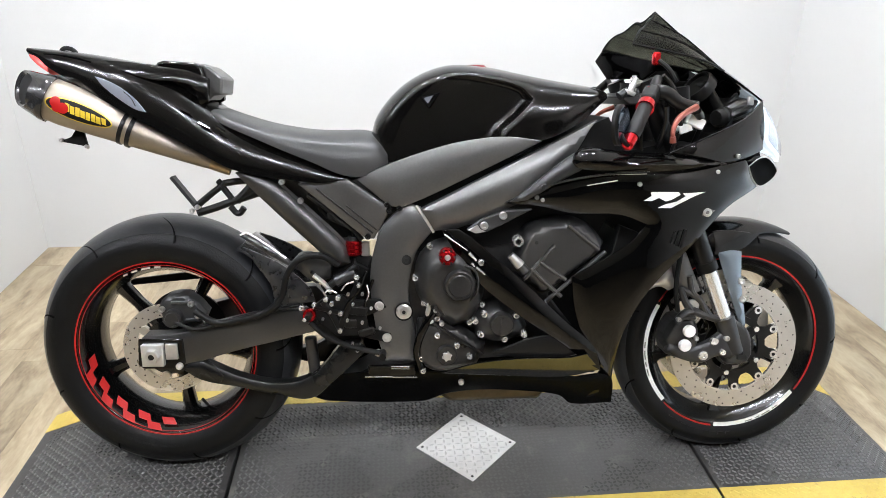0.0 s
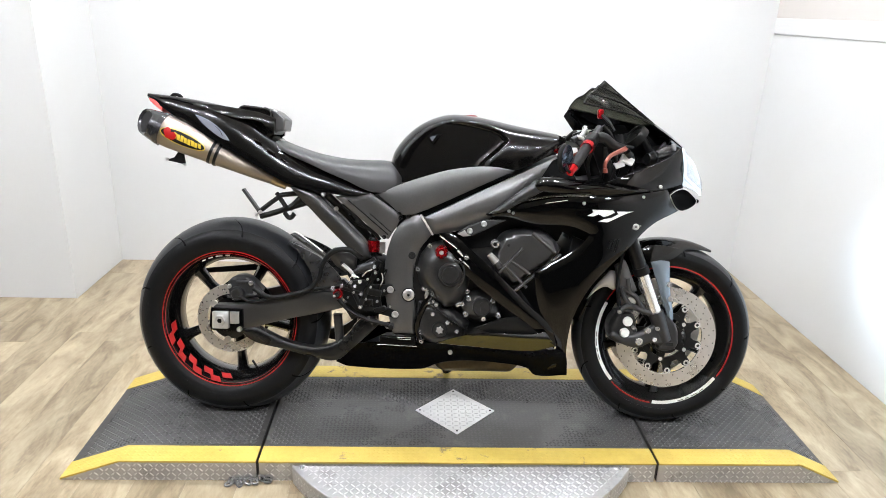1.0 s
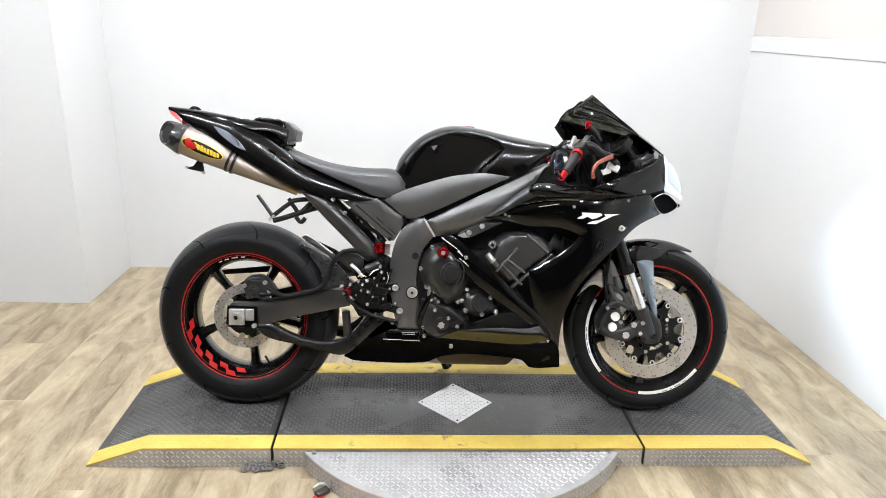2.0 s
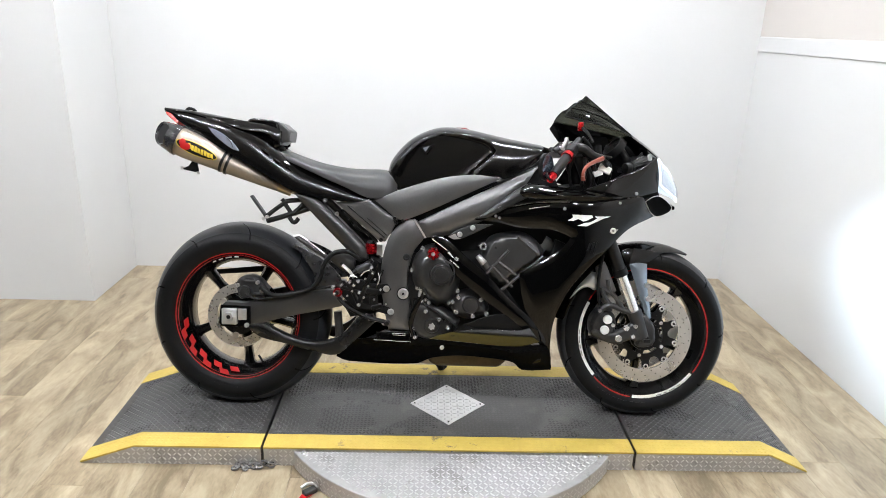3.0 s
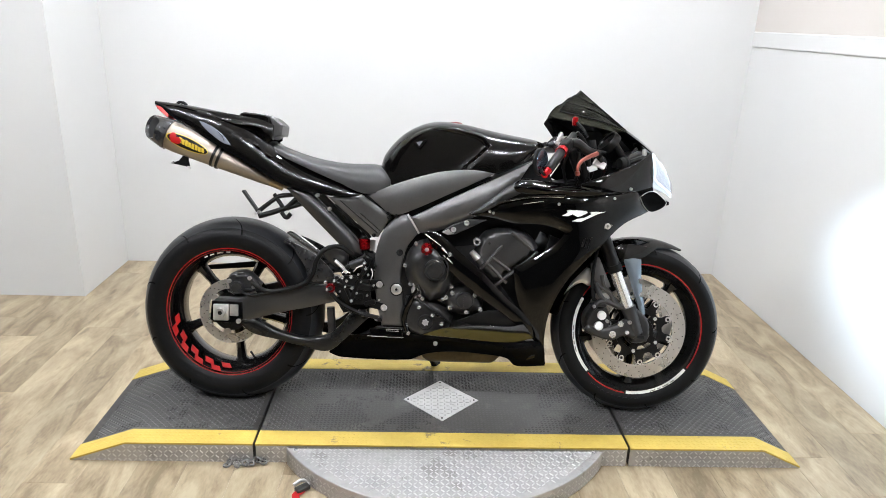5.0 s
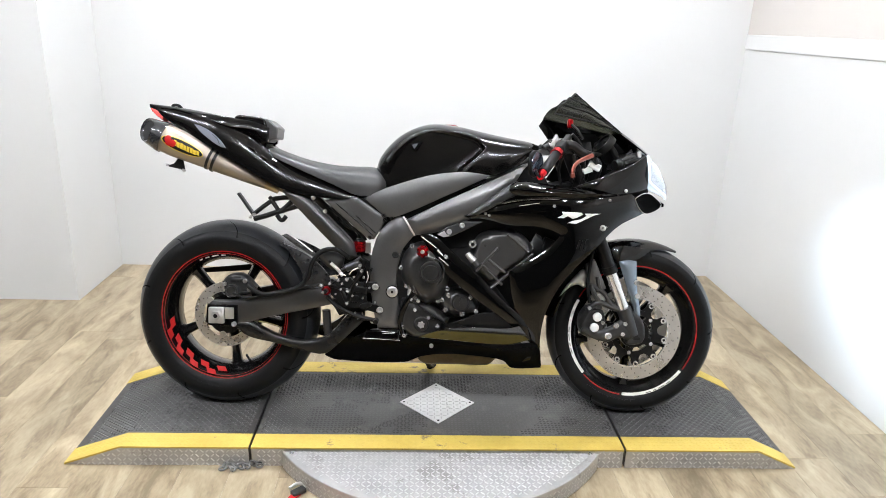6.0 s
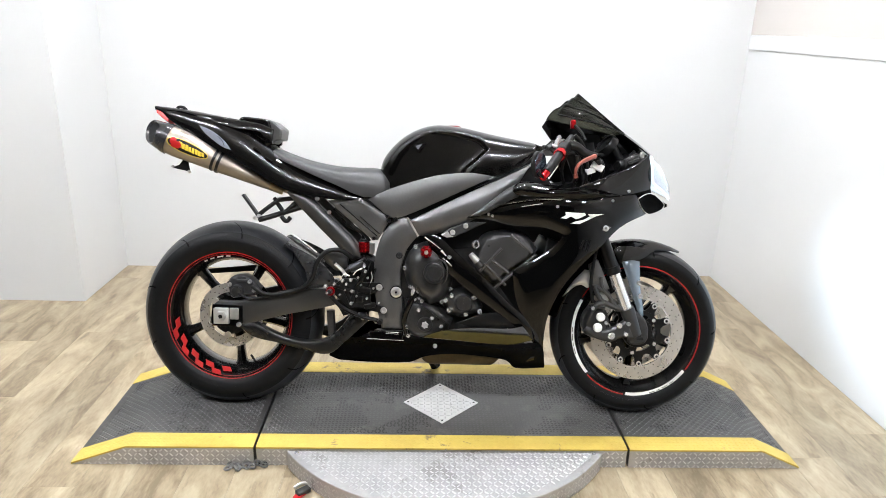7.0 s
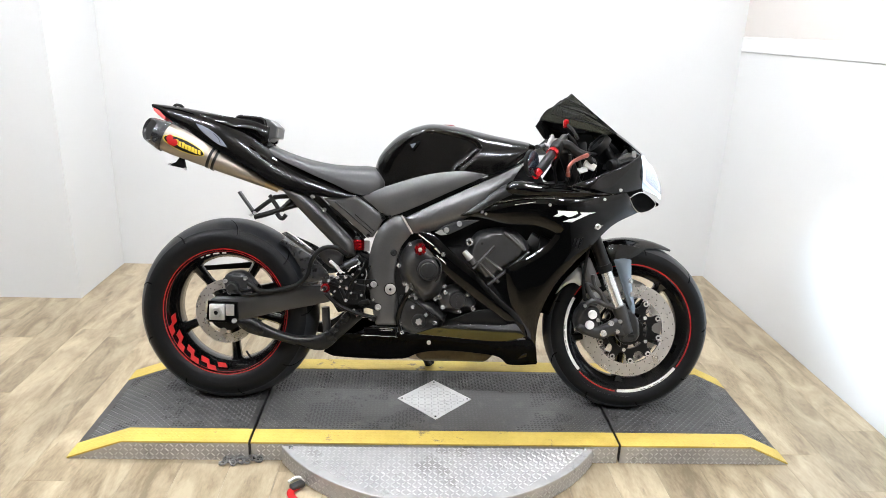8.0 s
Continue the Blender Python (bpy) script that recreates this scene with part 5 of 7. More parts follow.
# seams and small trim of the fairing; bright tubes paint in reflected streaks
part("fairing_edge", tube([(0.105, -0.190, 0.682), (0.198, -0.213, 0.722), (0.30, -0.231, 0.744), (0.40, -0.240, 0.750)], 0.0022, 6), SATIN, side)
part("fairing_edge", tube([(x, skin_y(side, x, z) - 0.0012, z) for x, z in ((0.215, 0.7255), (0.30, 0.7420), (0.395, 0.7465))], 0.0009, 6), ALU, side, "thin bright tube painting in a reflected streak")
part("fairing_edge", tube([(x, skin_y(side, x, z) - 0.0008, z) for x, z in ((0.272, 0.721), (0.335, 0.7325))], 0.0012, 6), ALU, side, "thin bright tube painting in a reflected streak")
for x, y, z, r in ((0.539, -0.222, 0.660, 0.0095), (0.381, -0.243, 0.725, 0.005), (0.557, -0.213, 0.747, 0.0045), (0.615, -0.180, 0.777, 0.005), (0.170, -0.203, 0.693, 0.005), (0.182, -0.205, 0.688, 0.0045), (0.012, -0.152, 0.246, 0.007)):
    bolt(x, skin_y(side, x, z) - 0.001 if 0.3 < z < 0.75 else y, z, r, side if z > 0.3 else bike, ALU, 0.004)
part("fairing_clip", prism([(0.524, 0.654), (0.540, 0.668), (0.556, 0.664), (0.540, 0.650)], skin_y(side, 0.54, 0.66) - 0.0025, -0.200), DULL, side, "dull silver fastener")
for k in range(3):
    part("side_vent", prism([(0.458 + 0.011 * k, 0.594 - 0.004 * k), (0.466 + 0.011 * k, 0.620 + 0.002 * k), (0.472 + 0.011 * k, 0.620 + 0.002 * k), (0.464 + 0.011 * k, 0.594 - 0.004 * k)], skin_y(side, 0.47, 0.607) - 0.0025, -0.215), SATIN, side)
# white marking, plain slanted bars
MARKS = []
for pts in ([(0.406, 0.708), (0.467, 0.707), (0.472, 0.701), (0.454, 0.691), (0.441, 0.687), (0.425, 0.695), (0.41, 0.688), (0.393, 0.689), (0.409, 0.699)],
            [(0.424, 0.673), (0.453, 0.672), (0.505, 0.698), (0.529, 0.705), (0.477, 0.704), (0.484, 0.697), (0.465, 0.686), (0.442, 0.681)]):
    bm = bmesh.new()
    vs = [bm.verts.new((x, 0, z)) for x, z in pts]
    bm.faces.new(vs)
    MARKS.append(bm)

# nose and screen
SCREEN_EDGE = [(0.386, -0.120, 1.016), (0.470, -0.127, 0.999), (0.522, -0.122, 0.988), (0.575, -0.098, 0.975), (0.620, -0.060, 0.961)]
SCREEN_LINES = [SCREEN_EDGE,
                [(0.3955, -0.110, 1.033), (0.480, -0.116, 1.013), (0.540, -0.100, 0.994), (0.620, -0.052, 0.964)],
                [(0.4085, -0.094, 1.048), (0.490, -0.096, 1.027), (0.550, -0.082, 1.003), (0.621, -0.044, 0.967)],
                [(0.424, -0.072, 1.056), (0.500, -0.070, 1.029), (0.560, -0.060, 1.000), (0.622, -0.036, 0.967)],
                [(0.443, -0.050, 1.075), (0.516, -0.050, 1.042), (0.570, -0.044, 1.006), (0.623, -0.028, 0.970)],
                [(0.452, -0.026, 1.074), (0.528, -0.026, 1.033), (0.580, -0.022, 0.997), (0.626, -0.014, 0.968)],
                [(0.472, 0.0, 1.095), (0.547, 0.0, 1.036), (0.592, 0.0, 1.001), (0.633, 0.0, 0.969)]]
part("windscreen", creased_shell(SCREEN_LINES), SCREEN, bike, "smoked grey ridged windscreen")
for k, r in ((0, 0.0028), (2, 0.0013), (4, 0.0016)):
    pair("screen_rim" if k == 0 else "screen_ridge", tube(SCREEN_LINES[k], r, 6), MATT if k == 0 else GLOSS)
part("screen_ridge", tube(SCREEN_LINES[6], 0.0016, 6), GLOSS, bike)
pair("screen_rim", tube([l[0] for l in SCREEN_LINES], 0.0022, 6), MATT)
panel("cowl_ear", [(0.370, -0.132, 0.990), (0.385, -0.126, 1.013), (0.47, -0.128, 1.000), (0.60, -0.085, 0.967), (0.60, -0.10, 0.93), (0.48, -0.13, 0.945), (0.405, -0.138, 0.945)], GLOSS, both=False, bulge=0.003, thick=0.004).matrix_basis = Matrix.Diagonal((1, -1, 1, 1))
part("nose_cowl", sheet_mesh([(0.612, -0.066, 0.963), (0.655, -0.086, 0.930), (0.694, -0.106, 0.896)], [(0.634, 0, 0.967), (0.68, 0, 0.934), (0.724, 0, 0.897)], swell=0.01, thick=0.005), GLOSS, bike, "gloss black nose cowl")
lampbox = panel("headlight", [(0.700, -0.104, 0.886), (0.703, -0.110, 0.845), (0.705, -0.112, 0.810), (0.718, -0.098, 0.797), (0.760, -0.054, 0.774), (0.793, -0.022, 0.756), (0.800, -0.006, 0.745), (0.790, -0.006, 0.800), (0.757, -0.006, 0.862), (0.724, -0.02, 0.894)], WHITEREF, label="bright switched-on headlight", bulge=0.010, reach=0.03, thick=0.02, grid=0.01)
panel("headlight_lens", [(0.706, -0.110, 0.878), (0.708, -0.117, 0.845), (0.710, -0.119, 0.812), (0.722, -0.106, 0.803), (0.764, -0.062, 0.780), (0.794, -0.031, 0.762), (0.793, -0.016, 0.800), (0.760, -0.016, 0.858), (0.728, -0.03, 0.888)], CLEAR, lampbox, "clear lens", bulge=0.012, reach=0.03, thick=0.003, grid=0.01)
panel("nose_chin", [(0.690, -0.116, 0.704), (0.664, -0.126, 0.726), (0.654, -0.136, 0.756), (0.700, -0.100, 0.770), (0.745, -0.063, 0.752), (0.790, -0.010, 0.733), (0.790, 0.008, 0.722), (0.755, -0.038, 0.712), (0.720, -0.083, 0.703)], GLOSS, label="gloss black chin under the headlights", bulge=0.006, reach=0.02, thick=0.02, grid=0.01)
# Bright tube paints in the lit rim of the intake.
intake = part("air_intake", tube([(0.652, -0.158, 0.752), (0.676, -0.148, 0.767), (0.704, -0.130, 0.770), (0.738, -0.100, 0.752), (0.764, -0.072, 0.732), (0.756, -0.076, 0.718), (0.715, -0.110, 0.704), (0.690, -0.132, 0.706), (0.668, -0.148, 0.724), (0.652, -0.158, 0.752)], 0.0014, 8), ALU, bike, "bright-edged air intake beside the headlight")
# Shallow panel, painted near-black in place of the intake's deep shade.
part("intake_mouth", panel_mesh([(0.653, -0.159, 0.751), (0.676, -0.150, 0.765), (0.704, -0.132, 0.768), (0.738, -0.102, 0.751), (0.763, -0.075, 0.732), (0.755, -0.079, 0.719), (0.715, -0.112, 0.705), (0.690, -0.134, 0.707), (0.669, -0.150, 0.725)], 0.004, -0.010, 0.02, 0.008), GROOVE, intake, "dark open mouth")
part("inner_cowl", prism([(0.40, 0.80), (0.455, 0.885), (0.475, 0.93), (0.52, 0.965), (0.605, 0.966), (0.655, 0.935), (0.690, 0.895), (0.66, 0.80), (0.5, 0.76)], 0.098, 0.106), MATT, bike, "black inner cowl panel")
part("nose_core", prism([(0.60, 0.82), (0.66, 0.86), (0.70, 0.86), (0.72, 0.76), (0.68, 0.73), (0.62, 0.76)], -0.075, 0.075), MATT, bike)

pair("cowl_rim", tube([(0.452, -0.209, 0.788), (0.519, -0.193, 0.812), (0.579, -0.179, 0.8355), (0.637, -0.156, 0.8595), (0.692, -0.113, 0.895)], 0.0010, 6), CAST, label="thin rim of the cowl")


# ---- rear end
arm = panel("swingarm", [(-0.727, -0.130, 0.362), (-0.718, -0.130, 0.370), (-0.642, -0.130, 0.372), (-0.526, -0.128, 0.400), (-0.427, -0.122, 0.418), (-0.353, -0.116, 0.420), (-0.335, -0.116, 0.399), (-0.328, -0.116, 0.367), (-0.401, -0.120, 0.350), (-0.507, -0.125, 0.327), (-0.589, -0.128, 0.304), (-0.635, -0.130, 0.290), (-0.702, -0.130, 0.296), (-0.724, -0.130, 0.311)],
             SWING, label="dark grey painted swingarm", bulge=0.004, reach=0.010, thick=0.035, sharp=30)
panel("swingarm_brace", [(-0.650, -0.130, 0.292), (-0.601, -0.1285, 0.254), (-0.513, -0.126, 0.233), (-0.424, -0.126, 0.212), (-0.346, -0.130, 0.202), (-0.289, -0.135, 0.248), (-0.213, -0.138, 0.322), (-0.222, -0.138, 0.345), (-0.272, -0.136, 0.334), (-0.312, -0.135, 0.286), (-0.36, -0.130, 0.252), (-0.424, -0.1265, 0.242), (-0.507, -0.1265, 0.260), (-0.569, -0.128, 0.289), (-0.605, -0.129, 0.304)],
      BRACE, label="dark curved lower brace of the swingarm", bulge=0.006, reach=0.012, thick=0.030, grid=0.008)
part("swingarm_cross", prism([(-0.33, 0.38), (-0.20, 0.42), (-0.18, 0.36), (-0.30, 0.33)], -0.11, 0.11), MATT, bike)
block = part("chain_adjuster", box(-0.724, -0.674, -0.152, -0.138, 0.299, 0.352), SILVER, bike, "silver axle adjuster block", 0.002)
part("axle_nut", move(lathe([(0.008, -0.014), (0.016, -0.014), (0.0175, -0.010), (0.0175, 0.0), (0.008, 0.0)], 6), Matrix.Translation((-0.697, -0.152, 0.327))), ALU, block, "hexagonal axle nut")
part("axle_end", rod((-0.697, -0.150, 0.327), (-0.697, -0.163, 0.327), 0.009, None, 16), SATIN, block)
part("adjuster_plate", box(-0.671, -0.643, -0.147, -0.139, 0.314, 0.352), ALU, block, "", 0.002)
bolt(-0.642, -0.144, 0.297, 0.008, bike)
# Black slab on the arm; its colour stands in for the slot's shade.
part("axle_slot", prism([(-0.738, 0.300), (-0.726, 0.289), (-0.640, 0.289), (-0.630, 0.302), (-0.632, 0.360), (-0.732, 0.362)], -0.1385, -0.132), GLOSS, bike, "black slab in place of the shaded slot at the swingarm end", bevel=0.002)
part("rear_axle", rod((RX, -0.13, 0.33), (RX, 0.13, 0.33), 0.011, None, 16), SATIN, bike)
rcal = part("rear_caliper", panel_mesh([(-0.690, -0.098, 0.432), (-0.674, -0.098, 0.452), (-0.636, -0.098, 0.459), (-0.604, -0.098, 0.440), (-0.582, -0.098, 0.412), (-0.592, -0.098, 0.391), (-0.632, -0.098, 0.384), (-0.668, -0.098, 0.382), (-0.686, -0.098, 0.401)], 0.035, 0.010, 0.008, 0.008), CAST, bike, "dark rear brake caliper", 0.002)
part("piston", rod((-0.657, -0.124, 0.404), (-0.657, -0.100, 0.404), 0.021, 0.022, 24), CAST, rcal)
part("piston", rod((-0.657, -0.127, 0.404), (-0.657, -0.123, 0.404), 0.015, 0.017, 24), ENGINE, rcal)
part("caliper_rib", box(-0.63, -0.595, -0.116, -0.106, 0.395, 0.402), CAST, rcal, "", 0.002)
part("caliper_rib", box(-0.66, -0.62, -0.114, -0.106, 0.436, 0.444), CAST, rcal, "", 0.002)
for x, z in ((-0.614, 0.437), (-0.600, 0.408), (-0.682, 0.425)):
    bolt(x, -0.112, z, 0.007, rcal, ALU, 0.008)
part("brake_hose", tube([(-0.60, -0.13, 0.425), (-0.55, -0.14, 0.400), (-0.48, -0.142, 0.410), (-0.43, -0.142, 0.428), (-0.398, -0.145, 0.462), (-0.385, -0.145, 0.51), (-0.354, -0.145, 0.548), (-0.308, -0.143, 0.556), (-0.269, -0.132, 0.531)], 0.008, 10), MATT, bike, "black rubber brake hose")
part("brake_hose", tube([(-0.66, -0.12, 0.40), (-0.60, -0.138, 0.385), (-0.50, -0.135, 0.41), (-0.36, -0.13, 0.436)], 0.0045, 8), MATT, bike)
# carbon hugger over the tyre
bm = bmesh.new()
rows = []
for k in range(13):
    a = math.radians(12 + 41 * k / 12)
    r = 0.332 + 0.010 * math.sin(k / 12 * math.pi)
    ring = []
    for j in range(-6, 7):
        y = 0.016 * j
        rr = r - 0.6 * abs(y) ** 1.6
        ring.append((RX + rr * math.cos(a), y, RZ + rr * math.sin(a)))
    rows.append(ring)
top = [[bm.verts.new(p) for p in r] for r in rows]
low = [[bm.verts.new((p[0] - 0.004, p[1], p[2] - 0.004)) for p in r] for r in rows]
for k in range(12):
    for j in range(12):
        bm.faces.new((top[k][j], top[k][j + 1], top[k + 1][j + 1], top[k + 1][j]))
        bm.faces.new((low[k][j], low[k + 1][j], low[k + 1][j + 1], low[k][j + 1]))
for k in range(12):
    for j in (0, 12):
        bm.faces.new((top[k][j], top[k + 1][j], low[k + 1][j], low[k][j]))
for j in range(12):
    for k in (0, 12):
        bm.faces.new((top[k][j], top[k][j + 1], low[k][j + 1], low[k][j]))
part("hugger", bm, CARBON, bike, "dark carbon rear hugger over the tyre")
panel("hugger_side", [(-0.492, -0.090, 0.565), (-0.454, -0.095, 0.550), (-0.395, -0.100, 0.519), (-0.341, -0.100, 0.467), (-0.330, -0.100, 0.435), (-0.426, -0.100, 0.419), (-0.430, -0.100, 0.473), (-0.460, -0.096, 0.519)], WEAVE, label="grey carbon side of the hugger", bulge=0.006, thick=0.006, reach=0.03)
panel("hugger_blade", [(-0.499, -0.085, 0.590), (-0.484, -0.085, 0.598), (-0.436, -0.092, 0.572), (-0.390, -0.098, 0.540), (-0.365, -0.100, 0.510), (-0.409, -0.098, 0.533), (-0.461, -0.092, 0.565)], WEAVE, both=False, label="pale-edged upper blade of the hugger", bulge=0.006, thick=0.005, reach=0.01, grid=0.006)
# Aluminium line paints in the highlight on the hugger's upper edge.
part("hugger_glint", tube([(-0.497, -0.087, 0.594), (-0.480, -0.089, 0.598), (-0.436, -0.096, 0.572), (-0.392, -0.102, 0.541)], 0.0022, 6), ALU, bike, "painted highlight along the edge of the hugger")
panel("linkage_cover", [(-0.375, -0.112, 0.538), (-0.356, -0.112, 0.555), (-0.325, -0.112, 0.552), (-0.286, -0.112, 0.524), (-0.290, -0.112, 0.495), (-0.323, -0.112, 0.481), (-0.355, -0.112, 0.506)], SWING, both=False, label="dark grey linkage cover", bulge=0.010, thick=0.02, reach=0.02, grid=0.008)
bolt(-0.330, -0.124, 0.512, 0.005, bike, GAPBLACK, 0.003)

# subframe
panel("subframe_rail", [(-0.494, -0.108, 0.740), (-0.466, -0.108, 0.747), (-0.416, -0.108, 0.726), (-0.370, -0.107, 0.686), (-0.316, -0.105, 0.634), (-0.256, -0.102, 0.570), (-0.244, -0.100, 0.527), (-0.275, -0.100, 0.515), (-0.331, -0.103, 0.572), (-0.386, -0.106, 0.627), (-0.432, -0.108, 0.674), (-0.466, -0.108, 0.710)], SWING, label="dark grey painted subframe rail", bulge=0.013, thick=0.035, reach=0.022, grid=0.008)
panel("subframe_plate", [(-0.354, -0.118, 0.715), (-0.300, -0.125, 0.724), (-0.244, -0.132, 0.729), (-0.146, -0.142, 0.663), (-0.167, -0.140, 0.625), (-0.186, -0.136, 0.592), (-0.207, -0.134, 0.594), (-0.268, -0.128, 0.645)], FRAME, label="dark grey painted subframe plate", bulge=0.003, thick=0.02, reach=0.008, sharp=20, grid=0.010)
part("plate_groove", rod((-0.312, -0.1285, 0.706), (-0.188, -0.1405, 0.606), 0.0020, None, 6), MATT, bike)
part("plate_groove", rod((-0.245, -0.1375, 0.668), (-0.180, -0.1425, 0.614), 0.0016, None, 6), MATT, bike)
part("wiring", tube([(-0.335, -0.108, 0.690), (-0.29, -0.110, 0.655), (-0.265, -0.112, 0.630), (-0.235, -0.112, 0.610), (-0.215, -0.112, 0.585)], 0.006, 8), MATT, bike, "black wiring under the subframe plate")
part("wiring_clip", box(-0.292, -0.280, -0.116, -0.106, 0.634, 0.650), MATT, bike, "", 0.002)
for x, z in ((-0.388, 0.721), (-0.349, 0.678), (-0.199, 0.599), (-0.151, 0.658)):
    bolt(x, -0.123 if x < -0.3 else -0.144, z, 0.007, bike, ALU if x < -0.3 else SATIN)
part("battery_box", prism([(-0.48, 0.745), (-0.24, 0.735), (-0.16, 0.680), (-0.19, 0.640), (-0.33, 0.722)], -0.095, 0.095), MATT, bike)
resv = part("brake_reservoir", rod((-0.236, -0.090, 0.545), (-0.236, -0.090, 0.580), 0.0185, None, 24), REDA, bike, "red anodised rear brake fluid reservoir", 0.002)
for z in (0.551, 0.561, 0.571):
    part("ring", move(lathe([(0.0185, -0.0015), (0.0200, 0), (0.0185, 0.0015)], 24), Matrix.Translation((-0.236, -0.090, z)) @ Matrix.Rotation(math.pi / 2, 4, "X")), REDA, resv)
part("cap", rod((-0.236, -0.090, 0.580), (-0.236, -0.090, 0.589), 0.016, 0.013, 20), MATT, resv)
part("bracket", box(-0.219, -0.200, -0.090, -0.080, 0.540, 0.575), ALU, resv, "bare metal bracket", 0.002)
part("hose", tube([(-0.238, -0.085, 0.588), (-0.245, -0.085, 0.61), (-0.30, -0.09, 0.64), (-0.31, -0.095, 0.66)], 0.006, 8), MATT, resv)
part("hose", tube([(-0.238, -0.085, 0.538), (-0.235, -0.09, 0.51), (-0.24, -0.11, 0.48)], 0.006, 8), MATT, resv)

# rear set: bracket plate, peg, pedal
rs = part("footrest_plate", prism([(-0.328, 0.440), (-0.298, 0.462), (-0.257, 0.466), (-0.245, 0.452), (-0.173, 0.454), (-0.160, 0.434), (-0.207, 0.413), (-0.203, 0.385), (-0.150, 0.371), (-0.155, 0.347), (-0.230, 0.366), (-0.277, 0.368), (-0.321, 0.406)], -0.152, -0.142), MATT, bike, "black machined footrest bracket", bevel=0.002)
for x, z, w, h, t in ((-0.225, 0.428, 0.022, 0.011, 8), (-0.207, 0.376, 0.019, 0.009, -18), (-0.243, 0.397, 0.014, 0.011, 0)):
    part("boss", move(box(-w, w, -0.158, -0.150, -h, h), pose(x, 0, z, 0, t, 0)), SATIN, rs, "", 0.005)
for line, r in (([(-0.222, -0.154, 0.495), (-0.240, -0.155, 0.455), (-0.268, -0.156, 0.386)], 0.008), ([(-0.305, -0.154, 0.450), (-0.285, -0.155, 0.42), (-0.268, -0.156, 0.385)], 0.007), ([(-0.325, -0.154, 0.440), (-0.295, -0.156, 0.432), (-0.265, -0.156, 0.424)], 0.006)):
    part("rib", tube(line, r, 8, flat=0.6), SATIN, rs)
for x, z, r in ((-0.297, 0.458, 0.007), (-0.269, 0.461, 0.0075), (-0.284, 0.447, 0.006), (-0.265, 0.424, 0.007), (-0.267, 0.383, 0.0075), (-0.324, 0.446, 0.006), (-0.352, 0.439, 0.008), (-0.226, 0.508, 0.007), (-0.222, 0.490, 0.006), (-0.183, 0.322, 0.010), (-0.229, 0.335, 0.006)):
    bolt(x, -0.160 if x < -0.2 else -0.146, z, r * 0.85, rs, CHROME, 0.007)
for x, z, r in ((-0.246, 0.470, 0.005), (-0.236, 0.446, 0.0045), (-0.214, 0.470, 0.005), (-0.250, 0.408, 0.0045), (-0.216, 0.402, 0.005), (-0.195, 0.436, 0.0045), (-0.288, 0.428, 0.0045), (-0.305, 0.412, 0.004), (-0.176, 0.388, 0.0045), (-0.240, 0.352, 0.0045)):
    bolt(x, -0.162, z, r * 0.75, rs, ALU, 0.007)
for line, r in (([(-0.262, -0.158, 0.478), (-0.250, -0.160, 0.492), (-0.232, -0.160, 0.500)], 0.0022), ([(-0.300, -0.160, 0.472), (-0.288, -0.162, 0.480), (-0.272, -0.162, 0.474)], 0.002), ([(-0.206, -0.156, 0.452), (-0.200, -0.157, 0.470), (-0.204, -0.156, 0.490)], 0.0018)):
    part("spring_wire", tube(line, r, 6), CHROME, rs, "thin bright wire")
for line in ([(-0.205, -0.150, 0.520), (-0.222, -0.156, 0.478), (-0.252, -0.158, 0.440), (-0.262, -0.156, 0.395)], [(-0.190, -0.148, 0.500), (-0.206, -0.152, 0.455), (-0.214, -0.152, 0.420)]):
    part("brake_line", tube(line, 0.0035, 8), GLOSS, rs)
part("footpeg", rod((-0.334, -0.165, 0.424), (-0.334, -0.200, 0.426), 0.0085, 0.0075, 16), SATIN, rs, "knurled black footpeg")
part("peg_end", rod((-0.334, -0.160, 0.424), (-0.334, -0.172, 0.424), 0.0145, None, 18), REDA, rs, "red anodised peg collar")
part("peg_bolt", rod((-0.340, -0.199, 0.424), (-0.340, -0.2035, 0.424), 0.0045, None, 10), CHROME, rs)
part("brake_pedal", tube([(-0.335, -0.160, 0.405), (-0.30, -0.162, 0.372), (-0.24, -0.165, 0.345), (-0.17, -0.172, 0.330)], 0.007, 8), MATT, rs, "black brake pedal")
part("pedal_tip", rod((-0.17, -0.165, 0.330), (-0.17, -0.195, 0.330), 0.008, None, 12), MATT, rs)
part("master_cylinder", rod((-0.275, -0.14, 0.495), (-0.230, -0.14, 0.515), 0.014, 0.012, 14), CAST, bike, "dark rear brake cylinder")
part("master_cylinder", rod((-0.29, -0.14, 0.485), (-0.225, -0.14, 0.53), 0.008, None, 10), SATIN, bike)
part("spring", tube([(-0.325, -0.14, 0.51), (-0.30, -0.145, 0.49), (-0.285, -0.145, 0.47)], 0.006, 8), ALU, bike, "small bare metal spring")
part("linkage", prism([(-0.32, 0.47), (-0.29, 0.52), (-0.25, 0.54), (-0.20, 0.51), (-0.19, 0.36), (-0.24, 0.34), (-0.29, 0.42)], -0.09, 0.04), MATT, bike, bevel=0.006)
part("shock", rod((-0.26, 0.0, 0.56), (-0.26, 0.0, 0.30), 0.035, None, 18), SATIN, bike)
for k in range(9):
    part("shock_coil", move(lathe([(0.042, -0.005), (0.047, 0), (0.042, 0.005), (0.037, 0)], 28), Matrix.Translation((-0.26, 0, 0.33 + 0.024 * k)) @ pose(0, 0, 0, 84, 0, 0)), MATT, bike)
part("step_bar", box(-0.207, -0.095, -0.152, -0.142, 0.262, 0.292), GLOSS, bike, bevel=0.004)
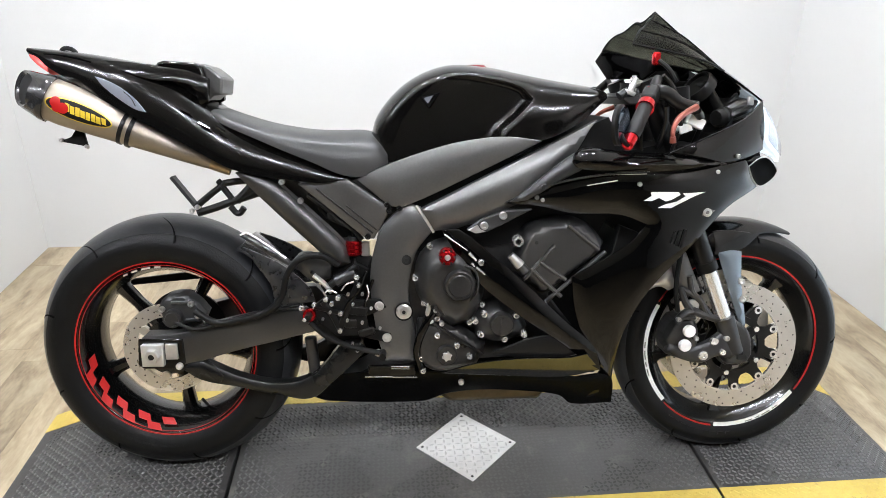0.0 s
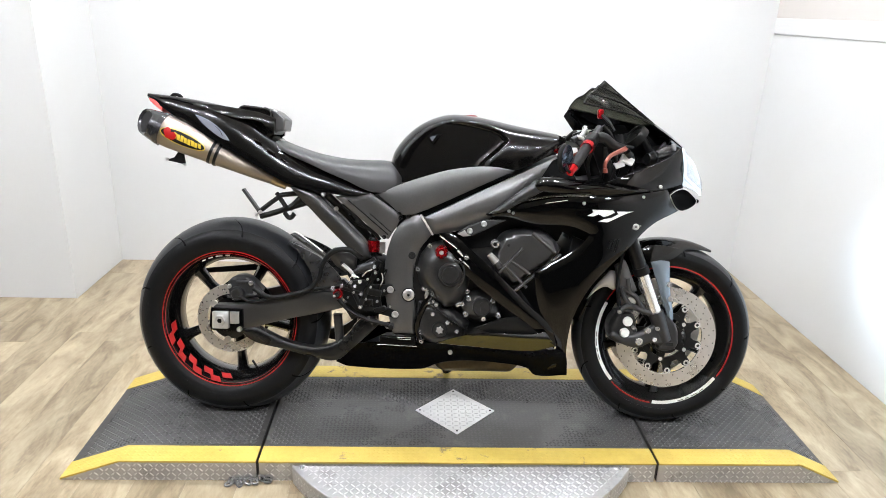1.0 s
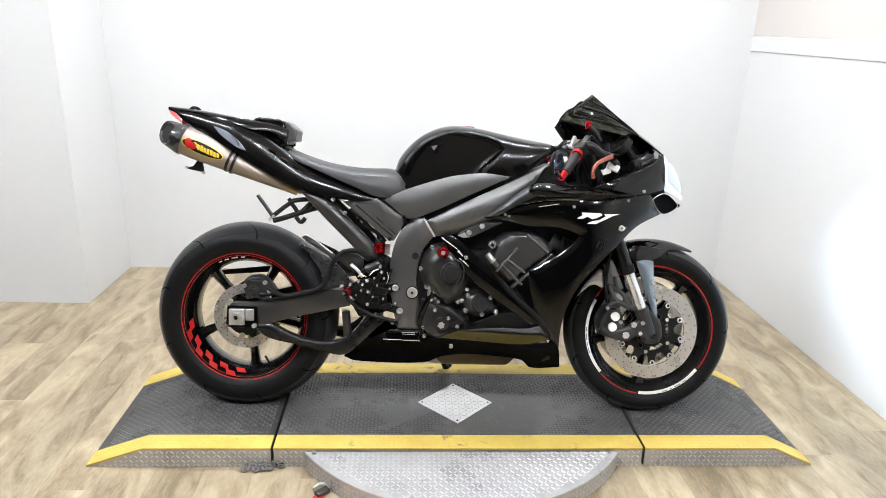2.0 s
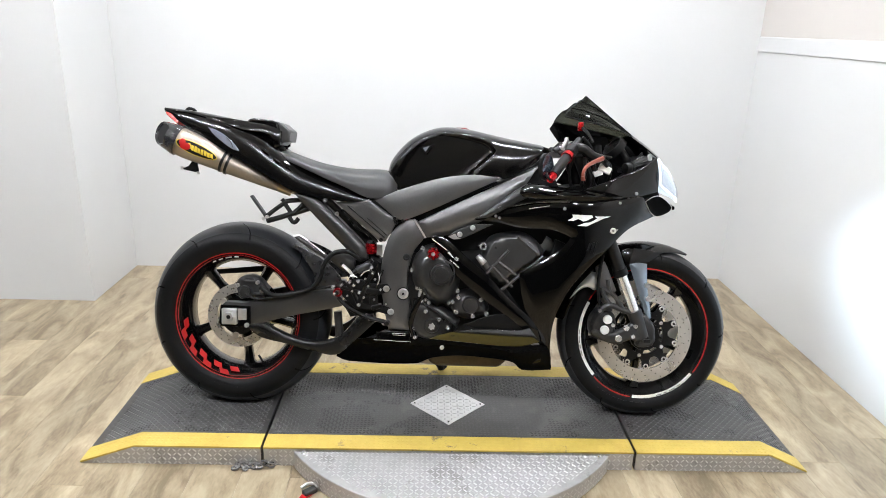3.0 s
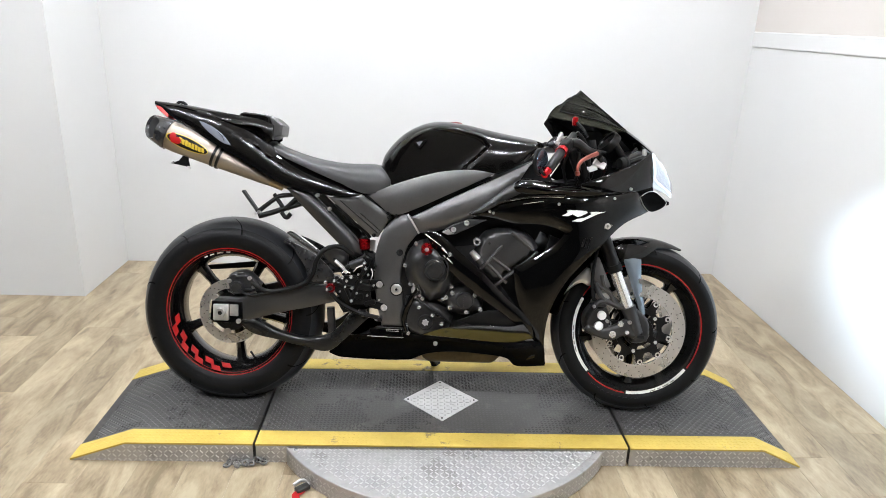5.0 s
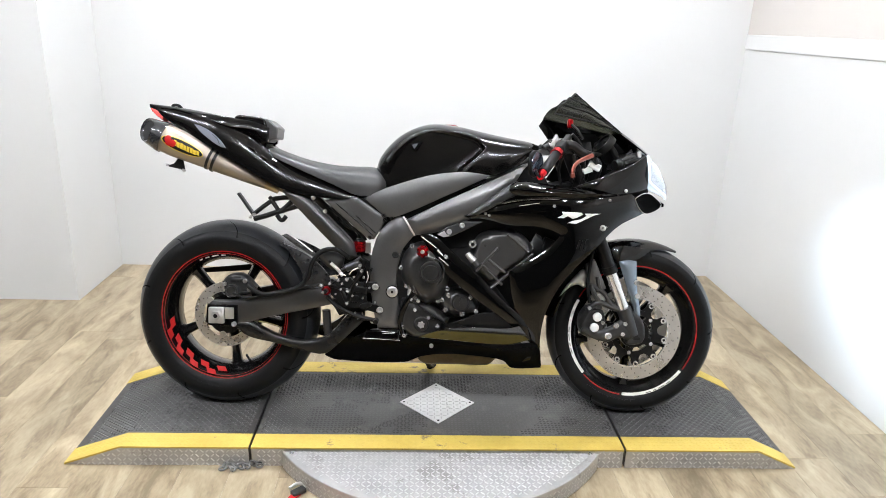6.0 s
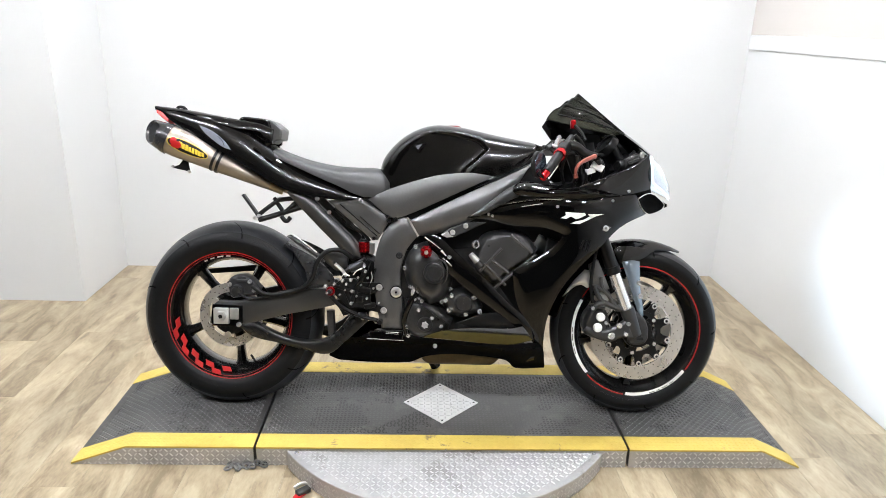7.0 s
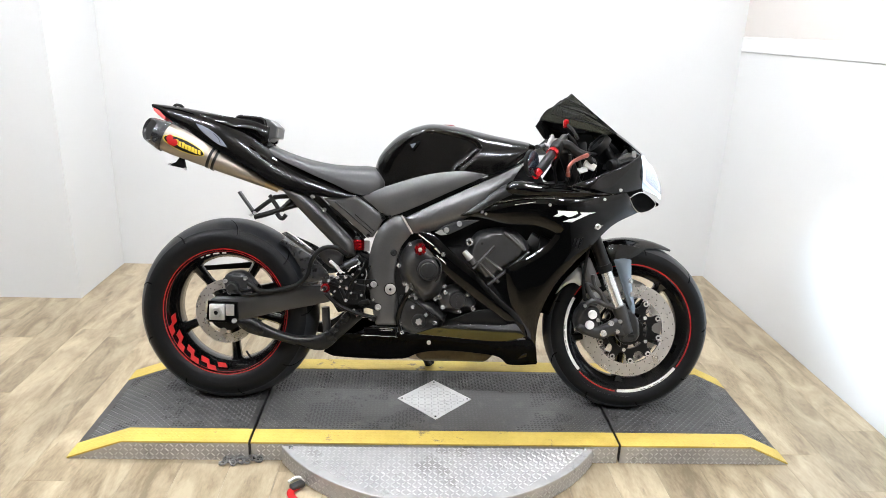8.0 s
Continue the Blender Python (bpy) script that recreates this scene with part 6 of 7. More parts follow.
for x0, x1, z, r in ((-0.153, -0.110, 0.2895, 0.0014), (-0.152, -0.110, 0.284, 0.0010), (-0.214, -0.150, 0.265, 0.0014), (-0.150, -0.092, 0.263, 0.0009)):
    part("step_edge", rod((x0, -0.1535, z), (x1, -0.1535, z - 0.001), r, None, 8), CHROME, bike, "thin bright edge")
part("link_rod", rod((-0.345, -0.10, 0.345), (-0.335, -0.10, 0.225), 0.014, None, 12), ENGINE, bike)

# number-plate holder, edge on
holder = part("plate_holder", tube([(-0.600, -0.05, 0.640), (-0.560, -0.05, 0.652), (-0.517, -0.05, 0.667), (-0.453, -0.05, 0.688)], 0.009, 8), MATT, bike, "black folded plate holder under the tail")
for line, r in (([(-0.603, -0.05, 0.655), (-0.567, -0.05, 0.684), (-0.531, -0.05, 0.710)], 0.0075), ([(-0.535, -0.05, 0.709), (-0.51, -0.05, 0.713), (-0.478, -0.05, 0.716)], 0.008), ([(-0.543, -0.05, 0.706), (-0.527, -0.05, 0.684), (-0.511, -0.05, 0.660)], 0.0075),
                ([(-0.524, -0.05, 0.655), (-0.507, -0.05, 0.638), (-0.492, -0.05, 0.652)], 0.0075), ([(-0.508, -0.05, 0.668), (-0.490, -0.05, 0.684), (-0.470, -0.05, 0.705)], 0.010), ([(-0.549, -0.05, 0.716), (-0.542, -0.05, 0.708)], 0.007)):
    part("arm", tube(line, r, 8), MATT, holder)
part("plate", move(box(-0.004, 0.004, -0.012, 0.012, -0.050, 0.050), pose(-0.626, -0.04, 0.684, 0, -36, 0)), CAST, holder, "narrow dark plate tab", 0.001)
for x, z in ((-0.612, 0.646), (-0.598, 0.655)):
    bolt(x, -0.056, z, 0.006, holder)
tri = part("hanger_bracket", prism([(-0.888, 0.808), (-0.862, 0.818), (-0.846, 0.840), (-0.834, 0.836), (-0.826, 0.792), (-0.838, 0.798)], -0.064, -0.058), MATT, bike, "small black hanger bracket", bevel=0.001)
for x, z in ((-0.884, 0.811), (-0.830, 0.796)):
    bolt(x, -0.064, z, 0.005, tri)

# ---- front end
RAKE = Vector((0.690, 0.0, 0.287)) - Vector((0.555, 0.0, 0.613))
for s in (-1, 1):
    y = s * 0.112
    p = lambda t: Vector((0.690, y, 0.287)) - RAKE * t
    leg = part("fork_tube", rod(p(0.68), p(2.0), 0.0218, None, 24), SATIN, bike, "black upper fork tube")
    part("clamp_ring", rod(p(0.66), p(0.73), 0.0248, None, 24), MATT, leg)
    part("slider", rod(p(0.24), p(0.68), 0.0190, None, 24), CHROME, leg, "chromed fork slider")
    foot = part("fork_foot", rod(p(0.02), p(0.30), 0.019, 0.025, 18), CAST, leg, "dark grey fork foot")
    part("axle_clamp", panel_mesh([(0.668, -0.112, 0.262), (0.655, -0.112, 0.33), (0.65, -0.112, 0.372), (0.68, -0.112, 0.378), (0.716, -0.112, 0.345), (0.728, -0.112, 0.290), (0.718, -0.112, 0.266), (0.690, -0.112, 0.260)], 0.034, 0.007, 0.006, 0.006) if s < 0 else
         mirrored(panel_mesh([(0.668, -0.112, 0.262), (0.655, -0.112, 0.33), (0.65, -0.112, 0.372), (0.68, -0.112, 0.378), (0.716, -0.112, 0.345), (0.728, -0.112, 0.290), (0.718, -0.112, 0.266), (0.690, -0.112, 0.260)], 0.034, 0.007, 0.006, 0.006)), CAST, leg, "", 0.002)
    part("axle_end", rod((0.694, y + s * 0.005, 0.295), (0.694, y + s * 0.016, 0.295), 0.006, None, 16), SATIN, leg)
    g = [(0.627, -0.098, 0.541), (0.660, -0.096, 0.5455), (0.690, -0.090, 0.541), (0.697, -0.094, 0.45), (0.711, -0.104, 0.362), (0.700, -0.108, 0.345), (0.672, -0.104, 0.42)]
    bm = panel_mesh(g, 0.004, 0.008, 0.02, 0.012)
    guard = part("fork_guard", bm if s < 0 else mirrored(bm), GREYBLUE, leg, "grey glossy fork guard", 0.001)
    c = part("brake_caliper", panel_mesh([(0.508, -0.104, 0.318), (0.515, -0.104, 0.290), (0.55, -0.104, 0.277), (0.582, -0.104, 0.285), (0.594, -0.104, 0.32), (0.588, -0.104, 0.365), (0.565, -0.104, 0.385), (0.53, -0.104, 0.38), (0.512, -0.104, 0.35)], 0.05, 0.016, 0.010, 0.01) if s < 0 else
             mirrored(panel_mesh([(0.508, -0.104, 0.318), (0.515, -0.104, 0.290), (0.55, -0.104, 0.277), (0.582, -0.104, 0.285), (0.594, -0.104, 0.32), (0.588, -0.104, 0.365), (0.565, -0.104, 0.385), (0.53, -0.104, 0.38), (0.512, -0.104, 0.35)], 0.05, 0.016, 0.010, 0.01)), ENGINE, leg, "dark grey front brake caliper", 0.003)
    for x, z, r in ((0.560, 0.356, 0.0150), (0.552, 0.320, 0.0150)):
        part("piston_cap", move(lathe([(0.0, -0.004), (r * 0.86, -0.004), (r, -0.001), (r, 0.006), (0.0, 0.006)], 28, closed=False) if s < 0 else lathe([(0.0, 0.004), (r * 0.86, 0.004), (r, 0.001), (r, -0.006), (0.0, -0.006)], 28, closed=False), Matrix.Translation((x, s * 0.134, z))), WHITE, c, "round white piston cap")
    if s < 0:
        for x, z, r in ((0.580, 0.336, 0.006), (0.533, 0.385, 0.006), (0.625, 0.328, 0.010), (0.600, 0.292, 0.012), (0.648, 0.300, 0.008), (0.655, 0.335, 0.007)):
            bolt(x, -0.128, z, r, c, CHROME if r > 0.007 else ALU, 0.006)
        part("banjo_hose", tube([(0.535, -0.115, 0.40), (0.525, -0.118, 0.46), (0.53, -0.115, 0.53), (0.545, -0.10, 0.60)], 0.006, 8), MATT, bike, "black brake hose")
        panel("caliper_bracket", [(0.679, -0.118, 0.336), (0.650, -0.118, 0.350), (0.611, -0.120, 0.323), (0.565, -0.121, 0.310), (0.518, -0.121, 0.321), (0.509, -0.121, 0.304), (0.551, -0.121, 0.280), (0.602, -0.121, 0.270), (0.640, -0.120, 0.286), (0.674, -0.119, 0.276), (0.700, -0.118, 0.300)], CAST, c, both=False, bulge=0.007, reach=0.010, thick=0.014, grid=0.006)
        for line, r in (([(0.655, -0.116, 0.374), (0.61, -0.119, 0.388), (0.569, -0.121, 0.404)], 0.0095), ([(0.569, -0.121, 0.402), (0.548, -0.121, 0.430), (0.535, -0.119, 0.462)], 0.008), ([(0.540, -0.119, 0.458), (0.579, -0.121, 0.434), (0.612, -0.120, 0.392)], 0.0065), ([(0.530, -0.121, 0.375), (0.553, -0.121, 0.40), (0.569, -0.121, 0.402)], 0.010)):
            part("caliper_arm", tube(line, r, 8), CAST, c)
        part("caliper_web", box(0.56, 0.585, -0.119, -0.112, 0.405, 0.43), ALU, c, "bare metal tab", 0.002)
        part("slot", box(0.683, 0.704, -0.1375, -0.130, 0.283, 0.293), GAPBLACK, leg)
        part("caliper_bridge", box(0.53, 0.575, -0.130, -0.118, 0.384, 0.392), ENGINE, c, "", 0.002)
        part("bleeder", tube([(0.60, -0.12, 0.40), (0.585, -0.122, 0.43), (0.565, -0.12, 0.45), (0.555, -0.12, 0.49)], 0.007, 8), ENGINE, c)
        for x, z in ((0.690, 0.470), (0.696, 0.425)):
            bolt(x, -0.103, z, 0.008, leg)
        panel("steering_damper_plate", [(0.516, -0.112, 0.526), (0.545, -0.112, 0.546), (0.575, -0.112, 0.48), (0.589, -0.112, 0.45), (0.553, -0.112, 0.433), (0.53, -0.112, 0.47)], COVER, both=False, label="dark grey plate behind the fork", bulge=0.006, thick=0.02, reach=0.02)
part("front_axle", rod((0.694, -0.115, 0.295), (0.694, 0.115, 0.295), 0.012, None, 16), SATIN, bike)
part("lower_yoke", prism([(0.50, 0.66), (0.56, 0.66), (0.56, 0.62), (0.50, 0.62)], -0.14, 0.14), MATT, bike, bevel=0.006)


def mudguard_mesh(a0, a1, r, half, deep):
    bm = bmesh.new()
    rows = []
    n = 18
    for k in range(n + 1):
        t = k / n
        a = math.radians(a0 + (a1 - a0) * t)
        w = half * (0.55 + 0.45 * math.sin(math.pi * min(1, 0.25 + 0.75 * t)) ** 0.8) * min(1.0, 0.30 + 2.6 * t)
        skirt = deep * min(1.0, 0.10 + 3.2 * t)
        rr = r + 0.003 * math.sin(math.pi * t)
        ring = []
        for off in (0, 0.004):
            for j in range(-7, 8):
                u = j / 7
                q = rr - off - skirt * abs(u) ** 2.6
                ring.append((FX + q * math.cos(a), w * u, FZ + q * math.sin(a)))
        rows.append([bm.verts.new(p) for p in ring])
    for p, q in zip(rows, rows[1:]):
        for j in range(14):
            bm.faces.new((p[j], p[j + 1], q[j + 1], q[j]))
            bm.faces.new((p[15 + j], q[15 + j], q[16 + j], p[16 + j]))
        for j in (0, 14):
            bm.faces.new((p[j], q[j], q[15 + j], p[15 + j]))
    for r_ in (rows[0], rows[-1]):
        for j in range(14):
            bm.faces.new((r_[j], r_[j + 1], r_[16 + j], r_[15 + j]))
    return bm


part("front_mudguard", mudguard_mesh(63, 172, 0.314, 0.078, 0.038), TANK, bike, "gloss black front mudguard")
panel("mudguard_side", [(0.598, -0.088, 0.575), (0.625, -0.082, 0.590), (0.68, -0.074, 0.588), (0.75, -0.055, 0.575), (0.70, -0.083, 0.548), (0.660, -0.096, 0.540), (0.62, -0.1, 0.535)], GLOSS, label="gloss black side of the mudguard", bulge=0.004, thick=0.005, reach=0.02)

# Silver panel paints in the pale reflection on the mudguard's lower rear.
panel("mudguard_glare", [(0.441, -0.074, 0.410), (0.467, -0.082, 0.458), (0.509, -0.084, 0.507), (0.535, -0.084, 0.505), (0.534, -0.086, 0.452), (0.520, -0.086, 0.444), (0.499, -0.084, 0.454), (0.474, -0.080, 0.444)], SILVER, label="lower rear of the mudguard, silver in place of its bright reflection", bulge=0.012, reach=0.02, thick=0.006, grid=0.008)

# ---- handlebar and controls
bar_a, bar_b = Vector((0.316, -0.345, 0.815)), Vector((0.396, -0.225, 0.908))
for s in (-1, 1):
    f = lambda v: Vector((v.x, v.y * (-s), v.z))
    a, b = f(bar_a), f(bar_b)
    bar = part("handlebar", rod(a.lerp(b, 0.1), b.lerp(a, -0.35), 0.011, None, 16), SATIN, bike, "black clip-on handlebar")
    part("grip", rod(a.lerp(b, 0.14), a.lerp(b, 0.72), 0.0148, 0.0148, 20), MATT, bar, "black rubber grip")
    part("grip_collar", rod(a.lerp(b, 0.72), a.lerp(b, 0.82), 0.0185, 0.0175, 20), REDA, bar, "red anodised collar")
    part("bar_end", rod(a.lerp(b, -0.01), a.lerp(b, 0.13), 0.0105, 0.0135, 18), REDA, bar, "red anodised bar end")
    part("switch_box", move(box(-0.016, 0.016, -0.022, 0.022, -0.015, 0.015), Matrix.Translation(b.lerp(a, 0.02)) @ (b - a).to_track_quat("Y", "Z").to_matrix().to_4x4()), MATT, bar, "black switch box", 0.006)
    lev = [Vector((0.422, -0.300, 0.818)), Vector((0.420, -0.298, 0.838)), Vector((0.434, -0.280, 0.858)), Vector((0.460, -0.255, 0.872)), Vector((0.490, -0.235, 0.884))]
    part("lever", tube([f(v) for v in lev], 0.0042, 8, r_end=0.0075), COPPER, bar, "red-bronze lever")
    part("lever_tip", rod(f(Vector((0.421, -0.300, 0.816))), f(Vector((0.419, -0.302, 0.828))), 0.0068, 0.006, 12), COPPER, bar)
    part("clamp", rod(f(Vector((0.50, -0.215, 0.875))), f(Vector((0.512, -0.207, 0.862))), 0.010, 0.008, 14), SATIN, bar, "black clamp")
    mir = part("bar_mirror", move(lathe([(0.0, -0.007), (0.034, -0.007), (0.040, -0.002), (0.040, 0.005), (0.0, 0.008)], 32, closed=False), Matrix.Translation(f(Vector((0.303, -0.330, 0.852)))) @ Matrix.Rotation(math.radians(56 if s < 0 else -56), 4, "Z")), MATT, bar, "round black bar-end mirror")
    part("mirror_glass", move(lathe([(0.0, -0.0085), (0.036, -0.0085), (0.036, -0.0072), (0.0, -0.0072)], 32, closed=False), Matrix.Translation(f(Vector((0.303, -0.330, 0.852)))) @ Matrix.Rotation(math.radians(56 if s < 0 else -56), 4, "Z")), BLUEGLASS, mir, "bluish mirror glass")
    part("mirror_stalk", tube([f(Vector((0.318, -0.345, 0.815))), f(Vector((0.306, -0.345, 0.825))), f(Vector((0.302, -0.335, 0.84)))], 0.005, 8), MATT, mir)
part("top_yoke", prism([(0.36, 0.905), (0.44, 0.915), (0.48, 0.905), (0.48, 0.89), (0.38, 0.885)], -0.135, 0.135), CAST, bike, "dark metal top yoke", bevel=0.005)
part("fork_cap", rod((0.394, -0.112, 0.915), (0.396, -0.112, 0.946), 0.011, 0.008, 16), CHROME, bike, "bright fork cap")
part("fork_cap", rod((0.396, -0.112, 0.944), (0.3965, -0.112, 0.950), 0.005, None, 12), BOLTM, bike)
part("bar_clamp", move(box(-0.013, 0.013, -0.014, 0.014, -0.005, 0.005), pose(0.379, -0.130, 0.913, 0, 20, 0)), ALU, bike, "bare metal clamp", 0.003)
for x, z in ((0.438, 0.936), (0.418, 0.924), (0.500, 0.890)):
    part("banjo_fitting", rod((x, -0.125, z), (x + 0.010, -0.128, z - 0.010), 0.0048, 0.003, 10), CHROME, bike, "bright hose fitting")
part("ignition", rod((0.42, 0, 0.90), (0.42, 0, 0.935), 0.022, 0.02, 18), MATT, bike)
part("steering_stem", rod((0.43, 0, 0.90), (0.53, 0, 0.63), 0.03, None, 18), MATT, bike)
part("mirror_base", box(0.426, 0.444, -0.142, -0.126, 0.970, 0.999), REDA, bike, "red anodised mirror base", 0.005)
part("fluid_cup", rod((0.486, -0.17, 0.885), (0.480, -0.17, 0.925), 0.017, None, 16), MATT, bike, "small black fluid cup")
part("cup_hose", tube([(0.47, -0.17, 0.935), (0.455, -0.16, 0.962), (0.44, -0.14, 0.98)], 0.005, 8), MATT, bike)
dash = part("instrument_panel", move(box(-0.09, 0.09, -0.012, 0.012, -0.045, 0.045), pose(0.592, 0, 0.900, -35, 0, 90)), MATT, bike, "black instrument cluster", 0.01)
m = Matrix.Translation((0.563, -0.060, 0.924)) @ Matrix.Rotation(math.radians(40), 4, "Y") @ Matrix.Rotation(math.radians(-80), 4, "Z")
part("dial", move(lathe([(0.0, -0.004), (0.032, -0.004), (0.034, -0.010), (0.038, -0.010), (0.041, -0.004), (0.041, 0.014), (0.0, 0.018)], 32, closed=False), m), SATIN, dash, "round black rev counter")
part("bezel", move(lathe([(0.0365, -0.0112), (0.0385, -0.0112), (0.0385, -0.0098), (0.0365, -0.0098)], 32), m), CAST, dash, "grey bezel")
part("cylinder_body", tube([(0.398, -0.212, 0.914), (0.433, -0.212, 0.912), (0.461, -0.212, 0.892), (0.499, -0.212, 0.880)], 0.016, 12, r_end=0.013), SATIN, bike, "black brake master cylinder body")
part("cylinder_clamp", box(0.388, 0.402, -0.225, -0.205, 0.898, 0.926), REDA, bike, "red clamp bolt block", 0.003)
part("connector", move(box(-0.019, 0.019, -0.012, 0.012, -0.011, 0.011), pose(0.508, -0.190, 0.852, 0, 25, 0)), WHITE, bike, "pale plug on the wiring", 0.003)
part("connector", move(box(-0.014, 0.014, -0.010, 0.010, -0.009, 0.009), pose(0.487, -0.186, 0.838, 0, -20, 0)), WHITE, bike, "", 0.002)
part("connector", move(box(-0.010, 0.010, -0.006, 0.006, -0.006, 0.006), pose(0.496, -0.122, 0.902, 0, 30, 0)), ALU, bike, "bright fitting", 0.002)
for a, b, r in (((0.355, -0.14, 0.905), (0.375, -0.135, 0.918), 0.012), ((0.383, -0.13, 0.918), (0.396, -0.13, 0.944), 0.009), ((0.392, -0.125, 0.930), (0.412, -0.12, 0.934), 0.008)):
    part("yoke_bolt", rod(a, b, r * 0.8, r * 0.6, 12), ALU if r < 0.01 else CAST, bike, "bare metal yoke fitting")
for line, r in (([(0.499, -0.205, 0.878), (0.520, -0.19, 0.868), (0.530, -0.17, 0.84), (0.52, -0.15, 0.79)], 0.006), ([(0.432, -0.19, 0.948), (0.452, -0.185, 0.93), (0.468, -0.18, 0.905), (0.478, -0.17, 0.87)], 0.0055), ([(0.47, -0.16, 0.91), (0.50, -0.15, 0.895), (0.54, -0.12, 0.89)], 0.005),
                ([(0.440, -0.2, 0.885), (0.445, -0.19, 0.85), (0.44, -0.17, 0.80)], 0.006), ([(0.47, -0.2, 0.875), (0.478, -0.19, 0.84), (0.47, -0.17, 0.79)], 0.0045)):
    part("cable", tube(line, r, 8), SATIN, bike)
bracket = part("lamp_bracket", prism([(0.632, 0.876), (0.640, 0.893), (0.658, 0.913), (0.664, 0.896), (0.682, 0.893), (0.684, 0.880)], -0.062, -0.046), CAST, bike, "grey plastic bracket behind the headlight", bevel=0.003)
part("clip", box(0.668, 0.682, -0.095, -0.083, 0.884, 0.905), ALU, bracket, "pale clip", 0.003)
part("bulb_cover", move(lathe([(0.0, -0.016), (0.016, -0.016), (0.019, -0.011), (0.021, 0.0), (0.025, 0.003), (0.025, 0.016), (0.0, 0.016)], 24, closed=False), Matrix.Translation((0.605, -0.095, 0.856)) @ Matrix.Rotation(math.radians(-60), 4, "Z")), MATT, bike, "black rubber bulb cover")
part("cable", tube([(0.45, -0.16, 0.92), (0.49, -0.14, 0.88), (0.50, -0.12, 0.82), (0.47, -0.11, 0.76)], 0.006, 8), MATT, bike)
part("cable", tube([(0.43, -0.17, 0.92), (0.46, -0.15, 0.86), (0.45, -0.13, 0.79)], 0.005, 8), MATT, bike)
part("cable", tube([(0.41, -0.21, 0.90), (0.40, -0.17, 0.84), (0.42, -0.12, 0.78)], 0.005, 8), MATT, bike)
part("cowl_stay", tube([(0.60, -0.10, 0.85), (0.655, -0.10, 0.872), (0.69, -0.06, 0.88)], 0.010, 8), SATIN, bike)
part("headlight_back", prism([(0.61, 0.84), (0.68, 0.86), (0.70, 0.895), (0.66, 0.90), (0.62, 0.88)], -0.09, 0.09), ENGINE, bike, bevel=0.008)

# white marking laid on the fairing
for mark in MARKS:
    for v in mark.verts:
        v.co.y = skin_y(side, v.co.x, v.co.z) - 0.0016
    bmesh.ops.recalc_face_normals(mark, faces=mark.faces)
    r = bmesh.ops.extrude_face_region(mark, geom=mark.faces[:])
    bmesh.ops.translate(mark, verts=[g for g in r["geom"] if isinstance(g, bmesh.types.BMVert)], vec=(0, 0.003, 0))
    part("marking", mark, WHITE, side, "white slanted marking")

# side stand
stand = part("side_stand", tube([(-0.06, 0.13, 0.24), (-0.02, 0.19, 0.12), (0.004, 0.235, 0.060)], 0.011, 10), MATT, bike, "black side stand")
part("stand_foot", tube([(0.004, 0.235, 0.060), (0.012, 0.250, 0.056), (0.02, 0.262, 0.060)], 0.013, 8, flat=1.0), MATT, stand)


# ---------------------------------------------------------------- floor planks
def plank_mesh(w, length):
    g, b, h = 0.0002, 0.0005, 0.006
    bm = bmesh.new()
    lo = [bm.verts.new((x, y, -h)) for x, y in ((g, g), (w - g, g), (w - g, length - g), (g, length - g))]
    mid = [bm.verts.new((v.co.x, v.co.y, -b)) for v in lo]
    c = b
    hi = [bm.verts.new((x, y, 0)) for x, y in ((g + c, g + c), (w - g - c, g + c), (w - g - c, length - g - c), (g + c, length - g - c))]
    for a, d in ((lo, mid), (mid, hi)):
        for k in range(4):
            j = (k + 1) % 4
            bm.faces.new((a[k], a[j], d[j], d[k]))
    bm.faces.new(hi)
    me = bpy.data.meshes.new("plank")
    bmesh.ops.recalc_face_normals(bm, faces=bm.faces)
    bm.to_mesh(me)
    bm.free()
    me.materials.append(PLANK)
    return me


PW, PL = 0.152, 1.22
full = plank_mesh(PW, PL)
shorts = {}
rng = random.Random(3)
n = int((RIGHT - FAR) / PW) + 1
for i in range(n):
    x = RIGHT - 0.004 - (i + 1) * PW
    if x < FAR:
        break
    end = BACK if x + PW > LEFTX + 0.02 else LEFTY
    y = FRONT - rng.uniform(0.0, 1.1)
    while y < end:
        a, b = max(y, FRONT), min(y + PL, end)
        if b - a > 0.02:
            key = round(b - a, 3)
            me = full if abs(key - PL) < 0.002 else shorts.setdefault(key, None) or plank_mesh(PW, b - a)
            shorts[key] = me
            ob = new("plank", me)
            ob.location = (x, a, 0)
            ob.parent = floor
        y += PL


# ---------------------------------------------------------------- loose things on the floor
def chain_links(points, wire=0.0032, length=0.026):
    line = spline(points, 10, sharp=200)
    total, last, spots = 0.0, line[0], [(line[0], line[1] - line[0])]
    for p in line[1:]:
        total += (p - last).length
        if total >= length * 0.72:
            spots.append((p.copy(), p - last))
            total = 0.0
        last = p
    return spots


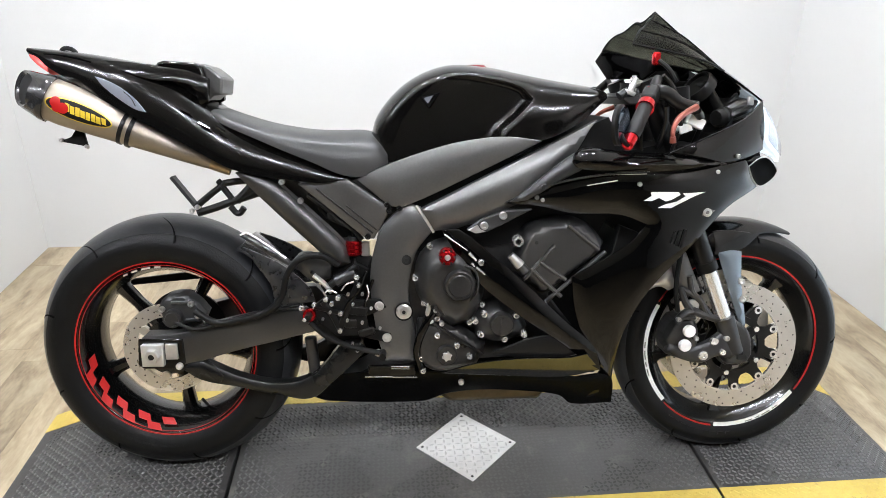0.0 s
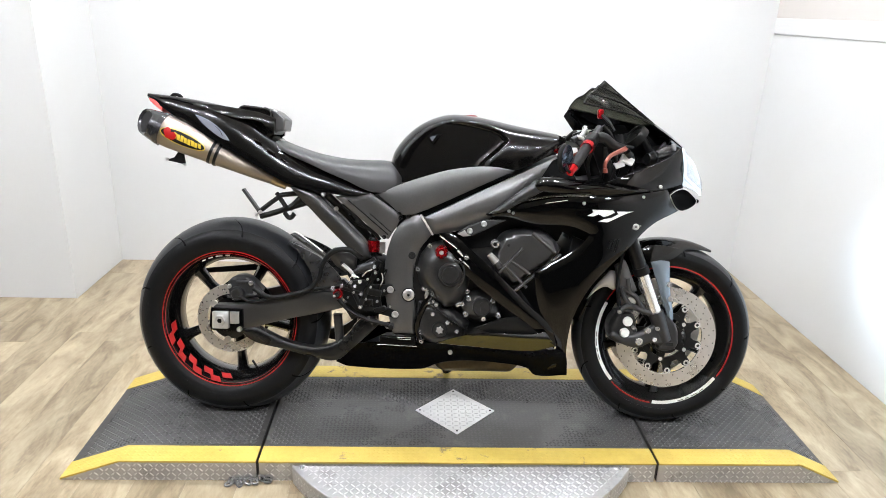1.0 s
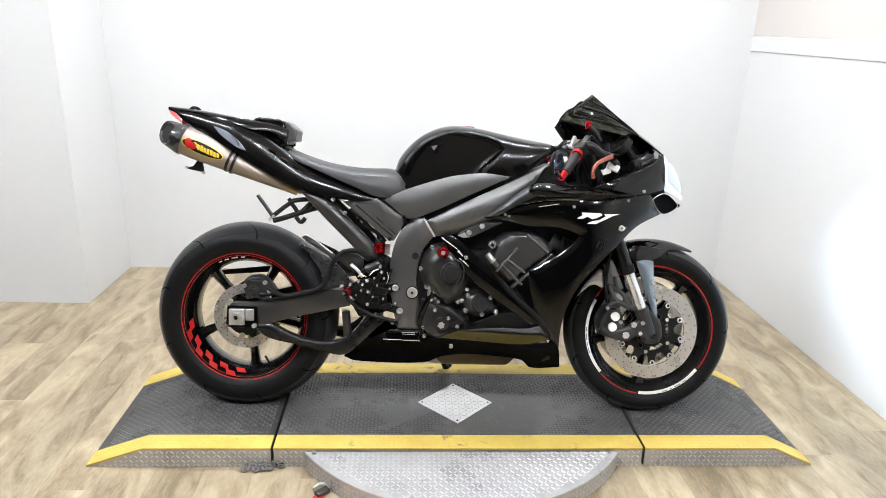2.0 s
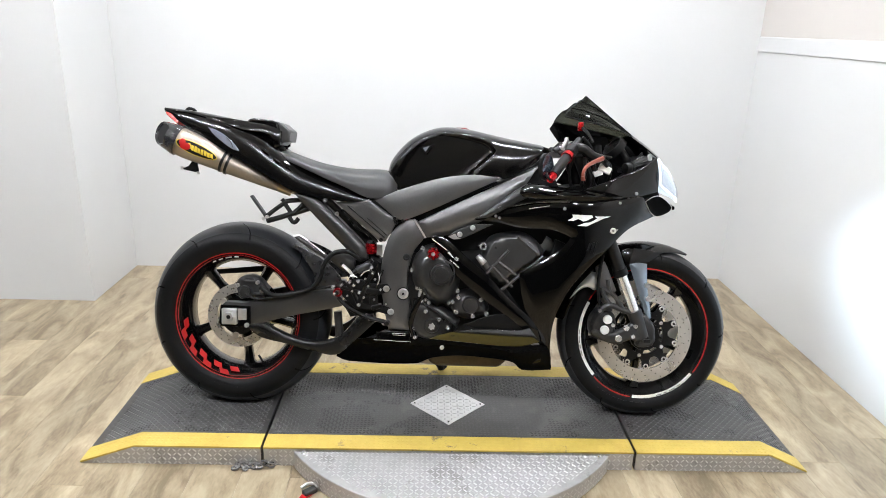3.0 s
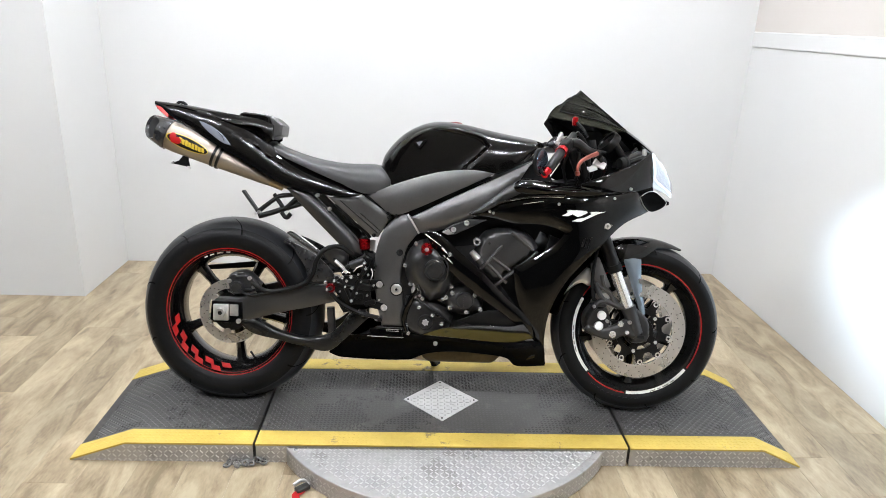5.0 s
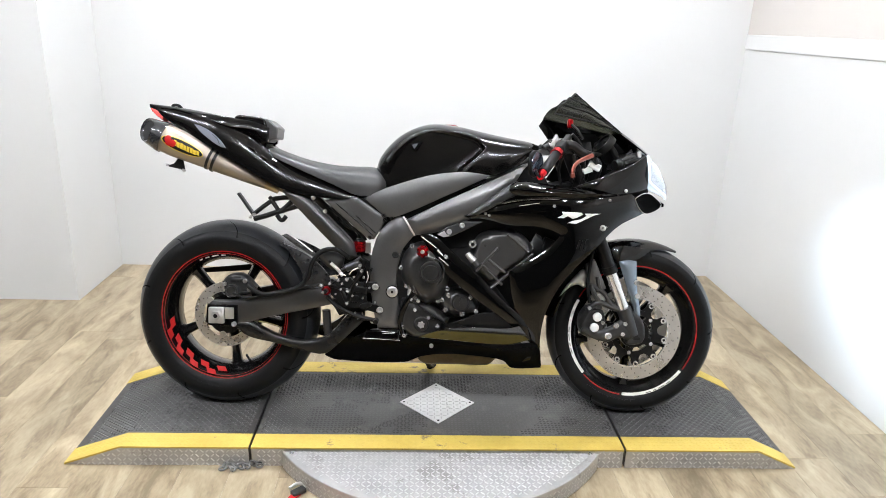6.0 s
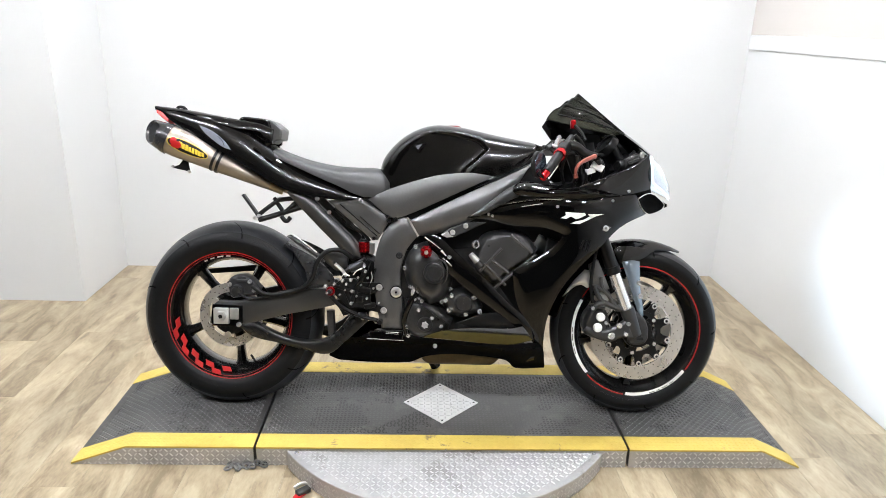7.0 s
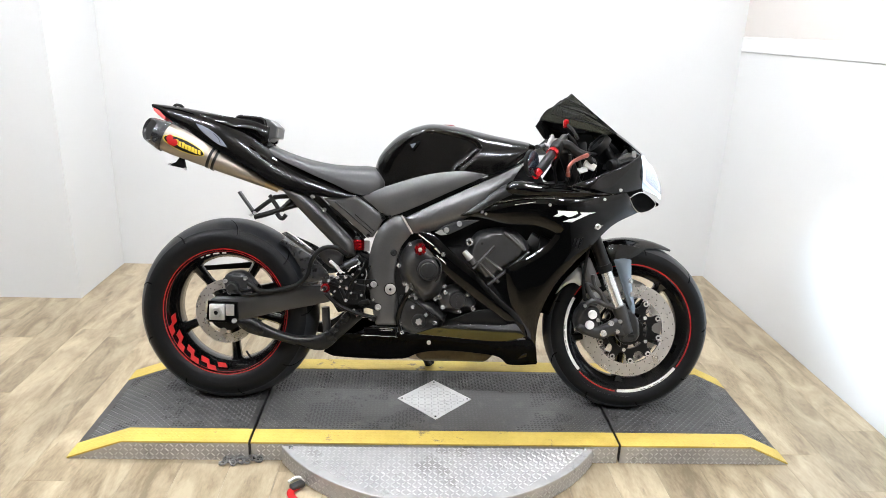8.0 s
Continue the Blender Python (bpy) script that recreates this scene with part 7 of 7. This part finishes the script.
chain = new("anchor_chain")
for k, (p, d) in enumerate(chain_links([(-0.636, -0.388, 0.006), (-0.618, -0.374, 0.006), (-0.594, -0.380, 0.006), (-0.571, -0.369, 0.008), (-0.552, -0.367, 0.012), (-0.530, -0.374, 0.008), (-0.510, -0.372, 0.006)])):
    loop = [(0.011 * math.cos(a), 0.0075 * math.sin(a), 0) for a in [2 * math.pi * i / 10 for i in range(11)]]
    bm = tube(loop, 0.0034, 6, 1)
    m = Matrix.Translation(p) @ d.to_track_quat("X", "Z").to_matrix().to_4x4() @ pose(0, 0, 0, 75 if k % 2 else 8, 0, 0)
    part("link", move(bm, m), DULL, chain)
for c in ((-0.632, -0.374), (-0.604, -0.390), (-0.612, -0.378), (-0.580, -0.382), (-0.563, -0.380)):
    bm = tube([(0.012 * math.cos(a), 0.007 * math.sin(a), 0) for a in [2 * math.pi * i / 10 for i in range(11)]], 0.0034, 6, 1)
    part("link", move(bm, pose(c[0], c[1], 0.008, 12, 8, 70 * c[0] * 10)), DULL, chain)
part("hook", tube([(-0.55, -0.350, 0.012), (-0.535, -0.352, 0.020), (-0.52, -0.350, 0.014), (-0.525, -0.362, 0.008), (-0.545, -0.366, 0.007)], 0.006, 8), SATIN, chain, "dark metal hook")
tagged(chain, "short dull steel anchor chain lying on the floor by the platform", "chain")

strap = new("tie_down_strap")
strap.location = (0.018, -0.022, 0.0)
bm = bmesh.new()
line = spline([Vector((-0.400, -0.485, 0.006)), Vector((-0.415, -0.515, 0.010)), Vector((-0.385, -0.555, 0.006)), Vector((-0.33, -0.60, 0.006)), Vector((-0.28, -0.66, 0.006))], 6, sharp=200)
rows = []
for i, p in enumerate(line):
    d = (line[min(i + 1, len(line) - 1)] - line[max(i - 1, 0)]).normalized()
    w = Vector((-d.y, d.x, 0)) * 0.011
    rows.append([bm.verts.new(p + s * w + Vector((0, 0, h))) for s, h in ((-1, 0), (1, 0), (1, 0.002), (-1, 0.002))])
for a, b in zip(rows, rows[1:]):
    for k in range(4):
        j = (k + 1) % 4
        bm.faces.new((a[k], a[j], b[j], b[k]))
bm.faces.new(rows[0][::-1])
bm.faces.new(rows[-1])
part("webbing", bm, RED, strap, "red woven webbing")
part("buckle", move(box(-0.022, 0.022, -0.012, 0.012, 0.004, 0.020), pose(-0.400, -0.482, 0.0, 0, 0, 40)), ENGINE, strap, "dark metal buckle", 0.004)
part("buckle_loop", tube([(-0.43, -0.462, 0.008), (-0.408, -0.445, 0.012), (-0.385, -0.452, 0.010), (-0.395, -0.475, 0.010)], 0.005, 8), ALU, strap)
tagged(strap, "red tie-down strap with a dark metal buckle on the floor", "strap")
